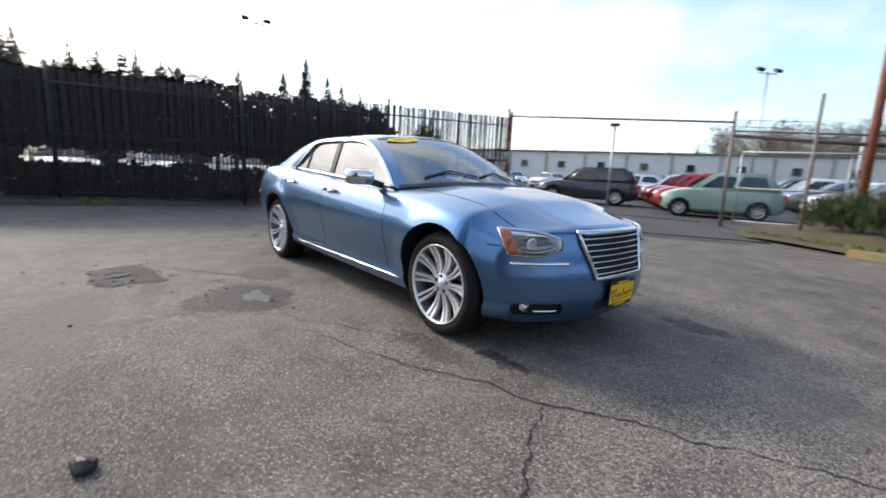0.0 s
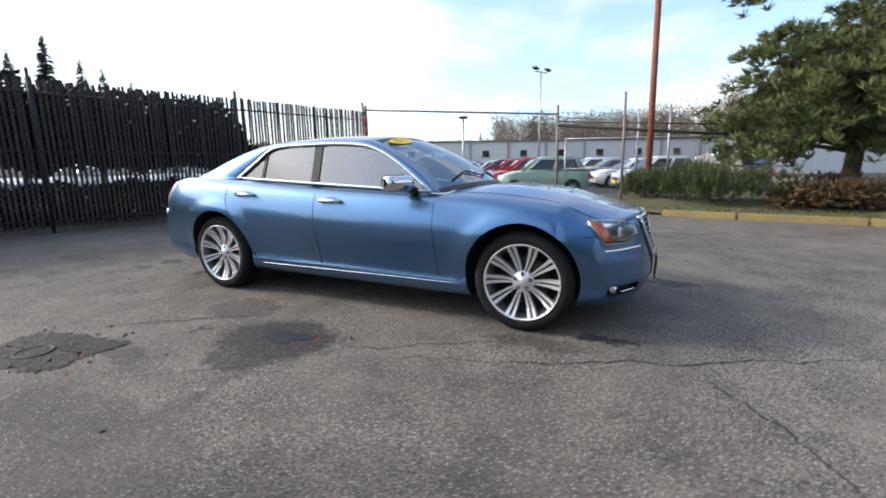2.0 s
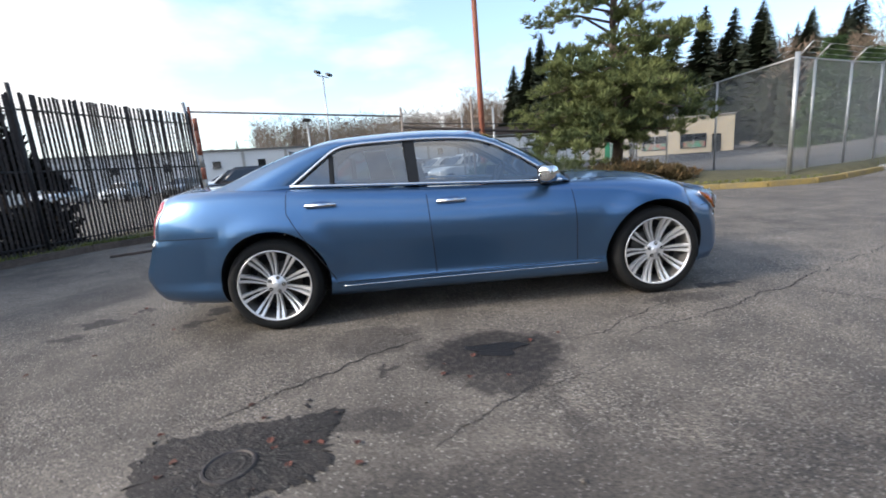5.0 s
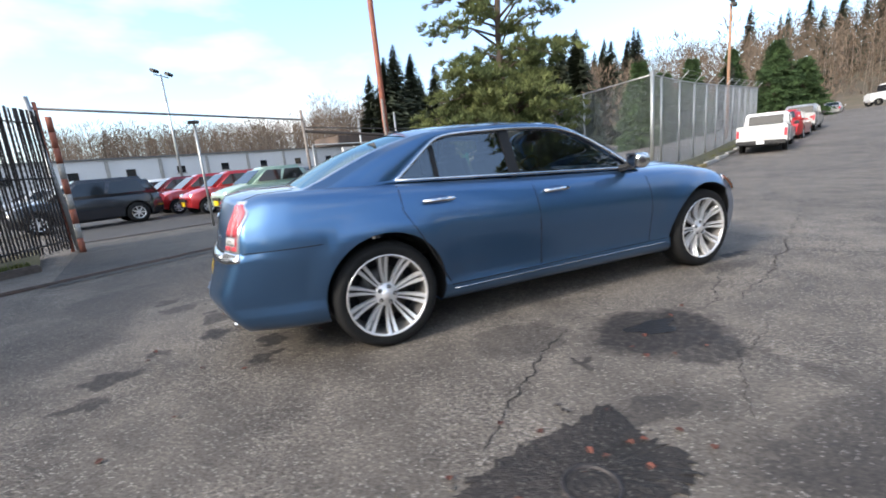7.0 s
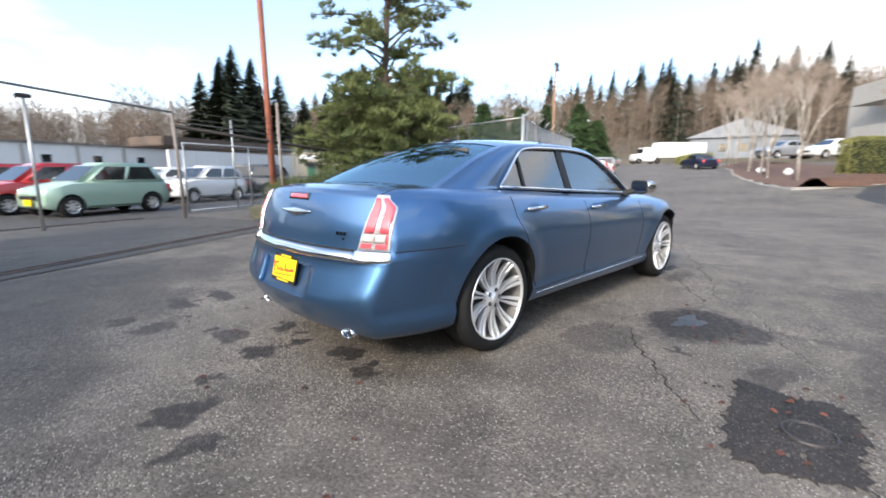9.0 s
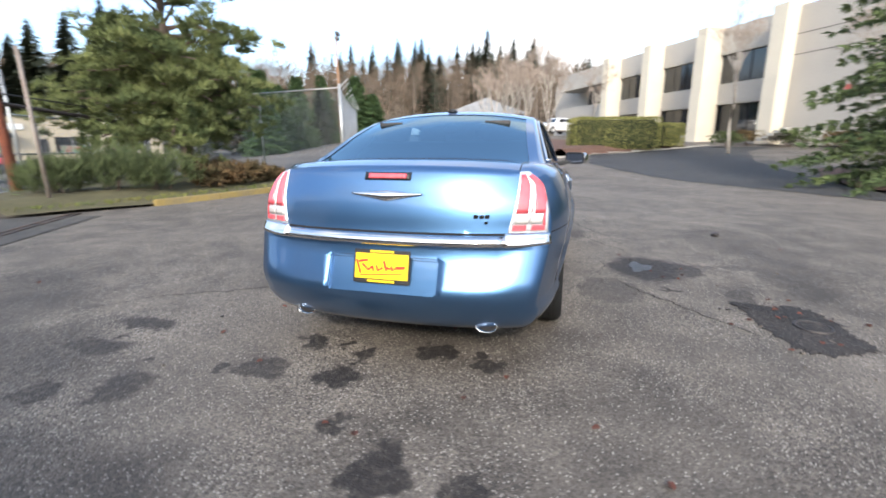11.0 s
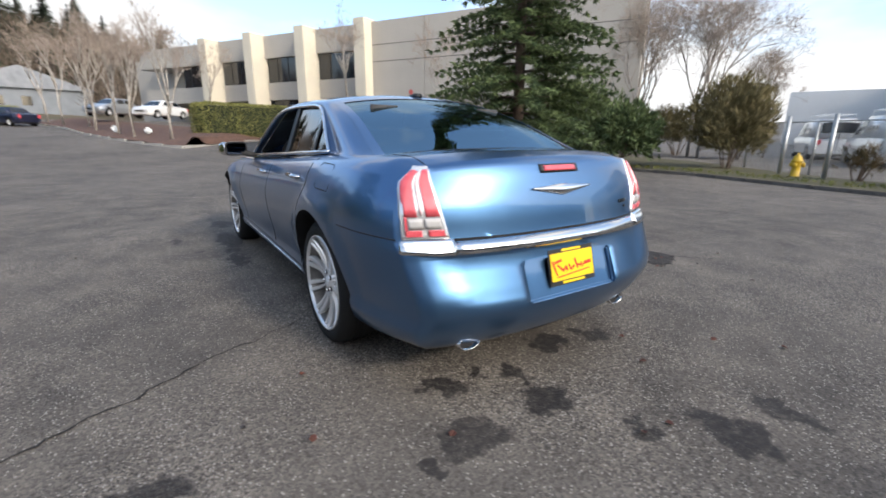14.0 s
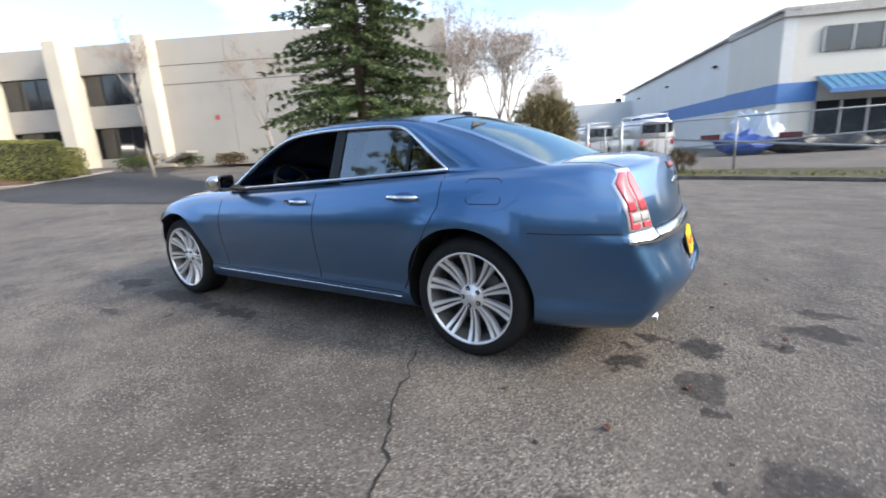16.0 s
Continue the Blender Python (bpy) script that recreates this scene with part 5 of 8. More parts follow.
bed("bed_north", YK, [(0.8, 9.6), (1.6, 10.4), (2.6, 11.2), (4, 11.8), (6, 12.2), (8, 11.4), (9.2, 10.0), (10.0, 8.6), (11, 7.6), (13.2, 7.9)], 0.22, M_GRASS, "bank of dry grass and shrubs behind the kerb")
bed("bed_road", [(13 + 0.91 * k, 7.4 + 0.41 * k) for k in range(0, 31, 3)], [(12.7 + 0.91 * k, 8.5 + 0.41 * k) for k in range(0, 31, 3)], 0.1, M_GRASS, "strip of grass along the fence")
FK = [(-5.6, 5.6), (-6.6, 4.6), (-7.7, 2.2), (-8.6, -1.0), (-9.3, -4.0), (-10.6, -9.0), (-12.2, -14.0)]
kerb("kerb_west", FK, 0.16, 0.12, mat("dark stained kerb", (0.13, 0.10, 0.08), (0.07, 0.055, 0.045), rough=0.9, scale=3, fine=20, bump=0.3), "dark stained kerb below the slatted fence")
bed("bed_west", FK, [(-6.3, 7.8), (-7.2, 4.4), (-8.6, 2.0), (-9.6, -1.4), (-10.3, -4.4), (-11.7, -9.5), (-13.3, -14.5)], 0.08, M_GRASS, "grass strip under the slatted fence")
RK = [(14.0, -12.6), (9.5, -12.2), (6.0, -12.2), (3.1, -12.2), (-0.1, -11.25), (-2.6, -10.75), (-5.5, -9.7), (-9.0, -8.6), (-14, -7.2)]
kerb("kerb_south", RK[1:], 0.15, 0.09, mat("dirty concrete kerb", (0.17, 0.15, 0.13), (0.08, 0.07, 0.06), rough=0.9, scale=3, fine=20, bump=0.3), "dirty concrete kerb below the grass strip")
bed("bed_south", RK, [(14.0, -20), (9.5, -19), (6, -18), (3, -15.5), (-0.1, -13.6), (-2.9, -13.0), (-6.2, -12.2), (-10, -11.4), (-15, -10.5)], 0.06, M_GRASS, "rough grass strip with leaves below the fence")
DK = [(21.2, 0.2), (23.0, -1.2), (25.0, -3.2), (28.0, -6.4), (31.0, -9.0), (34.0, -11.2)]
kerb("kerb_drive", DK, 0.14, 0.10, M_CONCRETE, "pale concrete kerb of the driveway")
MK = [(21.2, 0.2), (24.0, 1.8), (28.0, 3.4), (33, 5.0), (40, 6.6), (48, 9.5)]
kerb("kerb_mulch", MK, 0.14, 0.10, M_CONCRETE, "concrete kerb of the mulch bed")
bed("bed_mulch", MK, [(22.6, -1.0), (27.6, -6.0), (33, -9.6), (37, -3.5), (44, 0.5), (52, 4.0)], 0.4, M_SOIL, "bank of red-brown bark mulch with bare trees", 1.0)
bed("bed_spruce", [(7.0, -8.9), (9.0, -8.1), (12.5, -8.8), (16, -10.2)], [(6.5, -12), (9.0, -12.2), (12.5, -13), (17, -14)], 0.05, M_SOIL, "mulch under the spruce")

# cracks in the asphalt
M_CRACK = mat("crack", (0.028, 0.025, 0.022), (0.016, 0.015, 0.014), rough=0.95, scale=20)
CRACKS = [
    ([(0.9, -1.66), (1.27, -1.54), (1.95, -1.28), (2.57, -1.02), (2.91, -0.83), (3.37, -0.64), (3.95, -0.38), (5.2, 0.2)], 0.008),
    ([(2.57, -1.02), (2.72, -1.3), (2.95, -1.65), (3.1, -2.1)], 0.008), ([(-0.45, -1.35), (-0.85, -1.59), (-1.08, -1.75), (-1.29, -1.91), (-1.42, -2.08), (-1.55, -2.22)], 0.011), ([(-1.60, -2.72), (-1.85, -2.95), (-2.05, -3.3)], 0.009),
    ([(1.55, -1.05), (1.17, -1.33), (0.75, -1.55), (0.35, -1.66)], 0.007), ([(-1.1, 0.82), (-1.25, 1.06), (-1.38, 1.40), (-1.45, 1.59), (-1.64, 1.80), (-1.77, 2.02), (-1.95, 2.3), (-2.3, 2.7)], 0.010),
    ([(0.2, -1.3), (-0.3, -1.25), (-0.9, -1.2)], 0.005), ([(0.6, -2.0), (0.0, -2.2), (-0.5, -2.6)], 0.005),
]
rng = random.Random(5)
for pts, w in CRACKS:
    bm = bmesh.new()
    prev = None
    path = []
    for (x0, y0), (x1, y1) in zip(pts, pts[1:]):
        n = max(3, int(math.hypot(x1 - x0, y1 - y0) / 0.035))
        for k in range(n):
            t = k / n
            path.append((x0 + (x1 - x0) * t, y0 + (y1 - y0) * t))
    jit = [0.0]
    for _ in path:
        jit.append(jit[-1] * 0.80 + rng.uniform(-0.020, 0.020))
    for i, (x, y) in enumerate(path[:-1]):
        dx, dy = path[i + 1][0] - x, path[i + 1][1] - y
        d = math.hypot(dx, dy) or 1
        nx, ny = -dy / d, dx / d
        ww = w * rng.uniform(0.25, 1.0) * (0.4 + 0.6 * math.sin(math.pi * (i + 1) / len(path)))
        cx, cy = x + nx * jit[i], y + ny * jit[i]
        a, c = bm.verts.new((cx + nx * ww, cy + ny * ww, 0.004)), bm.verts.new((cx - nx * ww, cy - ny * ww, 0.004))
        if prev:
            bm.faces.new((prev[0], prev[1], c, a))
        prev = (a, c)
    bmesh.ops.recalc_face_normals(bm, faces=bm.faces[:])
    tagged(part("asphalt_crack", bm, M_CRACK), "jagged dark crack in the asphalt", "crack", "asphalt cracks", "structure")

# shallow film of water in the worn hollow
bm = bmesh.new()
bm.faces.new([bm.verts.new((0.02 + 0.17 * (1 + 0.22 * math.sin(3 * a) + 0.14 * math.sin(5 * a + 1) + 0.06 * math.sin(11 * a)) * math.cos(a), -1.64 + 0.10 * (1 + 0.22 * math.sin(3 * a) + 0.14 * math.sin(5 * a + 1) + 0.06 * math.sin(13 * a)) * math.sin(a), 0.004)) for a in [k * math.tau / 72 for k in range(72)]])
tagged(part("puddle", bm, mat("water film", (0.022, 0.019, 0.017), (0.013, 0.012, 0.011), rough=0.40, scale=9, fine=60, bump=0.5)), "thin film of water in a dark hollow", "puddle")
# hollow of broken dark asphalt round a small iron cover
M_BROKEN = asphalt("broken asphalt", (0.007, 0.006, 0.005), (0.040, 0.033, 0.029), (), 0.16)
HOLLOW = [(-1.60, -2.74), (-1.72, -2.52), (-1.77, -2.33), (-1.62, -2.24), (-1.44, -2.21), (-1.24, -2.19), (-1.08, -2.18), (-0.90, -2.15), (-0.86, -2.27), (-0.93, -2.38), (-0.89, -2.52), (-0.89, -2.63), (-1.00, -2.70), (-1.16, -2.72), (-1.36, -2.70)]
rng = random.Random(14)
ring = []
for (x0, y0), (x1, y1) in zip(HOLLOW, HOLLOW[1:] + HOLLOW[:1]):
    for k in range(8):
        t = k / 8
        ring.append((x0 + (x1 - x0) * t + rng.uniform(-0.030, 0.030), y0 + (y1 - y0) * t + rng.uniform(-0.030, 0.030)))
bm = bmesh.new()
mid_ = bm.verts.new((-1.28, -2.46, 0.005))
rows = [[bm.verts.new((-1.28 + (x + 1.28) * f, -2.46 + (y + 2.46) * f, 0.005 + (0.012 * abs(noise.noise(Vector((x * f, y * f, 0)) * 22)) if f < 1 else -0.002))) for x, y in ring] for f in (0.25, 0.5, 0.75, 0.92, 1.0)]
for k in range(len(ring)):
    q = (k + 1) % len(ring)
    bm.faces.new((mid_, rows[0][k], rows[0][q]))
    for a, c in zip(rows, rows[1:]):
        bm.faces.new((a[k], c[k], c[q], a[q]))
bmesh.ops.recalc_face_normals(bm, faces=bm.faces[:])
tagged(part("asphalt_hollow", bm, M_BROKEN), "dark hollow of broken wet asphalt", "pothole", kind="structure")
cover = thing("manhole_cover", pose(-1.305, -2.524, 0.008), "small round iron cover in broken asphalt", "manhole cover")
M_IRON = mat("worn iron", (0.085, 0.075, 0.07), (0.035, 0.03, 0.03), rough=0.55, metal=0.5, scale=20, fine=80, bump=0.3)
part("rim", lathe(bmesh.new(), [(0.092, 0.002), (0.098, 0.009), (0.108, 0.008), (0.112, 0.0)], 40, Matrix.Rotation(radians(90), 4, "X")), M_IRON, cover)
part("lid", lathe(bmesh.new(), [(0.0, 0.003), (0.03, 0.005), (0.05, 0.002), (0.065, 0.005), (0.075, 0.002), (0.090, 0.003)], 40, Matrix.Rotation(radians(90), 4, "X")), M_BROKEN, cover)
# stones and leaves
for i in range(44):
    r = random.Random(100 + i)
    near = r.random() < 0.6
    x, y = (-1.3 + r.gauss(0, 0.25), -2.45 + r.gauss(0, 0.15)) if near else (r.uniform(-3.6, 4.5), r.choice((-1, 1)) * r.uniform(1.2, 3.6))
    bm = bmesh.new()
    bmesh.ops.create_icosphere(bm, subdivisions=1, radius=r.uniform(0.006, 0.014))
    for v in bm.verts:
        v.co = Vector((v.co.x * r.uniform(0.7, 1.3), v.co.y * r.uniform(0.7, 1.3), v.co.z * 0.6))
    ob = part("pebble", bm, M_ASPHALT if r.random() < 0.6 else M_IRON)
    ob.matrix_world = pose(x, y, 0.006, 0, 0, r.uniform(0, 360))
    tagged(ob, "small loose stone on the asphalt", "stone", "loose stones")
bm = bmesh.new()
bmesh.ops.create_icosphere(bm, subdivisions=2, radius=0.05)
for v in bm.verts:
    v.co = Vector((v.co.x * 1.1, v.co.y * 0.8, max(-0.02, v.co.z * 0.7))) * (1 + 0.25 * noise.noise(v.co * 30))
rock = part("rock", bm, M_IRON)
rock.matrix_world = pose(1.88, -2.82, 0.02, 0, 0, 20)
tagged(rock, "dark fist-sized stone on the asphalt", "stone")
M_LEAF = mat("fallen leaf", (0.15, 0.045, 0.028), (0.07, 0.028, 0.018), rough=0.8, scale=20, obj=0.4)
leaf_mesh = from_lists("fallen_leaf", [(0, 0, 0), (0.010, 0.016, 0.006), (0.026, 0.014, 0.009), (0.038, 0, 0.003), (0.026, -0.015, 0.010), (0.010, -0.014, 0.005)], [(0, 1, 2, 3), (0, 3, 4, 5)], M_LEAF)
for i in range(46):
    r = random.Random(300 + i)
    k = r.random()
    x, y = (-1.2 + r.gauss(0, 0.3), -2.4 + r.gauss(0, 0.22)) if k < 0.35 else (-0.1 + r.gauss(0, 0.35), -1.75 + r.gauss(0, 0.22)) if k < 0.55 else (-2.68 + r.gauss(0, 0.8), r.uniform(-1.5, 1.5)) if k < 0.7 else (r.uniform(-5, 5), r.choice((-3.2, 3.6)) + r.gauss(0, 0.6))
    ob = part("fallen_leaf", leaf_mesh, None)
    ob.matrix_world = pose(x, y, 0.006, r.uniform(-12, 12), r.uniform(-12, 12), r.uniform(0, 360))
    tagged(ob, "fallen red-brown leaf on the asphalt", "leaf", "fallen leaves")


# ---- fences and poles ----
def beam(name, a, c, r, material, parent, sides=8, taper=None):
    return part(name, tube(bmesh.new(), [a, c], r, sides, taper=taper), material, parent, smooth=True)


def chain_mesh(a, c, z0a, z0c, h, step=0.075, wire=0.0022):
    """Woven wire between two posts, as thin crossing wires."""
    a, c = Vector(a), Vector(c)
    L = (c - a).length
    verts, faces = [], []
    n = int((L + h) / step)
    for sgn in (1, -1):
        for k in range(n):
            u0 = -h + k * step
            t0, t1 = 0.0, 1.0
            # along the wire u = u0 + t*h, clipped to the panel
            lo, hi = max(0.0, -u0 / h), min(1.0, (L - u0) / h)
            if hi - lo < 0.02:
                continue
            ends = []
            for t in (lo, hi):
                u = u0 + t * h
                f = u / L
                p = a.lerp(c, f)
                zz = (t if sgn > 0 else 1 - t) * h + z0a + (z0c - z0a) * f
                ends.append(Vector((p.x, p.y, zz)))
            nrm = Vector((-(c - a).y, (c - a).x, 0)).normalized() * wire
            b0 = len(verts)
            for e in ends:
                verts += [e + nrm, e - nrm + Vector((0, 0, wire)), e - nrm - Vector((0, 0, wire))]
            faces += [(b0, b0 + 1, b0 + 4, b0 + 3), (b0 + 1, b0 + 2, b0 + 5, b0 + 4), (b0 + 2, b0, b0 + 3, b0 + 5)]
    return verts, faces


def chain_fence(label, pts, h, arms=0.0, post_r=0.03, first_r=None, top=True, step=0.075, wire=0.0022, group=""):
    f = thing("chain_link_fence", Matrix(), label, "fence", group)
    for i, p in enumerate(pts):
        z = ground_z(*p)
        beam("post", (p[0], p[1], z), (p[0], p[1], z + h + (0.12 if first_r and i == 0 else 0)), first_r if first_r and i == 0 else post_r, M_GALV, f)
        if arms:
            d = Vector(pts[min(i + 1, len(pts) - 1)]) - Vector(pts[max(i - 1, 0)])
            nn = Vector((d.y, -d.x)).normalized() * 0.30 * arms
            beam("arm", (p[0], p[1], z + h - 0.02), (p[0] + nn.x, p[1] + nn.y, z + h + 0.30), 0.018, M_GALV, f)
    for a, c in zip(pts, pts[1:]):
        za, zc = ground_z(*a), ground_z(*c)
        if top:
            beam("top_rail", (*a, za + h), (*c, zc + h), 0.021, M_GALV, f)
        v, fc = chain_mesh(a, c, za + 0.05, zc + 0.05, h - 0.08, step, wire)
        part("wire_mesh", from_lists("wire_mesh", v, fc, M_GALV), None, f)
        if arms:
            d = Vector(c) - Vector(a)
            nn = Vector((d.y, -d.x)).normalized() * arms
            for k in (0.10, 0.20, 0.30):
                beam("barbed_wire", (a[0] + nn.x * k, a[1] + nn.y * k, za + h + k), (c[0] + nn.x * k, c[1] + nn.y * k, zc + h + k), 0.004, M_GALV, f, 4)
    return f


road_line = [(9.6, 6.7)] + [(9.6 + 0.905 * k, 6.7 + 0.425 * k) for k in (1.0, 3.3, 5.6, 7.9, 10.2, 12.5, 14.8, 17.1, 19.4, 22, 25)]
chain_fence("tall galvanised chain-link fence with barbed-wire arms along the road", road_line, 3.12, 1.0, 0.032, 0.055, group="chain-link fences")
chain_fence("tall galvanised chain-link fence behind the pine", [(9.6, 6.7), (10.2, 10.4), (10.8, 14.2), (11.4, 18.0), (12.0, 22.0)], 3.12, 0.0, 0.032, group="chain-link fences")
chain_fence("low chain-link fence beyond the grass strip", [(3.6, -16.4), (1.2, -14.9), (-1.0, -13.9), (-2.95, -13.15), (-6.4, -12.2), (-10.0, -11.2), (-14, -10.2)], 1.62, 0.0, 0.032, 0.045, step=0.09, group="chain-link fences")

# slatted privacy fence
FENCE = [(-5.85, 8.0), (-7.05, 4.2), (-8.1, 0.6), (-9.2, -3.0), (-10.35, -6.8), (-11.5, -10.6), (-12.8, -14.6)]
sf = thing("slatted_fence", Matrix(), "tall dark brown slatted privacy fence on steel posts", "fence")
slat_meshes = []
for k in range(6):
    r = random.Random(40 + k)
    h = 2.80 + r.uniform(-0.02, 0.03)
    bm = boxed((0, 0, h / 2), (0.046, 0.012, h), None, 0.003)
    for v in bm.verts:
        v.co.x += 0.008 * r.uniform(-1, 1) * v.co.z / h
    me = bpy.data.meshes.new("slat")
    bm.to_mesh(me)
    bm.free()
    me.materials.append(M_SLAT)
    slat_meshes.append(me)
r = random.Random(9)
count = 0
for (x0, y0), (x1, y1) in zip(FENCE, FENCE[1:]):
    d = Vector((x1 - x0, y1 - y0))
    L, ang = d.length, math.atan2(d.y, d.x)
    beam("post", (x0, y0, 0), (x0, y0, 3.05), 0.035, M_RUST if count == 0 else M_BLACK, sf)
    for z in (0.25, 1.55, 2.62):
        beam("rail", (x0, y0, z), (x1, y1, z), 0.018, M_BLACK, sf)
    n = int(L / 0.082)
    for k in range(n):
        if r.random() < 0.012:
            continue
        t = (k + 0.5) / n
        ob = part("slat", slat_meshes[r.randrange(6)], None, sf)
        ob.matrix_world = pose(x0 + d.x * t, y0 + d.y * t, 0.08 + r.uniform(-0.015, 0.015), r.uniform(-0.6, 0.6), r.uniform(-0.5, 0.5), math.degrees(ang) + r.uniform(-8, 8))
    count += 1
    v, fc = chain_mesh((x0 + 0.05, y0), (x1 + 0.05, y1), 0.05, 0.05, 2.75, 0.11, 0.003)
    part("wire_mesh", from_lists("wire_mesh", v, fc, M_BLACK), None, sf)

# open gateway: posts, overhead bar, lamp post, striped guard post
M_POST = mat("weathered steel post", (0.28, 0.25, 0.23), (0.20, 0.15, 0.12), rough=0.7, metal=0.2, scale=4, fine=30)
gate = thing("gateway", Matrix(), "steel gateway with an overhead bar and rusty posts", "gate")
beam("gate_post", (-5.75, 8.05, 0), (-5.95, 7.95, 3.15), 0.05, M_GALV, gate)
beam("gate_post", (-0.38, 10.45, 0), (-0.44, 10.52, 3.0), 0.042, M_POST, gate)
beam("overhead_bar", (-5.92, 7.97, 2.93), (-0.43, 10.5, 2.72), 0.026, mat("grey pipe", (0.22, 0.22, 0.22), (0.15, 0.15, 0.15), rough=0.5, metal=0.5, scale=5), gate)
for z in (2.62, 2.78):
    beam("stay_wire", (-0.44, 10.5, z), (1.5, 9.1, z - 0.3), 0.006, M_BLACK, gate, 4)
lp = thing("gate_lamp_post", Matrix(), "thin steel post with a small lamp by the gate", "lamp post")
beam("pole", (-3.24, 9.61, 0), (-3.24, 9.61, 2.66), 0.03, M_GALV, lp)
part("lamp_head", boxed((-3.24, 9.61, 2.70), (0.26, 0.14, 0.08), None, 0.02), M_BLACK, lp)
gp = thing("guard_post", Matrix(), "red and white striped steel guard post at the fence end", "bollard")
for k in range(9):
    part("stripe", tube(bmesh.new(), [(-5.55 + 0.0 * k, 7.55, 0.30 * k), (-5.55, 7.55, 0.30 * (k + 1))], 0.055, 12), M_RUST if k % 2 == 0 or k > 5 else M_CONCRETE, gp, smooth=True)

# sliding gate leaf standing open beside the gateway
leaf_gate = thing("sliding_gate", Matrix(), "open sliding gate with pale steel rails", "gate")
ga, gc = Vector((-0.2, 10.75)), Vector((6.0, 13.2))
for t in (0.0, 0.33, 0.66, 1.0):
    p = ga.lerp(gc, t)
    beam("upright", (p.x, p.y, 0.1), (p.x, p.y, 2.0), 0.025, M_GALV, leaf_gate)
for z in (0.18, 1.05, 1.98):
    beam("rail", (ga.x, ga.y, z), (gc.x, gc.y, z), 0.024, M_GALV, leaf_gate)
v, fc = chain_mesh(ga, gc, 0.15, 0.15, 1.8, 0.08, 0.0022)
part("wire_mesh", from_lists("wire_mesh", v, fc, M_GALV), None, leaf_gate)
for x, y, h, m_, rr in ((1.62, 8.85, 3.0, M_POST, 0.035), (1.85, 12.77, 2.9, M_GALV, 0.03), (2.75, 11.3, 2.9, M_GALV, 0.032)):
    ob = part("fence_post", tube(bmesh.new(), [(x, y, 0), (x - 0.03, y, h)], rr, 10), m_, smooth=True)
    tagged(ob, "leaning steel fence post" if rr > 0.033 else "plain galvanised fence post", "post", "loose fence posts")
part_ = tube(bmesh.new(), [(-0.42, 10.5, 2.38), (3.45, 10.87, 2.02), (6.5, 11.2, 1.75)], 0.045, 8)
tagged(part("pipe_rail", part_, mat("black pipe", (0.03, 0.022, 0.02), (0.02, 0.016, 0.015), rough=0.7, scale=5), smooth=True), "dark pipe rail running from the gate post", "rail")
for dz in (0.16,):
    tagged(part("pipe_rail", tube(bmesh.new(), [(-0.42, 10.5, 2.50), (3.45, 10.87, 2.26), (6.5, 11.2, 2.05)], 0.02, 6), M_BLACK, smooth=True), "thin dark rail above the pipe rail", "rail")

red_pole = tube(bmesh.new(), [(2.24, 10.78, 0), (2.20, 10.78, 4), (2.10, 10.78, 12)], 0.10, 14, taper=0.075)
tagged(part("wooden_pole", red_pole, M_RUST, smooth=True), "tall red-brown wooden utility pole in the bank", "utility pole")


def flood_pole(x, y, h, label, turn=0, z=None, wood=False):
    z = ground_z(x, y) if z is None else z
    p = thing("light_pole", pose(x, y, z, 0, 0, turn), label, "light pole", "lot light poles")
    part("pole", tube(bmesh.new(), [(0, 0, 0), (0, 0, h)], 0.12 if wood else 0.10, 10, taper=0.07 if wood else 0.06), mat("weathered wood pole", (0.34, 0.20, 0.12), (0.24, 0.14, 0.09), rough=0.85, scale=4, fine=30, bump=0.2) if wood else M_GALV, p, smooth=True)
    part("crossarm", boxed((0, 0, h - 0.1), (1.5, 0.07, 0.07), None, 0.01), M_GALV, p)
    for sx in (-0.72, 0.72):
        part("floodlight", boxed((0, 0, 0), (0.55, 0.38, 0.22), pose(sx, -0.1, h + 0.12, 30, 0, 0), 0.05), M_BLACK, p, "dark floodlight head")
    return p


flood_pole(-6.56, 34.7, 8.9, "grey steel pole with floodlights in the car lot", 60)
flood_pole(-30.6, 8.1, 10.9, "tall steel pole with two floodlights behind the fence", 80)
flood_pole(27.8, 16.5, 8.4, "brown wooden pole with a lamp beside the road", 30, wood=True)

# hydrant
hy = thing("fire_hydrant", pose(0.95, -13.1, ground_z(0.95, -13.1) + 0.08), "yellow fire hydrant on the grass strip", "hydrant")
M_HYD = mat("yellow enamel", (0.62, 0.40, 0.02), (0.50, 0.32, 0.03), rough=0.45, scale=8)
TURN_X = Matrix.Rotation(radians(90), 4, "X")
part("barrel", lathe(bmesh.new(), [(0.16, 0.0), (0.16, 0.04), (0.10, 0.05), (0.10, 0.42), (0.135, 0.44), (0.135, 0.48), (0.11, 0.50), (0.09, 0.58), (0.03, 0.63), (0.03, 0.68), (0.0, 0.68)], 24, TURN_X), M_HYD, hy, smooth=True)
for a in (0, 120, 240):
    part("nozzle", lathe(bmesh.new(), [(0.0, 0.18), (0.06, 0.18), (0.065, 0.15), (0.05, 0.13), (0.05, 0.05)], 14, Matrix.Translation((0, 0, 0.36)) @ Matrix.Rotation(radians(a), 4, "Z")), M_HYD, hy, smooth=True)
for x, y in ((0.25, -12.9), (1.6, -13.9)):
    tagged(part("guard_pipe", tube(bmesh.new(), [(x, y, 0), (x, y, 1.75)], 0.055, 12), M_GALV, smooth=True), "upright galvanised pipe beside the hydrant", "bollard", "guard pipes")
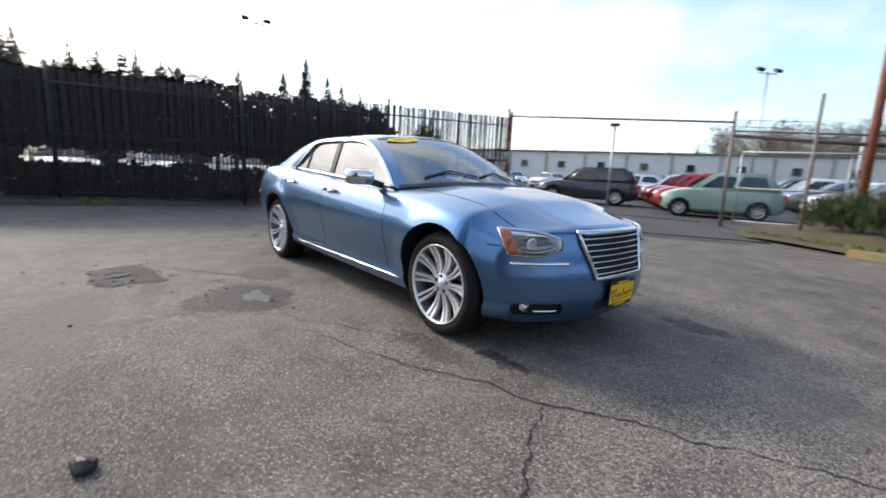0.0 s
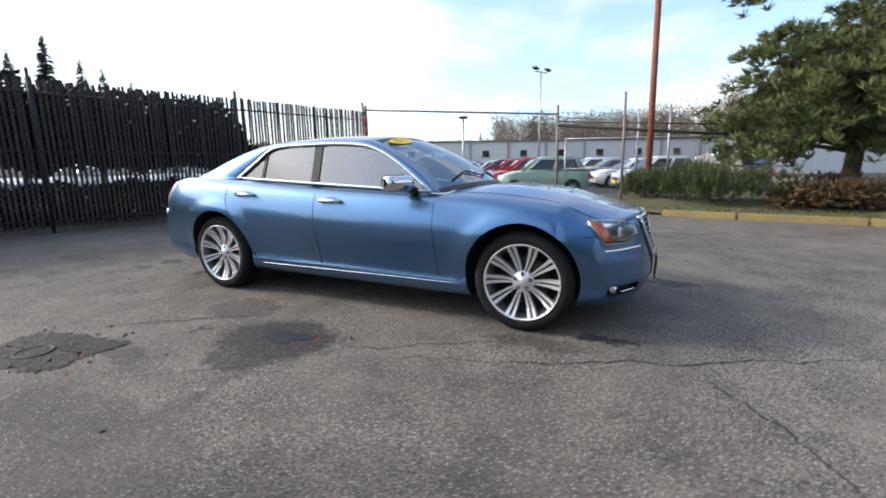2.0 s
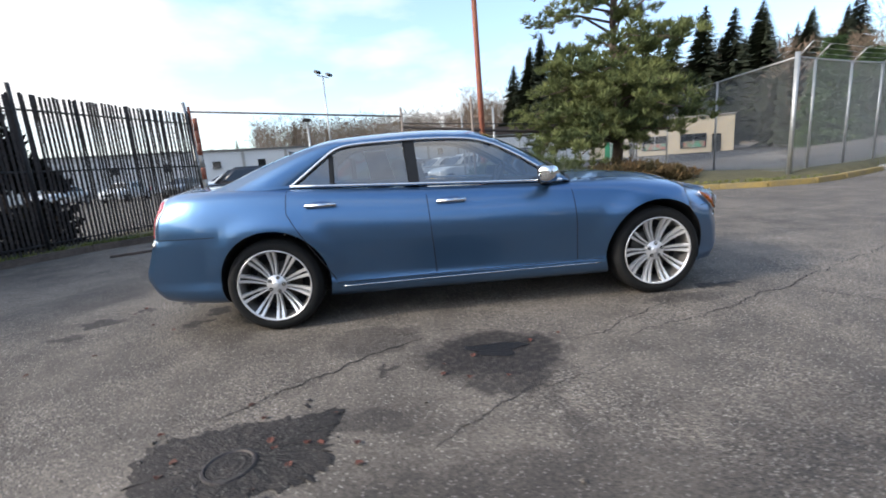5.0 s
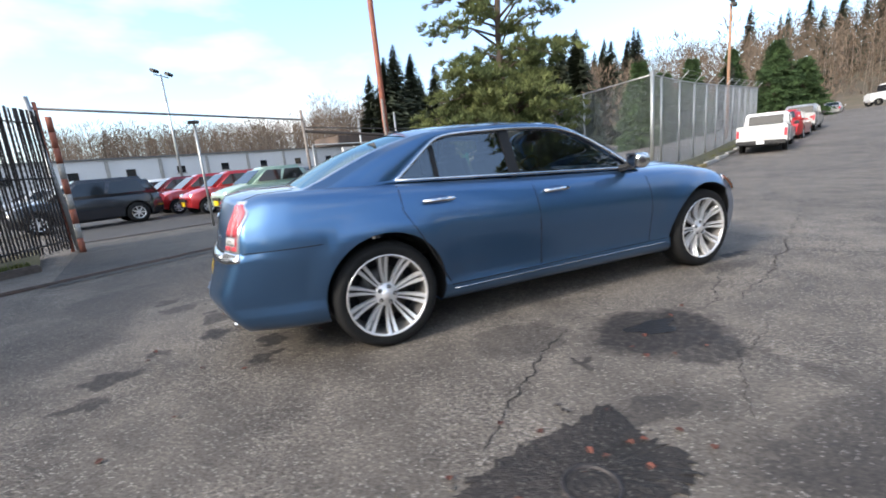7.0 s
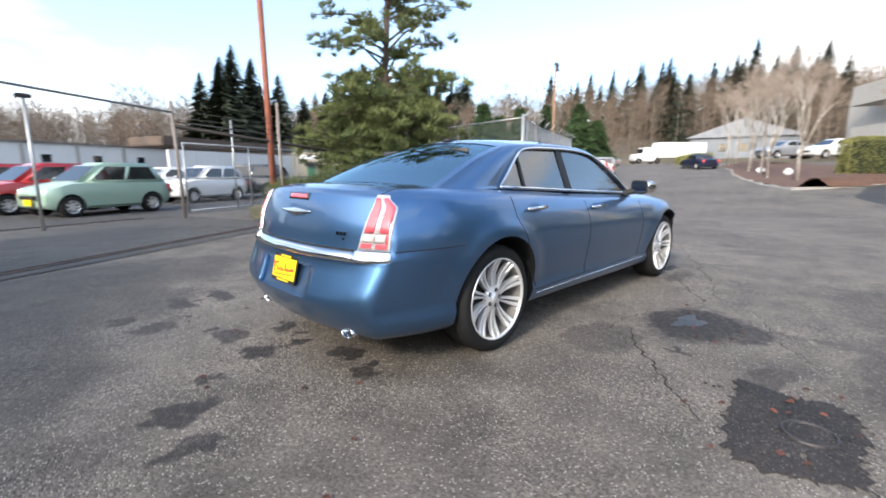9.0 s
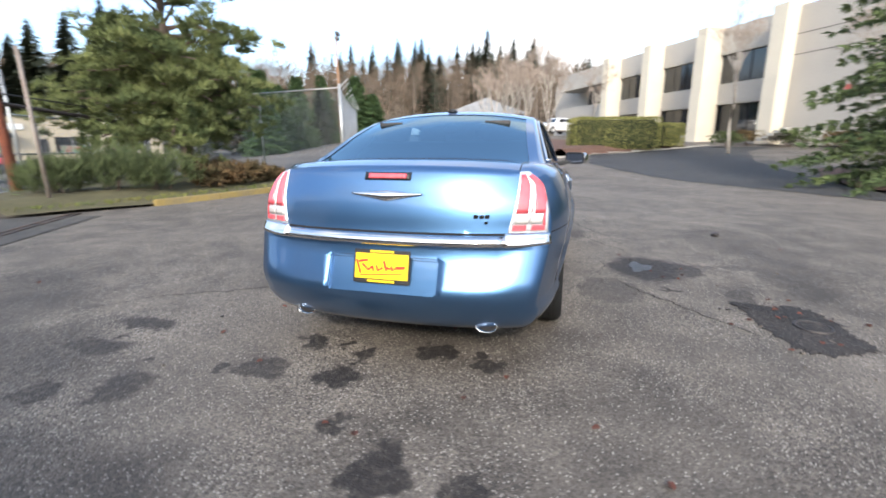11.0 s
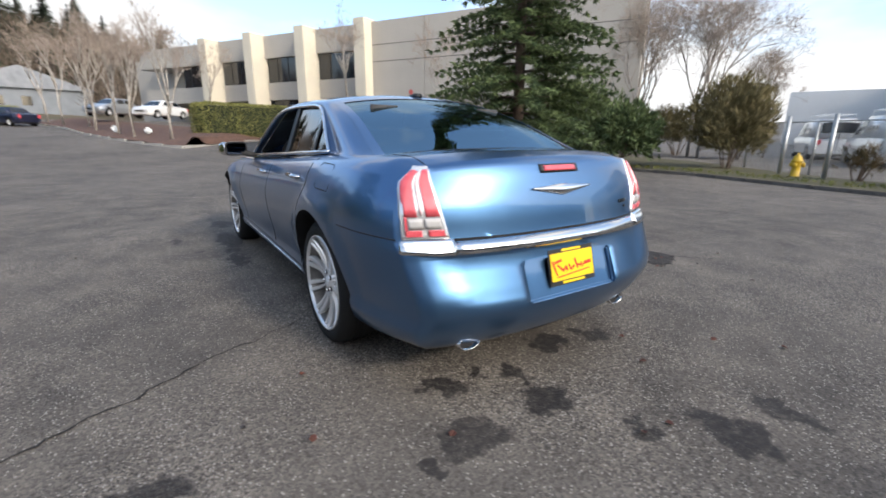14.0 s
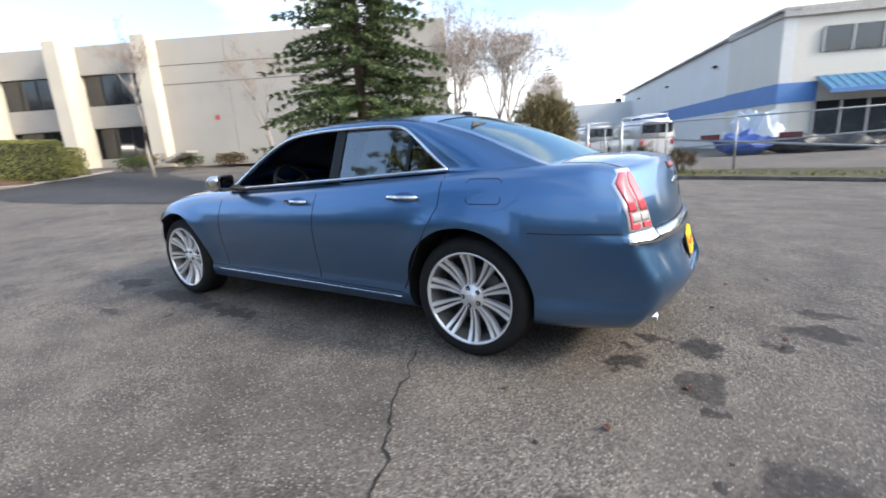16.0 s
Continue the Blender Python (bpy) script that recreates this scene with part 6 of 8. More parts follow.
# barrier arm across the yard entrance
arm = thing("barrier_gate", Matrix(), "swing barrier of grey pipe with red warning boards", "gate")
beam("arm", (-1.2, -13.9, 1.05), (-8.4, -11.6, 0.42), 0.032, M_GALV, arm)
beam("arm", (-1.2, -13.9, 0.75), (-8.4, -11.6, 1.15), 0.022, M_GALV, arm)
beam("hinge_post", (-8.4, -11.6, 0), (-8.4, -11.6, 1.3), 0.045, M_GALV, arm)
for t in (0.15, 0.42):
    p = Vector((-1.2, -13.9, 1.07)).lerp(Vector((-8.4, -11.6, 0.95)), t)
    part("warning_board", boxed((0, 0, 0), (0.55, 0.03, 0.16), Matrix.Translation(p) @ Matrix.Rotation(radians(-18), 4, "Z"), 0.006), mat("faded red board", (0.22, 0.03, 0.03), (0.14, 0.03, 0.03), rough=0.7, scale=6), arm, "faded red warning board")


# ---- buildings ----
def wall_frame(a, c, z):
    """A pose with x along the wall from a to c and y to its back."""
    d = Vector(c) - Vector(a)
    return Matrix.Translation((a[0], a[1], z)) @ Matrix.Rotation(math.atan2(d.y, d.x), 4, "Z"), d.length


# office building with concrete fins
m, L = wall_frame((58.0, -1.9), (34.4, -15.4), 1.3)
office = thing("office_building", m, "two-storey concrete office building with cream fins and dark window bands", "building")
step = 6.8
bays = int(L / step) + 1
part("roof_wall", boxed((L / 2, 2.2, 8.15), (L + 14, 3.2, 2.1), None, 0.03), M_PANELWALL, office, "concrete upper wall")
part("mid_wall", boxed((L / 2, 2.3, 3.95), (L + 14, 3.0, 1.7), None, 0.03), M_PANELWALL, office, "concrete wall between the storeys")
part("base_wall", boxed((L / 2, 2.3, 0.25), (L + 14, 3.0, 0.9), None, 0.03), M_PANELWALL, office, "low concrete base wall")
part("back_wall", boxed((L / 2 - 7, 9.5, 4.4), (L + 14, 11.0, 9.0), None, 0.03), M_PANELWALL, office)
M_DARKGLASS = mat("dark office glass", (0.020, 0.024, 0.030), (0.012, 0.014, 0.018), rough=0.06, scale=0.6, spec=0.8)
for k in range(-1, bays):
    x1 = L - k * step
    x0 = x1 - step
    if k >= 0:
        part("fin", boxed((x1, 0.0, 4.55), (1.15, 2.0, 9.5), None, 0.04), M_PILLAR, office, "cream concrete fin")
        for z, h, y in ((5.95, 2.4, 0.95), (1.9, 2.6, 1.25)):
            win = part("window_band", boxed(((x0 + x1) / 2, y, z), (step - 1.2, 0.10, h), None, 0.01), M_DARKGLASS, office, "dark window band")
            for q in range(1, 4):
                part("mullion", boxed((x0 + 0.6 + (step - 1.2) * q / 4, y - 0.07, z), (0.06, 0.06, h), None, 0.005), M_BLACK, win)
# blank tilt-up wall to the right of the last fin
mw, Lw = wall_frame((34.2, -15.6), (15.1, -26.5), 1.0)
blank = thing("panel_wall", mw, "tall blank tilt-up concrete wall with reveal lines", "building")
for k in range(4):
    part("panel", boxed((Lw * (k + 0.5) / 4, 1.5, 4.7), (Lw / 4 - 0.03, 3.0, 9.4), None, 0.02), M_PANELWALL, blank)
    for z in (6.2, 7.55):
        part("reveal", boxed((Lw * (k + 0.5) / 4, -0.004, z), (Lw / 4 - 0.03, 0.02, 0.06)), mat("reveal groove", (0.16, 0.15, 0.14), rough=0.9), blank)
part("sign_disc", lathe(bmesh.new(), [(0.0, -0.03), (0.2, -0.03), (0.2, 0.02)], 24, Matrix.Translation((4.2, 0, 3.6))), mat("faded red sign", (0.5, 0.10, 0.09), (0.42, 0.10, 0.09), rough=0.6), blank, "faded red disc sign")
ramp = thing("entry_steps", mw @ Matrix.Translation((1.2, -2.2, 0.35)), "concrete steps with a low side wall by the office", "steps")
for k in range(5):
    part("step", boxed((0.4 * k, 0, 0.085 + 0.17 * k / 1), (0.42, 1.6, 0.17 + 0.0), None, 0.01), M_CONCRETE, ramp)

# white warehouse with a blue band
m, L = wall_frame((10.5, -69.0), (-4.9, -29.0), 0.0)
wh = thing("warehouse", m, "white warehouse with a blue band and a blue awning", "building")
part("side_wall", boxed((L / 2, 0.35, 3.65), (L, 0.7, 7.3), None, 0.03), M_WHITEWALL, wh, "long white side wall")
part("band", boxed((L / 2, -0.004, 3.1), (L, 0.05, 1.05)), M_BLUEBAND, wh, "blue painted band")
part("eave", boxed((L / 2, 0.2, 7.35), (L + 0.4, 1.1, 0.14), None, 0.02), mat("grey flashing", (0.30, 0.30, 0.31), rough=0.5, metal=0.4), wh, "grey roof flashing")
for x in (10, 22, 34):
    part("wall_lamp", boxed((x, -0.15, 5.9), (0.35, 0.25, 0.18), None, 0.04), M_BLACK, wh, "small dark wall lamp")
m2, L2 = wall_frame((-4.9, -29.0), (-26.0, -38.3), 0.0)
fr = thing("front_office", m2, "white warehouse front with windows and a striped blue awning", "building")
part("front_wall", boxed((L2 / 2, 3.0, 3.65), (L2, 6.0, 7.3), None, 0.03), mat("cream front wall", (0.62, 0.60, 0.54), (0.55, 0.53, 0.48), rough=0.7, scale=0.4, fine=9), fr, "cream front wall")
part("band", boxed((1.0, -0.02, 3.1), (2.0, 0.05, 1.05)), M_BLUEBAND, fr, "blue painted band")
part("band", boxed((-0.02, 3.0, 3.1), (0.05, 6.0, 1.05)), M_BLUEBAND, fr, "blue painted band")
part("coping", boxed((L2 / 2, 2.95, 7.25), (L2 + 0.2, 6.3, 0.5), None, 0.03), mat("grey coping", (0.42, 0.40, 0.38), rough=0.7), fr, "grey coping")
win = part("window", boxed((6.3, -0.03, 5.75), (8.6, 0.10, 1.3), None, 0.01), M_DARKGLASS, fr, "upper window band")
for k in range(7):
    part("mullion", boxed((2.0 + 8.6 * k / 6, -0.10, 5.75), (0.07, 0.06, 1.3)), M_GALV, win)
sf_ = part("shopfront", boxed((6.6, -0.03, 1.3), (9.4, 0.12, 2.5), None, 0.01), M_DARKGLASS, fr, "dark glazed shopfront")
for k in range(8):
    part("mullion", boxed((1.9 + 9.4 * k / 7, -0.11, 1.3), (0.09, 0.08, 2.5)), M_GALV, sf_)
aw = part("awning", boxed((0, 0, 0), (9.6, 1.55, 0.06), Matrix.Translation((6.6, -0.75, 3.45)) @ Matrix.Rotation(radians(32), 4, "X"), 0.01), mat("blue awning metal", (0.06, 0.20, 0.34), (0.05, 0.16, 0.28), rough=0.4, scale=4), fr, "ribbed blue metal awning")
for k in range(22):
    part("rib", boxed((0, 0, 0.05), (0.06, 1.55, 0.05), Matrix.Translation((1.9 + 9.4 * k / 21, -0.75, 3.45)) @ Matrix.Rotation(radians(32), 4, "X"), 0.006), mat("pale blue rib", (0.16, 0.34, 0.48), rough=0.4), aw)
part("awning_fascia", boxed((6.6, -1.42, 2.98), (9.6, 0.05, 0.22)), M_BLUEBAND, fr)
m3, L3 = wall_frame((18.5, -60.3), (8.5, -64.0), 0.0)
bk = thing("rear_shed", m3, "low white shed behind the warehouse", "building")
part("wall", boxed((L3 / 2, 3, 3.0), (L3, 6, 6.0), None, 0.03), M_WHITEWALL, bk)
part("roof_vent", boxed((L3 - 1.5, 2, 6.3), (0.7, 0.7, 0.6), None, 0.05), M_BLACK, bk)

# long white building behind the car lot
m, L = wall_frame((-52.0, 43.5), (14.0, 71.5), 0.0)
nb = thing("lot_building", m, "long low white building with small windows behind the car lot", "building")
part("wall", boxed((L / 2, 3.0, 2.3), (L, 6.0, 4.6), None, 0.03), M_WHITEWALL, nb, "pale painted wall")
part("coping", boxed((L / 2, 2.9, 4.66), (L + 0.3, 6.4, 0.16), None, 0.02), mat("dark coping", (0.16, 0.16, 0.16), rough=0.8), nb, "dark roof edge")
for k in range(13):
    x = 3.0 + k * 5.4
    part("pilaster", boxed((x - 2.2, -0.06, 2.2), (0.35, 0.16, 4.4), None, 0.02), M_CONCRETE, nb)
    w = part("window", boxed((x, -0.02, 2.9), (0.95, 0.10, 0.85), None, 0.02), M_DARKGLASS, nb, "small dark window")
    part("sill", boxed((x, -0.09, 2.42), (1.15, 0.16, 0.09), None, 0.01), M_CONCRETE, w)
# brown shed roof to its right
m, L = wall_frame((8.0, 46.0), (24.0, 52.5), 0.0)
sh = thing("lot_wall", m, "pale concrete boundary wall behind the gate", "wall")
for k in range(6):
    part("panel", boxed((L * (k + 0.5) / 6, 0.15, 1.7), (L / 6 - 0.03, 0.3, 3.4), None, 0.02), M_WHITEWALL, sh)
part("roof", boxed((L / 2, 2.4, 4.2), (L + 1, 5, 0.9), None, 0.1), mat("brown shed roof", (0.12, 0.085, 0.065), (0.08, 0.06, 0.05), rough=0.9, scale=1), sh, "low brown roof")

# beige shop across the yard
m, L = wall_frame((17.0, 54.6), (39.2, 46.9), 0.0)
sp = thing("shop", m, "beige flat-roofed shop with poster windows and a white sign", "building")
part("wall", boxed((L / 2, 4.0, 2.15), (L, 8.0, 4.3), None, 0.03), M_BEIGE, sp, "beige wall")
part("coping", boxed((L / 2, 3.95, 4.36), (L + 0.2, 8.3, 0.14), None, 0.02), M_CONCRETE, sp)
part("sign", boxed((9.5, -0.06, 3.25), (3.0, 0.12, 0.55), None, 0.02), M_PAPER, sp, "white sign board")
M_POSTER = mat("poster green", (0.06, 0.30, 0.20), (0.40, 0.10, 0.09), rough=0.6, scale=1.5)
part("door", boxed((9.3, -0.03, 1.05), (1.0, 0.10, 2.1), None, 0.02), mat("green door", (0.03, 0.22, 0.12), rough=0.5), sp, "green door")
part("canopy", boxed((9.3, -0.5, 2.4), (1.8, 1.0, 0.5), None, 0.1), M_BLACK, sp, "dark door canopy")
for x in (14.7, 19.05):
    w = part("window", boxed((x, -0.03, 1.45), (2.9, 0.10, 1.7), None, 0.02), M_DARKGLASS, sp, "shop window")
    part("frame", boxed((x, -0.10, 1.45), (0.08, 0.06, 1.9)), M_GALV, w)
    part("poster", boxed((x + 0.1, -0.10, 1.05), (2.4, 0.02, 0.75)), M_POSTER, w, "green and red posters")
for x in (12.2, 21.6):
    part("door", boxed((x, -0.03, 1.05), (1.0, 0.10, 2.1), None, 0.02), M_BLACK, sp, "dark door")
for x in (3.0, 4.1, 5.2, 6.3):
    part("window", boxed((x, -0.03, 1.5), (0.6, 0.08, 0.9), None, 0.02), M_DARKGLASS, sp, "small window")
tagged(strip("shop_yard", [(12, 22), (16, 53)], [(45, 24), (52, 42)], 0.015, M_DARKROAD), "dark asphalt yard before the shop", "pavement", kind="structure")
# pale grey house far up the road
m, L = wall_frame((98, 27), (102, 9), 2.3)
hs = thing("grey_house", m, "pale grey gabled building far up the road", "building")
part("wall", boxed((L / 2, 6, 2.9), (L, 12, 5.8), None, 0.05), mat("grey siding", (0.20, 0.215, 0.235), (0.16, 0.175, 0.195), rough=0.8, scale=0.5), hs)
bm = slab(bmesh.new(), [(-0.6, 5.8), (L + 0.6, 5.8), (L / 2, 9.4)], -0.6, 12.6)
part("roof", bm, mat("grey roof", (0.24, 0.25, 0.27), (0.18, 0.19, 0.21), rough=0.85, scale=1), hs, "grey gabled roof")
for x in (2.5, 6.0, 9.5):
    part("window", boxed((x, -0.03, 3.8), (1.3, 0.1, 1.5), None, 0.02), M_DARKGLASS, hs, "dark window")


# ---- parked vehicles ----
BODIES = {}


def car_kind(name, L, W, H, belt, roof, hoodz, paint, cat, label, group="", plate_col=True, sill=0.22, wr=0.31, wb=None, front_over=None, van=False, bed_from=None):
    """A plain parked car facing local +x: belt = (x0, x1) of the cabin foot, roof = (x0, x1), both from the rear bumper."""
    top = thing(name, Matrix(), label, cat, group)
    hw = W / 2
    wb = wb or L * 0.62
    fo = front_over or (L - wb) * 0.46
    xf, xr = L - fo, L - fo - wb
    zb = belt_z_ = hoodz
    nx, prof = 40, []
    bm = bmesh.new()
    rings = []
    for i in range(nx + 1):
        u = i / nx
        x = u * L
        e = min(u, 1 - u)
        w = hw * (0.80 + 0.20 * smooth01(e / 0.12))
        up = table([(0, zb * 0.86), (L * 0.04, zb * 0.97), (belt[0], zb * 1.0), (belt[1], zb * 1.0), (L * 0.93, zb * 0.86), (L, zb * 0.68)], x)
        lo = sill + 0.10 * (1 - smooth01(e / 0.08))
        sec = [(w * 0.86, lo), (w * 0.97, lo + 0.08), (w, lo + (up - lo) * 0.45), (w * 0.985, lo + (up - lo) * 0.75), (w * 0.93, up - 0.03), (w * 0.82, up)]
        ring = [(-y, z) for y, z in sec] + [(0, up + 0.03)] + [(y, z) for y, z in sec[::-1]]
        bulge = 0.12 * (u > 0.5) - 0.10 * (u <= 0.5)
        rings.append([bm.verts.new((x - (0.14 if u == 1 else -0.08 if u == 0 else 0) * (abs(y) / hw) ** 2, y, z)) for y, z in ring])
    for a, c in zip(rings, rings[1:]):
        for k in range(len(a)):
            q = (k + 1) % len(a)
            bm.faces.new((a[k], a[q], c[q], c[k]))
    bm.faces.new(rings[0])
    bm.faces.new(rings[-1][::-1])
    bmesh.ops.recalc_face_normals(bm, faces=bm.faces[:])
    key = (L, W, H, belt, hoodz)
    if key not in BODIES:
        body = carved(bm, [cylinder_y(x, wr, wr + 0.055, s * (hw - 0.24), s * (hw + 0.3), 36) for x in (xf, xr) for s in (-1, 1)])
        BODIES[key] = bpy.data.meshes.new("body")
        body.to_mesh(BODIES[key])
        body.free()
    bm.free()
    me = BODIES[key].copy()
    me.materials.clear()
    me.materials.append(paint)
    me.polygons.foreach_set("use_smooth", [True] * len(me.polygons))
    bo = part("body", me, None, top)
    bo.data.materials.append(M_BLACK)
    for p in bo.data.polygons:
        if any(math.hypot(p.center.x - x, p.center.z - wr) < wr + 0.053 for x in (xf, xr)) and abs(p.center.y) > hw - 0.26:
            p.material_index = 1
    bo.data.set_sharp_from_angle(angle=radians(40))
    # cabin: a tapered box with rounded edges, windows set on its faces
    b0, b1 = belt
    r0, r1 = roof
    wt, wl = hw * 0.73, hw * 0.90
    z0, z1 = zb - 0.03, H
    bm = bmesh.new()
    cor = [Vector(p) for p in ((b0, -wl, z0), (b1, -wl, z0), (b1, wl, z0), (b0, wl, z0), (r0, -wt, z1), (r1, -wt, z1), (r1, wt, z1), (r0, wt, z1))]
    vs = [bm.verts.new(p) for p in cor]
    for f in ((3, 2, 1, 0), (4, 5, 6, 7), (0, 1, 5, 4), (1, 2, 6, 5), (2, 3, 7, 6), (3, 0, 4, 7)):
        bm.faces.new([vs[i] for i in f])
    bmesh.ops.bevel(bm, geom=[e for e in bm.edges if max(v.co.z for v in e.verts) > z0 + 0.1], offset=0.14, segments=4, affect="EDGES")
    part("cabin", bm, paint, top, smooth=True)

    def pane(name, f, u0, u1, v0, v1, out=0.006):
        p = [cor[i] for i in f]

        def at(u, v):
            return p[0].lerp(p[1], u).lerp(p[3].lerp(p[2], u), v)

        n = (p[1] - p[0]).cross(p[3] - p[0]).normalized() * out
        bm = bmesh.new()
        q = [at(u0, v0), at(u1, v0), at(u1 - 0.02, v1), at(u0 + 0.02, v1)]
        a = [bm.verts.new(k + n) for k in q]
        c = [bm.verts.new(k - n) for k in q]
        bm.faces.new(a)
        for i in range(4):
            bm.faces.new((a[(i + 1) % 4], a[i], c[i], c[(i + 1) % 4]))
        part(name, bm, M_DARKGLASS, top)

    pane("windshield", (1, 2, 6, 5), 0.09, 0.91, 0.12, 0.82)
    pane("rear_window", (3, 0, 4, 7), 0.13, 0.87, 0.25, 0.82)
    for f, flip in (((0, 1, 5, 4), False), ((2, 3, 7, 6), True)):
        cuts = ((0.12, 0.50), (0.53, 0.90)) if not van else ((0.72, 0.92),)
        for u0, u1 in cuts:
            pane("side_window", f, 1 - u1 if flip else u0, 1 - u0 if flip else u1, 0.16, 0.80)
    for x in (xf, xr):
        for s in (-1, 1):
            w = part("wheel", lathe(bmesh.new(), [(wr * 0.62, -0.09), (wr * 0.95, -0.095), (wr, -0.06), (wr, 0.09), (wr * 0.6, 0.10)], 28), M_RUBBER, top, smooth=True)
            w.matrix_basis = pose(x, s * (hw - 0.11), wr, 0, 0, 0 if s < 0 else 180)
            bm = lathe(bmesh.new(), [(wr * 0.64, -0.085), (wr * 0.58, -0.07), (wr * 0.52, -0.045)], 28)
            lathe(bm, [(0.0, -0.08), (wr * 0.16, -0.075), (wr * 0.18, -0.05)], 14)
            for k in range(7):
                a = k * math.tau / 7
                box(bm, (wr * 0.36, -0.065, 0), (wr * 0.46, 0.03, 0.05), Matrix.Rotation(a, 4, "Y"))
            part("rim", bm, M_ALLOY, w, "silver rim")
            # black disc paints the dark seen between the rim spokes
            part("wheel_back", lathe(bmesh.new(), [(0, -0.03), (wr * 0.6, -0.03)], 20), M_GAP, w)
    for s in (-1, 1):
        hl = bmesh.new()
        bmesh.ops.create_uvsphere(hl, u_segments=14, v_segments=8, radius=1, matrix=Matrix.Translation((L * 0.945, s * hw * 0.66, zb * 0.74)) @ Matrix.Diagonal((0.11, 0.12, 0.10, 1)))
        part("headlight", hl, M_REFLECTOR, top, "clear headlight", smooth=True)
        part("tail_light", boxed((0.05, s * hw * 0.74, zb * 0.78), (0.14, 0.18, 0.26), None, 0.04), M_RED, top, "red tail light")
        part("mirror", boxed((b1 - 0.35, s * (hw + 0.05), zb + 0.08), (0.12, 0.18, 0.12), None, 0.04), paint, top)
    if plate_col:
        part("plate", boxed((L - 0.005, 0, 0.42), (0.03, 0.34, 0.16), None, 0.005), M_PLATE, top, "yellow dealer plate")
    part("grille", boxed((L - 0.02, 0, 0.55), (0.05, W * 0.42, 0.10), None, 0.015), M_BLACK, top)
    return top


def place(car, x, y, heading, size=1.0):
    car.matrix_world = pose(x, y, ground_z(x, y), 0, 0, heading) @ Matrix.Scale(size, 4)


P_RED = car_paint("red paint", (0.42, 0.015, 0.02), 0.1, 0.3)
P_DARKRED = car_paint("dark red paint", (0.16, 0.012, 0.02), 0.3, 0.3)
P_GREEN = car_paint("pale green paint", (0.30, 0.42, 0.33), 0.0, 0.3)
P_WHITE = car_paint("white paint", (0.74, 0.74, 0.73), 0.0, 0.3)
P_SILVER = car_paint("silver paint", (0.45, 0.46, 0.47), 0.6, 0.3)
P_BLACK = car_paint("black paint", (0.018, 0.020, 0.026), 0.2, 0.25)
P_GREY = car_paint("grey paint", (0.16, 0.17, 0.18), 0.5, 0.3)
P_NAVY = car_paint("navy paint", (0.014, 0.018, 0.045), 0.3, 0.3)


def city_car(paint, label):
    return car_kind("small_hatchback", 3.55, 1.63, 1.50, (0.12, 2.75), (0.45, 1.95), 0.94, paint, "car", label, "cars in the lot", wr=0.29)


def suv(paint, label):
    return car_kind("sport_utility", 4.3, 1.78, 1.60, (0.10, 3.25), (0.45, 2.5), 1.0, paint, "car", label, "cars in the lot", wr=0.35, plate_col=False)


def saloon(paint, label, group="cars in the lot"):
    return car_kind("saloon_car", 4.75, 1.80, 1.45, (0.75, 3.55), (1.35, 2.75), 0.98, paint, "car", label, group, wr=0.32, plate_col=False)


HEAD = math.degrees(math.atan2(-0.39, -0.92))
ux, uy = math.cos(radians(HEAD)), math.sin(radians(HEAD))


def lot(builder, paint, label, wx, wy, fo):
    """Places a car of the slanted row by its near front wheel."""
    c = builder(paint, label)
    L = {"small_hatchback": 3.55, "sport_utility": 4.3, "saloon_car": 4.75}[c.name.split(".")[0]]
    back = L - fo
    place(c, wx - ux * back + uy * 0.75, wy - uy * back - ux * 0.75, HEAD)


row = [(P_GREEN, "pale green small hatchback parked in the lot"), (P_RED, "bright red small hatchback parked in the lot"), (P_RED, "bright red small hatchback parked in the lot"),
       (P_DARKRED, "dark red small hatchback parked in the lot"), (P_WHITE, "white small hatchback parked in the lot"), (P_SILVER, "silver small hatchback parked in the lot"), (P_BLACK, "black small hatchback parked in the lot"), (P_WHITE, "white small hatchback parked in the lot")]
for k, (p, lb) in enumerate(row):
    lot(city_car, p, lb, -2.45 - 1.22 * k, 12.85 + 2.0 * k, 0.62)
lot(suv, P_BLACK, "black sport utility car parked behind the gate", -5.9 + ux * 2.67, 14.95 + uy * 2.67, 0.75)
for k, p in enumerate((P_WHITE, P_SILVER, P_GREY, P_WHITE, P_NAVY)):
    lot(suv if k % 2 else saloon, p, "pale car in the back row of the lot" if p in (P_WHITE, P_SILVER) else "dark car in the back row of the lot", -9.8 - 1.5 * k, 21.0 + 2.5 * k, 0.85)
for k, (p, b) in enumerate(((P_WHITE, city_car), (P_WHITE, saloon), (P_GREY, saloon), (P_WHITE, suv), (P_GREY, suv), (P_SILVER, saloon))):
    lot(b, p, "pale car parked beyond the green hatchback" if p in (P_WHITE, P_SILVER) else "grey car parked beyond the green hatchback", 0.6 - 1.3 * k + 1.2, 17.0 + 2.3 * k, 0.75)
c = suv(P_BLACK, "dark car parked beside the pale posts")
place(c, 6.6, 18.5, HEAD - 60)
for k, p in enumerate((P_SILVER, P_WHITE, P_GREY, P_WHITE, P_BLACK, P_SILVER, P_WHITE)):
    c = saloon(p, "pale car in the far row of the lot" if p in (P_SILVER, P_WHITE) else "dark car in the far row of the lot")
    place(c, -26 + 3.6 * k, 33 + 1.6 * k, HEAD + 70)
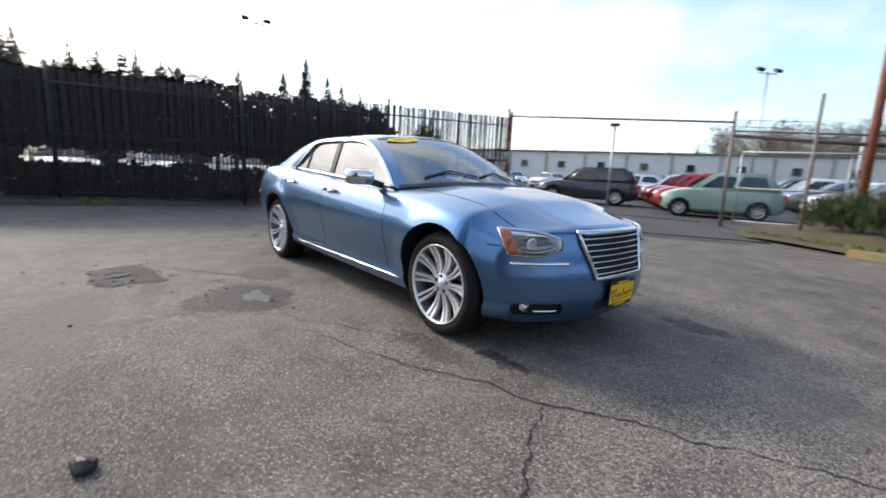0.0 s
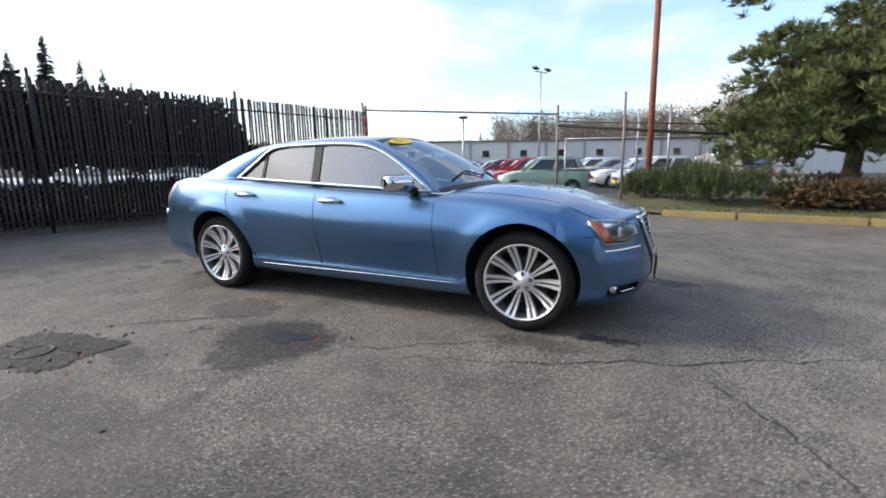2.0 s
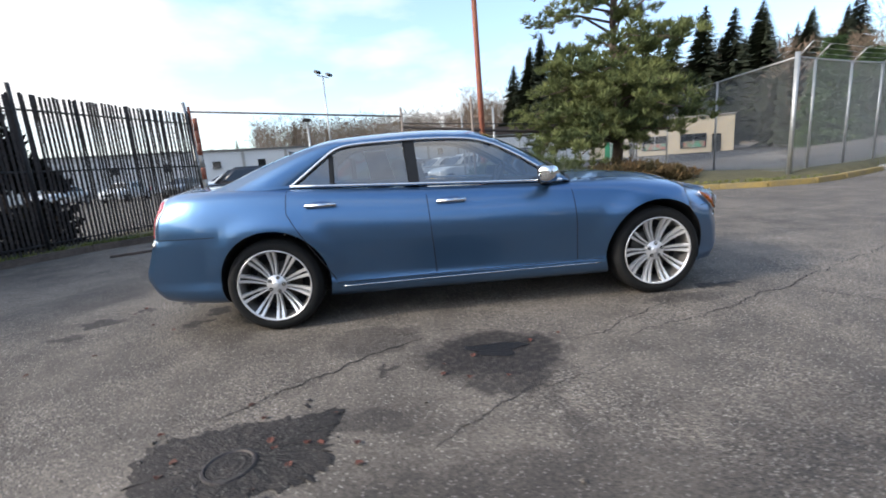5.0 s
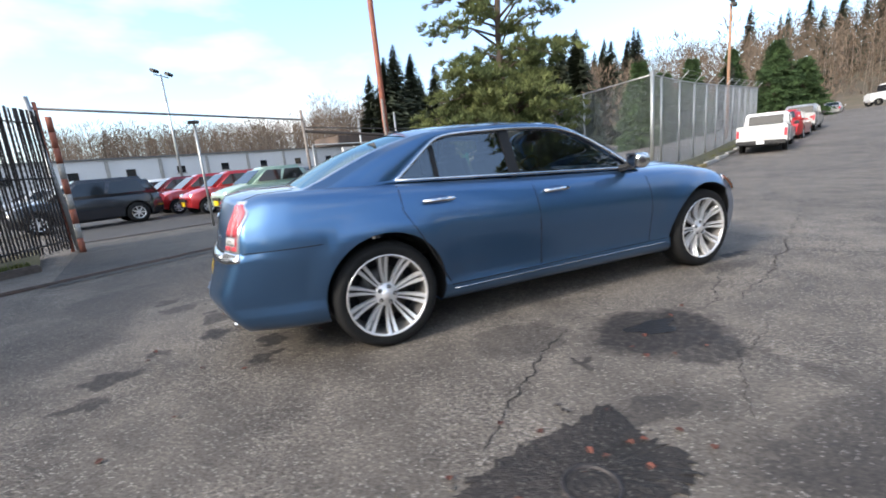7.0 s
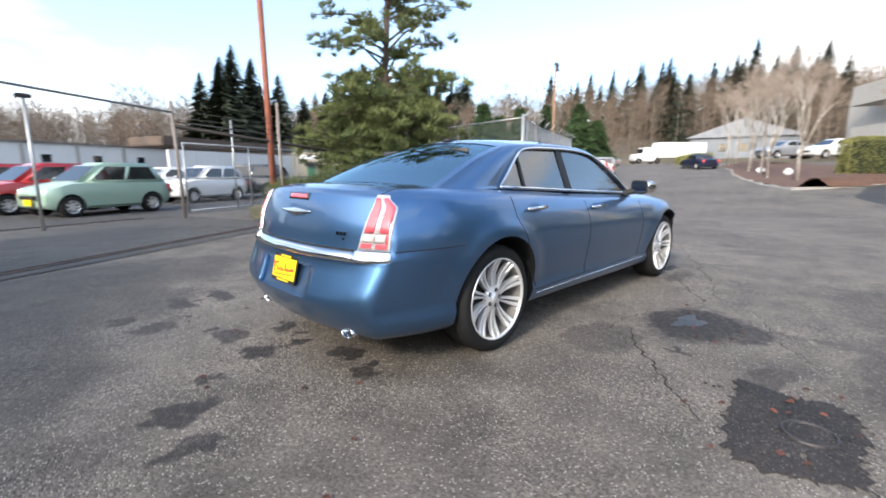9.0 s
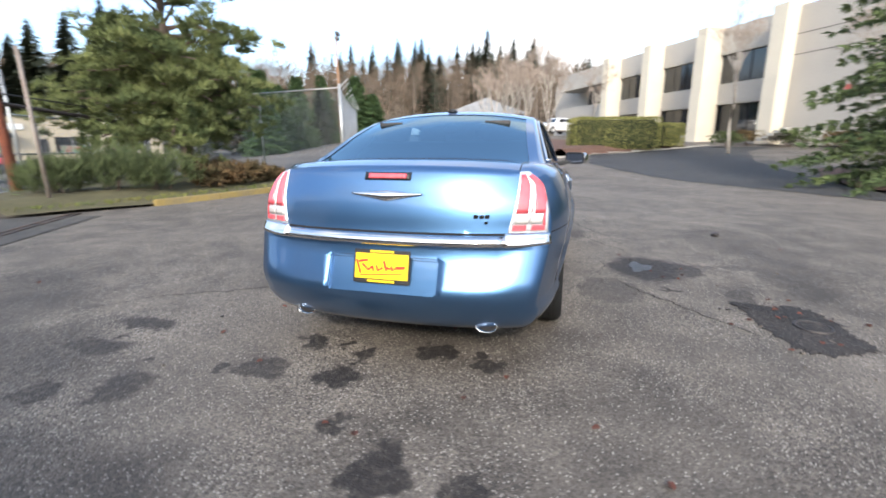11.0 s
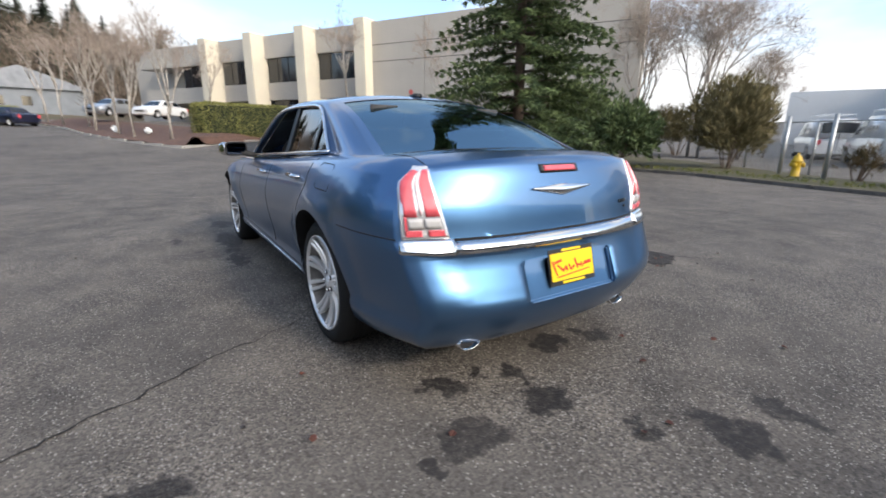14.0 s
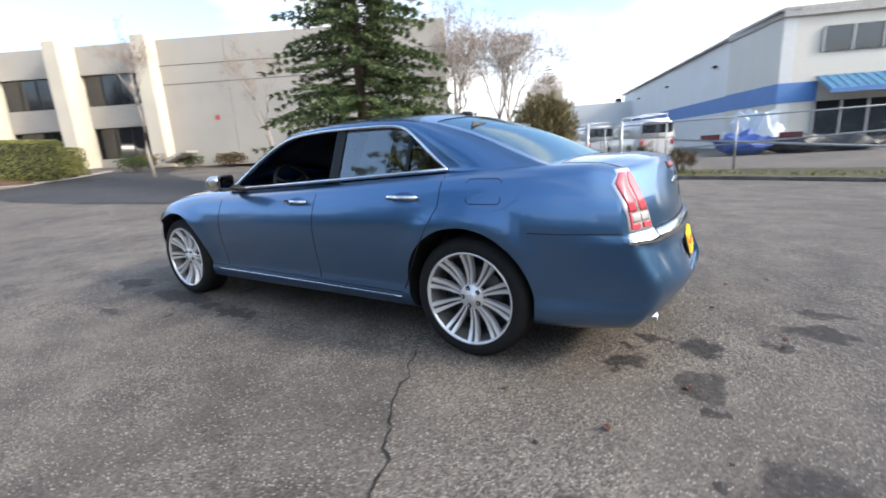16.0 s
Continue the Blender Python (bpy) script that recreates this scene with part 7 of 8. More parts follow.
for k, p in enumerate((P_WHITE, P_SILVER, P_GREY, P_WHITE, P_SILVER)):
    c = saloon(p, "pale car behind the slatted fence" if p != P_GREY else "grey car behind the slatted fence")
    place(c, -20.0 - 0.6 * k, 9.5 - 3.3 * k, 15)


def pickup(paint, label, tail=True):
    """A crew pickup facing local +x, tailgate at the origin."""
    t = thing("pickup_truck", Matrix(), label, "truck", "vehicles along the road")
    L, W = 5.6, 2.0
    bm = bmesh.new()
    box(bm, (L - 1.0, 0, 0.86), (1.95, W, 0.74), None, 0.12)
    box(bm, (2.75, 0, 0.84), (1.9, W, 0.80), None, 0.08)
    solid_ = carved(bm, [cylinder_y(L - 0.95, 0.38, 0.46, s * 0.75, s * 1.3, 32) for s in (-1, 1)])
    bm.free()
    part("cab_body", solid_, paint, t)
    bm = boxed((0.85, 0, 0.90), (1.7, W, 0.80), None, 0.05)
    solid_ = carved(bm, [cylinder_y(1.15, 0.38, 0.46, s * 0.75, s * 1.3, 32) for s in (-1, 1)] + [boxed((0.85, 0, 1.2), (1.5, W - 0.16, 0.9))])
    bm.free()
    part("cargo_bed", solid_, paint, t)
    bm = bmesh.new()
    cor = [Vector(p) for p in ((1.60, -0.96, 1.2), (4.35, -0.96, 1.2), (4.35, 0.96, 1.2), (1.60, 0.96, 1.2), (1.78, -0.84, 1.92), (3.55, -0.84, 1.92), (3.55, 0.84, 1.92), (1.78, 0.84, 1.92))]
    vs = [bm.verts.new(p) for p in cor]
    for f in ((3, 2, 1, 0), (4, 5, 6, 7), (0, 1, 5, 4), (1, 2, 6, 5), (2, 3, 7, 6), (3, 0, 4, 7)):
        bm.faces.new([vs[i] for i in f])
    bmesh.ops.bevel(bm, geom=[e for e in bm.edges if max(v.co.z for v in e.verts) > 1.3], offset=0.08, segments=3, affect="EDGES")
    part("cab", bm, paint, t, smooth=True)
    part("rear_window", boxed((0, 0, 0), (0.03, 1.40, 0.44), pose(1.655, 0, 1.56, 0, 14, 0), 0.01), M_BLACK, t)
    part("windshield", boxed((0, 0, 0), (0.03, 1.4, 0.66), pose(3.97, 0, 1.52, 0, -50, 0), 0.01), M_DARKGLASS, t)
    for s in (-1, 1):
        part("side_window", boxed((0, 0, 0), (1.8, 0.03, 0.42), pose(2.85, s * 0.905, 1.55, s * 9.5, 0, 0), 0.01), M_DARKGLASS, t)
        part("tail_light", boxed((0.02, s * 0.93, 0.95), (0.10, 0.11, 0.36), None, 0.02), M_RED, t, "red tail light")
        part("mirror", boxed((4.0, s * 1.1, 1.32), (0.12, 0.22, 0.2), None, 0.04), M_BLACK, t)
        part("headlight", boxed((L - 0.03, s * 0.78, 0.92), (0.08, 0.34, 0.2), None, 0.03), M_REFLECTOR, t)
        for x in (1.15, L - 0.95):
            w = part("wheel", lathe(bmesh.new(), [(0.22, -0.10), (0.36, -0.11), (0.38, -0.07), (0.38, 0.10), (0.22, 0.11)], 28), M_RUBBER, t, smooth=True)
            w.matrix_basis = pose(x, s * 0.86, 0.38, 0, 0, 0 if s < 0 else 180)
            part("rim", lathe(bmesh.new(), [(0.0, -0.06), (0.10, -0.07), (0.20, -0.05), (0.235, -0.09)], 20), M_ALLOY, w, "steel rim", smooth=True)
    part("tailgate", boxed((-0.01, 0, 0.96), (0.06, 1.66, 0.62), None, 0.03), paint, t)
    part("bumper", boxed((-0.12, 0, 0.52), (0.20, 1.95, 0.18), None, 0.03), M_BLACK, t, "dark rear bumper")
    part("plate", boxed((-0.23, 0, 0.52), (0.02, 0.31, 0.15), None, 0.004), M_PAPER, t, "pale number plate")
    part("chassis", boxed((2.7, 0, 0.42), (4.8, 1.3, 0.2)), M_BLACK, t)
    return t


TH = math.degrees(math.atan2(0.36, 0.93))
place(pickup(P_WHITE, "white pickup truck parked by the fence"), 17.0, 7.85, 25, 0.85)
place(car_kind("parked_car", 4.3, 1.75, 1.5, (0.2, 3.2), (0.6, 2.4), 0.98, P_RED, "car", "red car parked by the fence", "vehicles along the road", plate_col=False), 22.6, 10.3, TH)
place(pickup(P_SILVER, "silver pickup truck parked up the road"), 27.6, 12.25, TH, 0.85)
place(car_kind("parked_car", 4.5, 1.8, 1.45, (0.5, 3.4), (1.0, 2.6), 0.98, P_SILVER, "car", "silver car parked far up the road", "vehicles along the road", plate_col=False), 58, 25.0, TH)
place(saloon(P_NAVY, "dark blue saloon parked by the mulch bed", "vehicles along the road"), 42.8, 8.9, TH + 20)
ws = saloon(P_WHITE, "white saloon parked on the raised forecourt", "vehicles along the road")
ws.matrix_world = pose(42.5, -1.2, ground_z(42, 0) + 0.75, 0, 0, 140)
ws2 = saloon(P_SILVER, "silver saloon parked on the raised forecourt", "vehicles along the road")
ws2.matrix_world = pose(45.0, 2.0, ground_z(45, 2) + 0.75, 0, 0, 140)


def van(paint, label):
    t = car_kind("cargo_van", 5.7, 2.0, 2.05, (0.02, 4.85), (0.10, 4.15), 1.15, paint, "van", label, "vans in the yard", wr=0.36, plate_col=False, van=True)
    for s in (-1, 1):
        part("rack_rail", tube(bmesh.new(), [(0.4, s * 0.6, 2.28), (3.6, s * 0.6, 2.28)], 0.025, 6), P_WHITE, t)
        bm = bmesh.new()
        for k in range(5):
            box(bm, (1.6 + 0.42 * k, s * 0.905, 1.55), (0.30, 0.01, 0.16), Matrix.Translation((0, 0, 0)))
        part("side_print", bm, P_GREY, t, "grey side lettering bars")
    for x in (0.5, 2.0, 3.5):
        part("rack_bar", tube(bmesh.new(), [(x, -0.62, 2.05), (x, -0.6, 2.28), (x, 0.6, 2.28), (x, 0.62, 2.05)], 0.022, 6), P_WHITE, t)
    part("door_seam", boxed((-0.01, 0, 1.15), (0.02, 0.02, 1.4)), M_GAP, t)
    for s in (-1, 1):
        part("door_window", boxed((0.045, s * 0.42, 1.6), (0.02, 0.62, 0.5), Matrix(), 0.01), M_DARKGLASS, t)
    return t


place(van(P_WHITE, "white cargo van with a ladder rack in the yard"), 0.2, -21.8, -62)
place(van(P_WHITE, "white cargo van parked behind another van"), 4.2, -27.5, -62)
# draped load and scrap beside the warehouse
for i, (x, y, sx, sz, mt, lb) in enumerate(((-3.4, -24.5, 1.4, 1.3, mat("blue tarpaulin", (0.04, 0.10, 0.36), (0.03, 0.07, 0.26), rough=0.5, scale=3), "crumpled blue tarpaulin over a load"), (-5.6, -25.2, 1.6, 1.0, M_BLACK, "dark heap of scrap by the warehouse"), (-3.9, -26.6, 1.5, 2.6, mat("pale sheeting", (0.55, 0.62, 0.68), (0.45, 0.52, 0.58), rough=0.6, scale=2), "pale plastic sheeting over a stack"), (-7.6, -25.8, 1.7, 0.9, M_BLACK, "dark heap of scrap by the warehouse"))):
    bm = bmesh.new()
    bmesh.ops.create_icosphere(bm, subdivisions=3, radius=1)
    for v in bm.verts:
        n_ = noise.noise(v.co * 2.2 + Vector((i * 7, 0, 0)))
        v.co = Vector((x + v.co.x * sx * (0.8 + 0.4 * n_), y + v.co.y * sx * 0.7, max(0, (v.co.z * 0.5 + 0.45)) * sz * (0.85 + 0.4 * n_)))
    tagged(part("covered_load", bm, mt, smooth=False), lb, "heap", "yard heaps")


# lorries far up the road
def lorry(x, y, heading, label):
    t = thing("lorry", pose(x, y, ground_z(x, y), 0, 0, heading), label, "truck", "far lorries")
    part("trailer", boxed((5.5, 0, 2.5), (9.0, 2.5, 2.7), None, 0.05), P_WHITE, t)
    bm = boxed((11.6, 0, 1.7), (2.6, 2.3, 2.5), None, 0.2)
    part("cab", bm, P_WHITE, t)
    part("cab_hood", boxed((13.6, 0, 1.15), (1.8, 1.9, 1.2), None, 0.2), P_WHITE, t)
    part("windshield", boxed((12.93, 0, 2.3), (0.05, 1.9, 0.8), None, 0.02), M_DARKGLASS, t)
    for wx in (2.0, 3.2, 10.2, 13.7):
        for s in (-1, 1):
            w = part("wheel", lathe(bmesh.new(), [(0.25, -0.12), (0.48, -0.12), (0.5, 0.12), (0.25, 0.12)], 20), M_RUBBER, t)
            w.matrix_basis = pose(wx, s * 1.05, 0.5)


lorry(90.0, 21.5, 140, "white lorry with a trailer far up the road")


# ---- trees and shrubs ----
def kites(rows, material, name):
    """One mesh of many small four-cornered leaves: rows of (foot, way, side)."""
    foot = np.array([r[0] for r in rows], float)
    way = np.array([r[1] for r in rows], float)
    side = np.array([r[2] for r in rows], float)
    n = len(rows)
    v = np.empty((n * 4, 3))
    v[0::4], v[1::4], v[2::4], v[3::4] = foot, foot + way * 0.45 + side, foot + way, foot + way * 0.45 - side
    me = bpy.data.meshes.new(name)
    me.vertices.add(n * 4)
    me.vertices.foreach_set("co", v.ravel())
    me.loops.add(n * 4)
    me.loops.foreach_set("vertex_index", np.arange(n * 4))
    me.polygons.add(n)
    me.polygons.foreach_set("loop_start", np.arange(0, n * 4, 4))
    me.materials.append(material)
    me.update(calc_edges=True)
    me.validate()
    return me


def rand_dir(r):
    while True:
        v = Vector((r.uniform(-1, 1), r.uniform(-1, 1), r.uniform(-1, 1)))
        if 0.05 < v.length < 1:
            return v.normalized()


def spray(rows, r, p, d, length, width, count, spread=0.6):
    """A tuft of needles or leaves round a direction."""
    for _ in range(count):
        w = (d + rand_dir(r) * spread).normalized() * length * r.uniform(0.6, 1.2)
        s = w.cross(rand_dir(r))
        s = s.normalized() * width * r.uniform(0.6, 1.3) if s.length > 1e-4 else Vector((width, 0, 0))
        rows.append((p + rand_dir(r) * length * 0.15, w, s))


def spruce(x, y, h, radius, seed, label, low=0.15, dens=1.0, material=None, leaf=0.30):
    r = random.Random(seed)
    z = ground_z(x, y)
    t = thing("spruce_tree", pose(x, y, z), label, "tree")
    rows = []
    limbs = tube(bmesh.new(), [(0, 0, -0.1), (0.05, 0.02, h * 0.5), (0, 0, h)], 0.24, 10, taper=0.03)
    zz = low
    while zz < h - 0.3:
        f = 1 - zz / h
        for _ in range(max(3, int(7 * dens))):
            a = r.uniform(0, math.tau)
            L = radius * (f ** 0.75) * r.uniform(0.65, 1.12) * min(1.0, 0.72 + zz / 3)
            d = Vector((math.cos(a), math.sin(a), 0))
            n = max(3, int(L / 0.28))
            droop = r.uniform(0.12, 0.30)
            prev = Vector((0, 0, zz))
            for k in range(1, n + 1):
                u = k / n
                p = Vector((0, 0, zz)) + d * L * u + Vector((0, 0, 0.10 * L * u - droop * L * u * u))
                if k == n // 2:
                    tube(limbs, [(0, 0, zz), p], 0.025, 4, taper=0.01)
                if u > 0.22:
                    g = (p - prev).normalized()
                    lat = Vector((-d.y, d.x, 0))
                    for sgn in (-1, 1):
                        spray(rows, r, p, (g * 0.6 + lat * sgn * 0.9 + Vector((0, 0, -0.25))).normalized(), leaf * (1.25 - 0.5 * u), 0.058 * leaf, int(9 * dens) + 1, 0.65)
                    spray(rows, r, p, g, leaf, 0.03, 3, 0.4)
                prev = p
        zz += h * 0.021 * r.uniform(0.8, 1.2) / dens ** 0.3
    part("trunk", limbs, M_BARK, t, smooth=True)
    part("crown", kites(rows, material or M_NEEDLE, "crown"), None, t)
    return t


def pine(x, y, seed, label):
    """A pine with a broad low skirt and an open, lopsided top."""
    r = random.Random(seed)
    z = ground_z(x, y) + 0.15
    t = thing("pine_tree", pose(x, y, z), label, "tree")
    spine = [Vector(p) for p in ((0, 0, -0.2), (0.12, -0.05, 1.5), (0.02, 0, 3.0), (-0.05, 0.05, 5.0), (0.05, 0.0, 7.5), (0.2, 0.1, 10.5))]
    bark = tube(bmesh.new(), spline(spine, 4), 0.20, 10, taper=0.06)
    rows = []

    def at(zz):
        for a, c in zip(spine, spine[1:]):
            if a.z <= zz <= c.z:
                return a.lerp(c, (zz - a.z) / (c.z - a.z))
        return spine[-1]

    def bough(z0, a, L, rise, puffs, size):
        p0 = at(z0)
        d = Vector((math.cos(a), math.sin(a), 0))
        tip = p0 + d * L + Vector((0, 0, rise))
        mid = p0.lerp(tip, 0.5) + Vector((0, 0, 0.12 * L))
        tube(bark, [p0, mid, tip], 0.05, 5, taper=0.015)
        for k in range(puffs):
            u = r.uniform(0.40, 1.05)
            c = p0.lerp(mid, u * 2) if u < 0.5 else mid.lerp(tip, (u - 0.5) * 2)
            c = c + Vector((r.gauss(0, 0.34), r.gauss(0, 0.34), r.gauss(0, 0.12))) * (L / 2.4)
            for q in range(3):
                cc = c + Vector((r.gauss(0, 0.16), r.gauss(0, 0.16), r.gauss(0, 0.06)))
                spray(rows, r, cc, (d * 0.35 + Vector((0, 0, 0.75))).normalized(), size, 0.016, 26, 0.95)

    for k in range(70):
        zz = r.uniform(1.25, 4.4)
        f = 1 - abs(zz - 2.2) / 3.6
        bough(zz, r.uniform(0, math.tau), r.uniform(1.5, 3.1) * (0.55 + 0.5 * f), r.uniform(-0.25, 0.45), 11, 0.26)
    for k in range(14):
        bough(r.uniform(1.2, 2.2), r.uniform(2.4, 4.2), r.uniform(2.2, 3.3), r.uniform(-0.5, 0.1), 9, 0.24)
    for k in range(46):
        zz = r.uniform(4.3, 10.2)
        bough(zz, r.uniform(0, math.tau), r.uniform(1.0, 2.6), r.uniform(0.0, 0.8), 8, 0.25)
    part("trunk", bark, M_BARK, t, smooth=True)
    part("crown", kites(rows, M_PINE, "crown"), None, t)
    return t


def shrub(name, x, y, rx, ry, h, seed, material, label, count=900, blade=0.28, width=0.02, upright=0.7, category="shrub", z=None, twigs=True, group=""):
    """A loose shrub: stems from the foot and a shell of many small leaves."""
    r = random.Random(seed)
    z = ground_z(x, y) + 0.1 if z is None else z
    t = thing(name, pose(x, y, z, 0, 0, r.uniform(0, 360)), label, category, group)
    rows = []
    stems = bmesh.new()
    lobes = [(r.uniform(-0.5, 0.5) * rx, r.uniform(-0.5, 0.5) * ry, r.uniform(0.45, 0.62) * h, r.uniform(0.5, 0.75)) for _ in range(7)]
    for lx, ly, lz, s in lobes:
        tube(stems, [(lx * 0.2, ly * 0.2, -0.1), (lx * 0.7, ly * 0.7, lz * 0.6), (lx, ly, lz)], 0.025, 5, taper=0.008)
        for _ in range(count // 7):
            d = rand_dir(r)
            if d.z < -0.75:
                continue
            rad = r.uniform(0.55, 1.05) * (1 + 0.25 * noise.noise(d * 3 + Vector((lx, ly, seed))))
            p = Vector((lx + d.x * rx * s * rad, ly + d.y * ry * s * rad, max(0.02, lz + d.z * h * 0.45 * rad)))
            w = (d * 0.6 + Vector((0, 0, upright)) + rand_dir(r) * 0.6).normalized()
            spray(rows, r, p, w, blade, width, 5, 0.5)
    part("stems", stems, M_BARK, t)
    part("leaves", kites(rows, material, "leaves"), None, t)
    return t


def bare_tree(x, y, h, seed, label, material=None, spread=0.5, z=None, group="", depth=6, fork=3, fine=0.006, girth=0.012, trunk=0.36):
    """A leafless tree: trunk, limbs and fine twigs."""
    r = random.Random(seed)
    z = ground_z(x, y) + 0.1 if z is None else z
    t = thing("bare_tree", pose(x, y, z), label, "tree", group)
    wood, rows = bmesh.new(), []

    def grow(p, d, L, rad, level):
        q = p + d * L
        m_ = p.lerp(q, 0.5) + rand_dir(r) * L * 0.05
        if level < 3:
            tube(wood, [p, m_, q], rad, 6 if level < 2 else 4, taper=rad * 0.62)
        else:
            s = d.cross(rand_dir(r)).normalized()
            rows.append((p, q - p, s * max(fine, rad * 0.9)))
        if level >= depth:
            return
        for k in range(fork if level < depth - 1 else fork + 1):
            nd = (d + rand_dir(r) * spread * (0.8 + 0.25 * level) + Vector((0, 0, 0.22))).normalized()
            start = p.lerp(q, r.uniform(0.55, 1.0))
            grow(start, nd, L * r.uniform(0.55, 0.78), rad * 0.55, level + 1)

    grow(Vector((0, 0, -0.2)), Vector((r.uniform(-0.05, 0.05), r.uniform(-0.05, 0.05), 1)).normalized(), h * trunk, h * girth, 0)
    part("trunk", wood, material or M_PALEBARK, t, smooth=True)
    part("branchwork", kites(rows, M_TWIG, "branchwork"), None, t)
    return t


def hedge(a, c, w, h, seed, label, dz=0.0):
    r = random.Random(seed)
    a, c = Vector(a), Vector(c)
    d = c - a
    L, ang = d.length, math.atan2(d.y, d.x)
    z = ground_z(*((a + c) / 2)) + dz
    t = thing("hedge", Matrix.Translation((a.x, a.y, z)) @ Matrix.Rotation(ang, 4, "Z"), label, "hedge", "clipped hedges")
    part("core", boxed((L / 2, 0, h / 2 - 0.05), (L - 0.3, w - 0.3, h - 0.2), None, 0.2), mat("hedge core", (0.02, 0.028, 0.012), rough=0.95), t)
    rows = []
    for _ in range(int(420 * (L * w + 2 * h * (L + w)))):
        u, v, q = r.uniform(0, L), r.uniform(-w / 2, w / 2), r.uniform(0, h)
        k = r.random()
        if k < 0.3:
            p, n = Vector((u, v, h)), Vector((0, 0, 1))
        elif k < 0.8:
            sg = r.choice((-1, 1))
            p, n = Vector((u, sg * w / 2, q)), Vector((0, sg, 0.2))
        else:
            sg = r.choice((0, 1))
            p, n = Vector((sg * L, v, q)), Vector((sg * 2 - 1, 0, 0.2))
        e = min(1.0, (h - p.z) / 0.25 + 0.5)
        p = Vector((L / 2 + (p.x - L / 2) * (0.9 + 0.1 * e), p.y * (0.8 + 0.2 * e), p.z)) + n * (0.05 * noise.noise(p * 1.5) - 0.05)
        spray(rows, r, p, n, 0.11, 0.02, 1, 0.9)
    part("leaves", kites(rows, M_HEDGE, "leaves"), None, t)
    return t


pine(6.8, 10.75, 3, "broad pine with yellow-green needles behind the kerb")
spruce(9.4, -10.6, 17.0, 4.0, 11, "large dark green spruce beside the driveway", dens=1.75, leaf=0.29)
shrub("juniper", 10.2, -14.6, 3.2, 2.4, 3.4, 12, M_NEEDLE, "spreading dark green juniper below the spruce", 2400, 0.26, 0.03, 0.5)
shrub("juniper", 6.4, -12.9, 1.5, 1.3, 2.2, 15, M_NEEDLE, "spreading dark green juniper below the spruce", 1500, 0.26, 0.03, 0.4)
shrub("broom_shrub", 3.55, -14.9, 1.75, 1.3, 2.75, 13, mat("olive broom", (0.20, 0.165, 0.085), (0.10, 0.09, 0.045), rough=0.85, scale=2, island=0.4, spec=0.1), "tall olive broom shrub behind the grass strip", 3200, 0.30, 0.014, 1.0)
shrub("juniper", 13.8, -13.2, 2.2, 1.8, 2.2, 14, M_NEEDLE, "spreading dark green juniper below the spruce", 1200, 0.26, 0.03, 0.5)
for i, (x, y, rx, ry, h) in enumerate(((3.0, 8.9, 0.9, 0.7, 1.0), (3.9, 8.6, 0.8, 0.7, 0.9), (2.3, 9.3, 0.8, 0.6, 0.8))):
    shrub("broom_shrub", x, y, rx, ry, h, 20 + i, M_SHRUB, "bushy green broom shrub behind the yellow kerb", 620, 0.30, 0.008, 1.3, group="broom shrubs")
for i, (x, y, rx, ry, h) in enumerate(((5.3, 8.3, 0.8, 0.7, 0.55), (6.5, 8.1, 1.0, 0.7, 0.62), (7.3, 8.2, 0.7, 0.6, 0.45), (6.2, 9.3, 1.2, 0.9, 0.75))):
    shrub("ground_shrub", x, y, rx, ry, h, 30 + i, M_RUSSET, "low russet ground shrub on the bank", 620, 0.15, 0.018, 0.5, group="ground shrubs")
def screen_hedge(a, c, z0, z1, seed, ends):
    """Dense evergreen row on bare stems: its leaves start above the ground."""
    r = random.Random(seed)
    a, c = Vector(a), Vector(c)
    d = c - a
    L = d.length
    t = thing("evergreen_screen", Matrix.Translation((a.x, a.y, 0)) @ Matrix.Rotation(math.atan2(d.y, d.x), 4, "Z"), "dense dark evergreen row behind the slatted fence", "hedge", "evergreen screens")
    stems = bmesh.new()
    rows = []

    def crest(u):
        return z1 + 0.16 * noise.noise(Vector((u * 1.1 + seed * 7, 0, 0))) + 0.10 * noise.noise(Vector((u * 4.3, seed, 0))) - (0.0 if not ends else 1.5 * (1 - smooth01(u / 1.3)))

    for k in range(int(L / 0.45)):
        u = 0.2 + 0.45 * k
        tube(stems, [(u, 0, 0), (u + r.uniform(-0.2, 0.2), r.uniform(-0.1, 0.1), max(z0 + 0.4, crest(u) - 0.3))], 0.035, 5, taper=0.012)
    for _ in range(int((2000 if z0 > 1 else 1100) * L)):
        u = r.uniform(0, L)
        top = crest(u)
        if top < z0 + 0.1:
            continue
        p = Vector((u, r.uniform(-0.28, 0.28), r.uniform(z0, top)))
        spray(rows, r, p, Vector((r.uniform(-0.5, 0.5), r.uniform(-0.5, 0.5), 0.6)), 0.17, 0.045, 1, 0.8)
    tagged(part("stems", stems, M_BARK, t), kind="stuff")
    part("leaves", kites(rows, mat("dark evergreen", (0.022, 0.022, 0.018), (0.013, 0.013, 0.011), rough=0.9, spec=0.1), "leaves"), None, t)


SH = [(x - 0.75, y + 0.2) for x, y in ((-6.72, 5.25), (-8.1, 0.6), (-9.2, -3.0), (-10.35, -6.8), (-11.5, -10.6), (-12.8, -14.6))]
for i, (a, c) in enumerate(zip(SH, SH[1:])):
    screen_hedge(a, c, 1.22, 2.80 if i < 1 else 3.0, 50 + i, i == 0)
    screen_hedge(a, c, 0.0, 0.88, 150 + i, False)

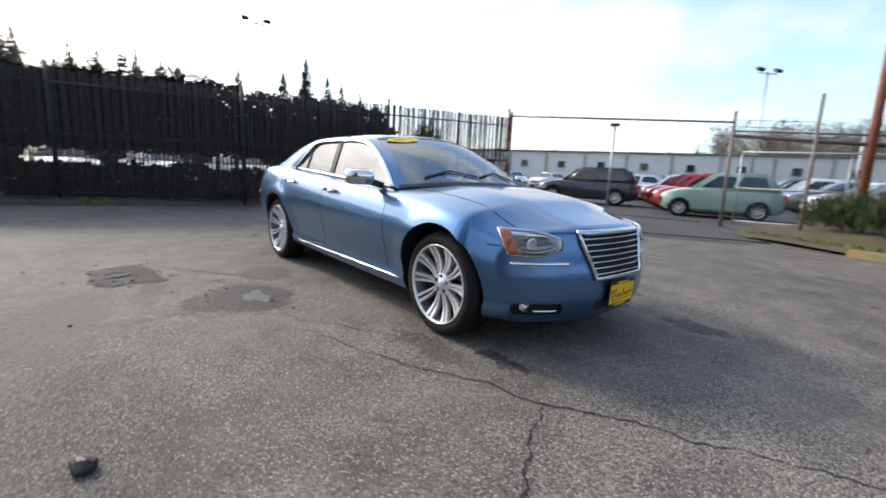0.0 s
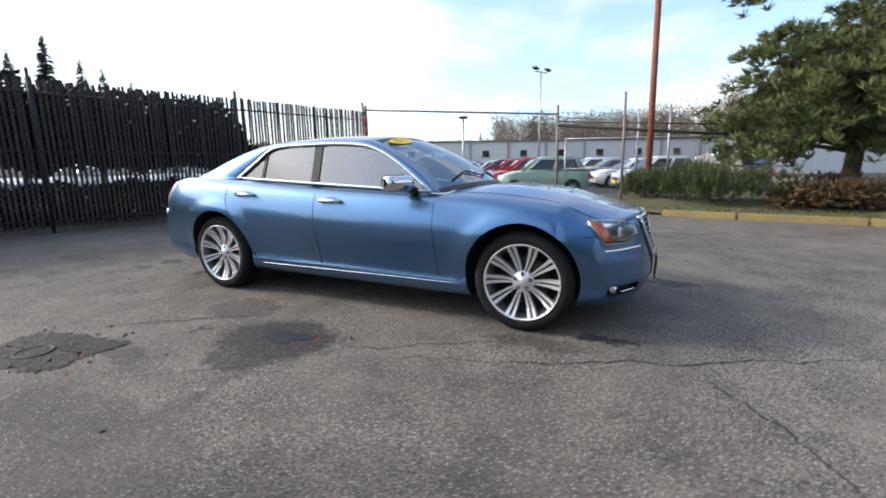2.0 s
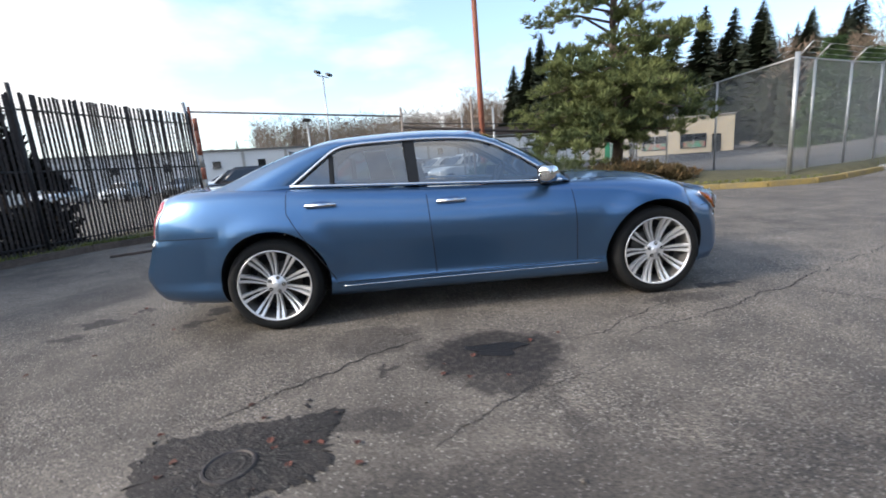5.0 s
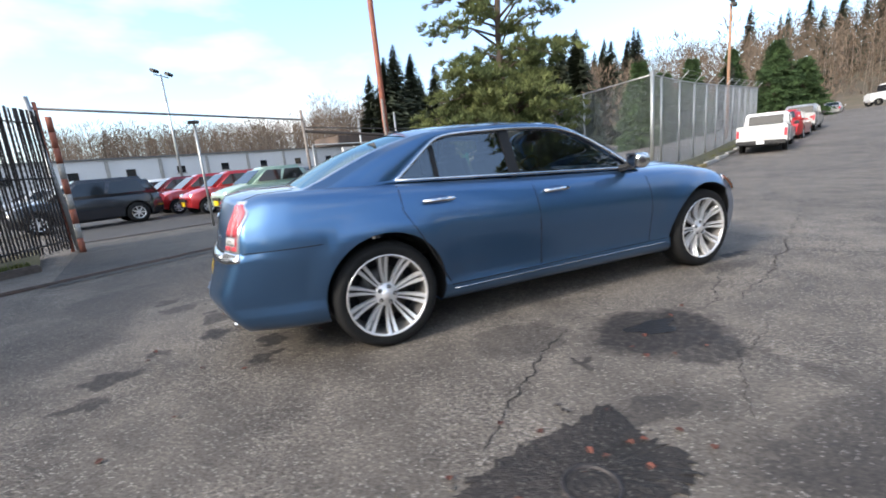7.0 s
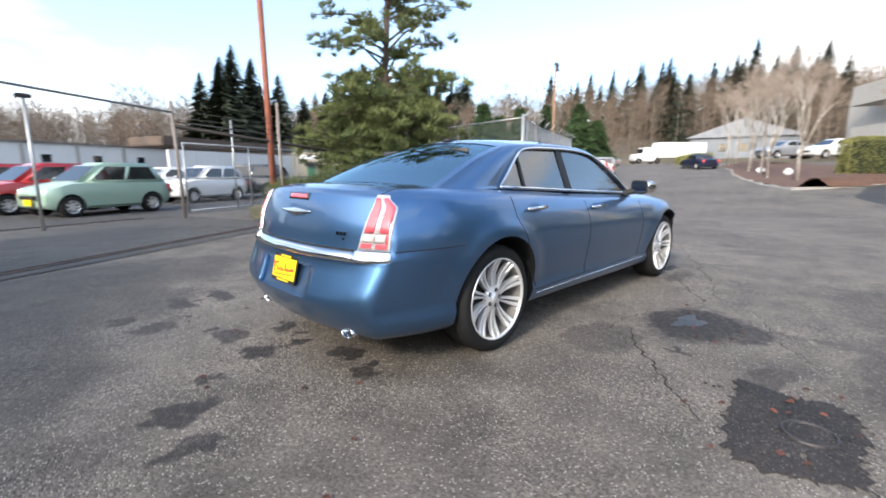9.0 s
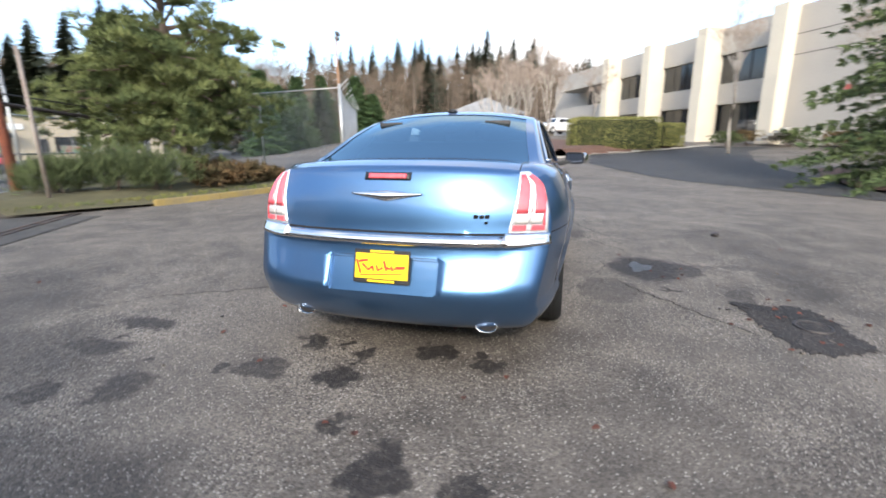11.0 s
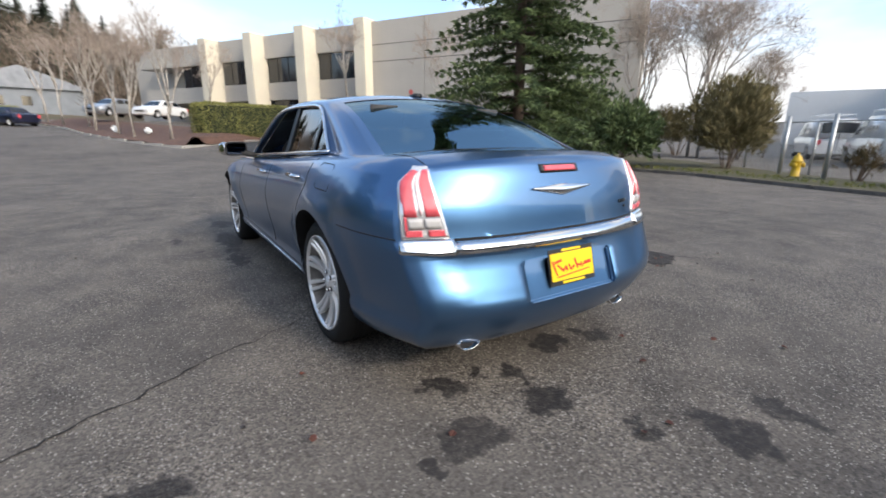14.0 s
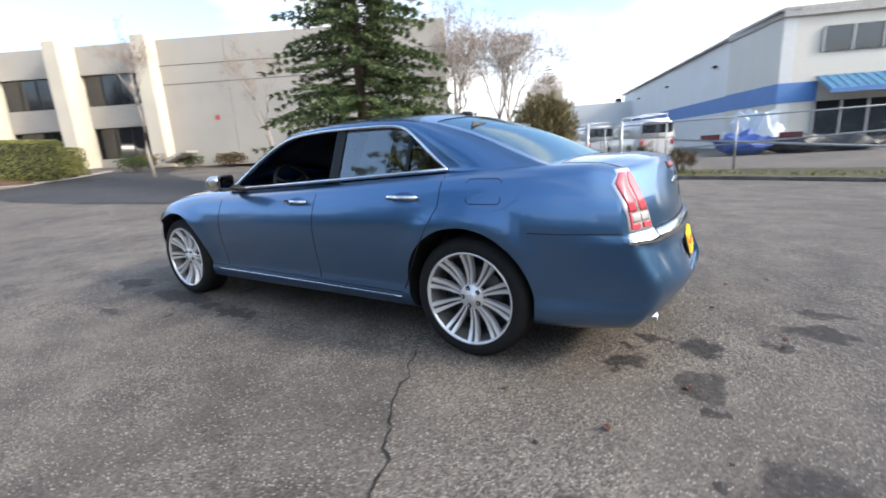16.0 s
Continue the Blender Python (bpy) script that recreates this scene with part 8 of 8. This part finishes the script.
for i, (x, y, rx, h) in enumerate(((11.0, -25.0, 2.2, 2.6), (14.0, -24.0, 2.0, 2.4), (7.2, -24.0, 1.6, 1.8))):
    shrub("broom_shrub", x, y, rx, rx * 0.8, h, 60 + i, mat("olive broom", (0.20, 0.165, 0.085), (0.10, 0.09, 0.045), rough=0.85, scale=2, island=0.4, spec=0.1), "tall olive broom thicket behind the fence", 2200, 0.32, 0.014, 1.0, group="broom thicket")
for i, (x, y, h) in enumerate(((-0.4, -12.9, 0.8), (-1.6, -12.5, 0.55))):
    shrub("weed_clump", x, y, 0.45, 0.4, h, 70 + i, M_RUSSET, "ragged weed clump on the grass strip", 150, 0.26, 0.008, 1.4, group="weed clumps")
for i, (x, y, h) in enumerate(((8.9, -23.3, 18.0), (9.9, -24.2, 16.0), (11.2, -20.6, 17.0), (12.6, -23.5, 15.0), (7.2, -27.0, 11.0))):
    bare_tree(x, y, h, 80 + i, "leafless alder behind the broom thicket", mat("grey bark", (0.36, 0.31, 0.27), (0.25, 0.215, 0.185), rough=0.9, scale=4, fine=20), 0.62, group="alders", depth=6, fork=4, fine=0.007, girth=0.0055, trunk=0.22)
for i, (x, y, h, dz) in enumerate(((24.3, 0.5, 7.0, 0.3), (27.5, 2.2, 7.5, 0.3), (30.5, 3.0, 7.0, 0.3), (34.5, 4.4, 8.0, 0.3), (38.5, 5.0, 8.0, 0.3), (43, 7.0, 8.5, 0.3), (47, 8.5, 8.5, 0.3), (25.2, -9.9, 8.8, 0.0), (20.8, -14.8, 8.4, 0.0), (33.5, -2.5, 7.0, 0.3))):
    bare_tree(x, y, h, 90 + i, "leafless pale-barked birch in the mulch" if i < 7 else "leafless birch before the office wall", None, 0.44, ground_z(x, y) + dz, "birches", fork=4 if i < 4 else 3, fine=0.010, depth=5 if i < 4 else 6)
hedge((26.4, -1.0), (27.9, -6.2), 2.2, 2.0, 1, "clipped yellow-green hedge on the mulch bank", 0.15)
hedge((29.0, -6.3), (31.0, -8.0), 1.8, 1.55, 2, "shorter clipped hedge by the driveway kerb", 0.15)
hedge((50, 11.5), (62, 17), 2.0, 1.4, 3, "clipped hedge along the far road")
for i, (x, y) in enumerate(((33.5, -13.6), (32.0, -15.6), (29.0, -17.2), (26.0, -18.8), (22.0, -21.0), (31.0, -11.6))):
    shrub("low_shrub", x, y, 1.2, 1.0, 0.95, 110 + i, M_SHRUB if i % 2 else M_RUSSET, "low rounded shrub at the foot of the office wall", 500, 0.16, 0.03, 0.4, group="foundation shrubs")
for i, (x, y) in enumerate(((29.5, 1.5), (31.5, 3.2))):
    tagged(part("boulder", boxed((x, y, ground_z(x, y) + 0.42), (0.55, 0.4, 0.4), None, 0.10), M_PAPER), "pale boulder on the mulch bank", "boulder", "boulders")

M_FIR = mat("mid-green fir needles", (0.075, 0.120, 0.048), (0.036, 0.062, 0.028), rough=0.8, scale=1.2, island=0.4, spec=0.1)
for i, (x, y, h, w) in enumerate(((47.0, 24.6, 9.6, 3.0), (51.0, 24.2, 8.0, 2.6), (37.6, 26.6, 8.4, 2.2), (27.3, 23.3, 7.4, 2.0), (32.5, 25.5, 7.0, 2.0), (50.0, 31.0, 10.5, 2.6))):
    spruce(x, y, h - ground_z(x, y), w, 130 + i, "rounded mid-green fir at the foot of the woods", dens=1.0, material=M_FIR, leaf=0.5)

# tufts of grass along the kerbs
r = random.Random(77)
rows = []
for line, back, n in ((YK, 0.9, 500), (FK, -0.6, 650), (RK, -1.2, 900), ([(13 + 0.91 * k, 7.5 + 0.41 * k) for k in (0, 10, 20)], 0.6, 300)):
    for _ in range(n):
        i = r.randrange(len(line) - 1)
        t_ = r.random()
        x = line[i][0] + (line[i + 1][0] - line[i][0]) * t_
        y = line[i][1] + (line[i + 1][1] - line[i][1]) * t_
        dx, dy = line[i + 1][0] - line[i][0], line[i + 1][1] - line[i][1]
        d = math.hypot(dx, dy)
        o = r.uniform(0.10, abs(back)) * (1 if back > 0 else -1)
        if line is RK:
            o = -o
        if line is FK:
            o = -abs(o)
            x, y = x + dy / d * -abs(o) * -1 * -1, y
        px, py = x - dy / d * o if line is not FK else x - abs(o), y + dx / d * o if line is not FK else y
        spray(rows, r, Vector((px, py, ground_z(px, py) + 0.10)), Vector((0, 0, 1)), 0.10, 0.006, 6, 0.6)
tagged(part("grass_tufts", kites(rows, mat("grass blades", (0.20, 0.19, 0.06), (0.10, 0.13, 0.04), rough=0.9, scale=2, island=0.4, spec=0.1), "grass_tufts"), None), "short dry grass tufts along the kerbs", "grass", kind="stuff")

# ---- far woods ----
rows_, n_a, n_r = [], 90, 14
for i in range(n_a + 1):
    yaw = -112 + 224 * i / n_a
    row = []
    for j in range(n_r + 1):
        d = 88 + 26 * j + 3 * j * j
        x, y = -math.sin(radians(yaw)) * d, math.cos(radians(yaw)) * d
        row.append((x, y, ground_z(x, y) + (0.5 + 0.8 * noise.noise(Vector((x, y, 0)) * 0.07) if j else -0.4)))
    rows_.append(row)
hv = [p for row in rows_ for p in row]
hf = [(i * (n_r + 1) + j, i * (n_r + 1) + j + 1, (i + 1) * (n_r + 1) + j + 1, (i + 1) * (n_r + 1) + j) for i in range(n_a) for j in range(n_r)]
tagged(part("hillside", from_lists("hillside", hv, hf, mat("brushy hillside", (0.15, 0.115, 0.08), (0.085, 0.075, 0.045), rough=0.95, scale=0.08, fine=0.8), smooth=True), None), "brushy brown hillside under the far woods", "hill", kind="structure")
r = random.Random(21)
needle, twig, trunks = [], [], []


def far_conifer(x, y, h, rad, many=22, slim=0.16):
    z = ground_z(x, y) - 0.5
    for k in range(int(h * many)):
        f = r.random() ** 0.8
        zz = z + h * (0.12 + 0.88 * f)
        a = r.uniform(0, math.tau)
        L = rad * (1 - f) ** 0.8 * r.uniform(0.6, 1.15) + 0.25
        d = Vector((math.cos(a), math.sin(a), r.uniform(-0.45, -0.05)))
        needle.append((Vector((x, y, zz)), d * L, Vector((-math.sin(a), math.cos(a), 0.3)) * L * slim))
    needle.append((Vector((x, y, z + h * 0.8)), Vector((0, 0, h * 0.2)), Vector((0.12, 0, 0))))
    trunks.append((Vector((x, y, z)), Vector((0, 0, h * 0.6)), Vector((0.18, 0.1, 0))))


def far_bare(x, y, h):
    z = ground_z(x, y) - 0.5
    trunks.append((Vector((x, y, z)), Vector((r.uniform(-0.6, 0.6), r.uniform(-0.6, 0.6), h)), Vector((0.10, 0.08, 0))))
    w = h * r.uniform(0.13, 0.2)
    for k in range(120):
        f = r.uniform(0.0, 1.0)
        a = r.uniform(0, math.tau)
        o = 1.25 * w * math.sqrt(r.random()) * (0.35 + 0.65 * math.sin(math.pi * min(0.92, 0.15 + 0.8 * f)))
        p = Vector((x + math.cos(a) * o, y + math.sin(a) * o, z + h * (0.12 + 0.84 * f)))
        d = (Vector((math.cos(a) * 0.6, math.sin(a) * 0.6, 0.9)) + rand_dir(r) * 0.5).normalized() * h * r.uniform(0.05, 0.11)
        twig.append((p, d, d.cross(rand_dir(r)).normalized() * r.uniform(0.035, 0.09)))


def at_yaw(yaw, dist):
    return -math.sin(radians(yaw)) * dist, math.cos(radians(yaw)) * dist


for yaw0, yaw1, n, d0, d1, h0, h1, kind in (
    (-88, -28, 46, 150, 240, 15, 27, 1), (-28, 20, 14, 170, 260, 10, 17, 1), (58, 100, 45, 90, 190, 9, 17, 1), (-95, -60, 34, 110, 170, 12, 22, 1),
    (-92, -45, 800, 105, 240, 12, 18, 0), (-45, -8, 800, 105, 240, 13, 19, 0), (-8, 18, 450, 120, 230, 11, 16, 0), (18, 60, 250, 150, 230, 5, 7, 0), (60, 105, 100, 90, 160, 8, 14, 0), (-100, -85, 160, 85, 150, 9, 15, 0),
):
    for _ in range(n):
        x, y = at_yaw(r.uniform(yaw0, yaw1), r.uniform(d0, d1))
        h = r.uniform(h0, h1)
        if kind:
            far_conifer(x, y, h, h * r.uniform(0.19, 0.28), 34, 0.13)
        else:
            far_bare(x, y, h)
# a belt of taller conifers beyond the slatted fence
for yaw0, yaw1, n, d0, d1, h0, h1 in ((82, 108, 46, 46, 66, 9, 12.5), (50, 84, 16, 58, 75, 8, 10.5)):
    for _ in range(n):
        x, y = at_yaw(r.uniform(yaw0, yaw1), r.uniform(d0, d1))
        h = r.uniform(h0, h1)
        far_conifer(x, y, h, h * r.uniform(0.22, 0.30), 60, 0.13)
for x, y, h in ((-51.2, 3.1, 12.2), (-50.7, 6.6, 11.1), (-50.1, 9.2, 10.7), (-49.4, 12.1, 12.0), (-47.9, 16.5, 12.0), (-47.0, 18.8, 13.6), (-46.0, 20.9, 11.8), (-45.3, 22.3, 11.2), (-44.3, 24.2, 10.2), (-51.1, -5.7, 12.4), (-51.2, -2.0, 11.8)):
    far_conifer(x, y, h, h * r.uniform(0.15, 0.20), 80, 0.13)
for _ in range(150):
    x, y = at_yaw(r.uniform(78, 108), r.uniform(44, 62))
    far_bare(x, y, r.uniform(8, 11))
# darker stands nearer the yard
for x, y, h in ((19, 62, 17), (21, 63, 19), (24, 64, 18), (26, 66, 15), (33, 66, 14), (36, 64, 15), (27, 62, 16), (17, 64, 15), (46, 40, 9), (44, 34, 8), (50, 36, 10), (48, 30, 8), (54, 34, 9), (40, 42, 8), (37, 56, 17), (40, 54, 19), (42.5, 52, 18), (45, 50, 17), (35, 59, 16), (47, 53, 19), (49, 48, 16)):
    far_conifer(x, y, h, h * 0.27, 80, 0.12)
for _ in range(60):
    far_bare(r.uniform(40, 75), r.uniform(30, 60), r.uniform(9, 14))
tagged(part("far_conifers", kites(needle, M_FARNEEDLE, "far_conifers"), None), "dark conifers on the hills beyond the yard", "woods", kind="stuff")
tagged(part("far_bare_woods", kites(twig, M_FARTWIG, "far_bare_woods"), None), "brown leafless woods on the hills", "woods", kind="stuff")
tagged(part("far_trunks", kites(trunks, mat("far trunks", (0.36, 0.29, 0.23), (0.20, 0.16, 0.13), rough=0.95), "far_trunks"), None), "thin pale trunks of the far woods", "woods", kind="stuff")
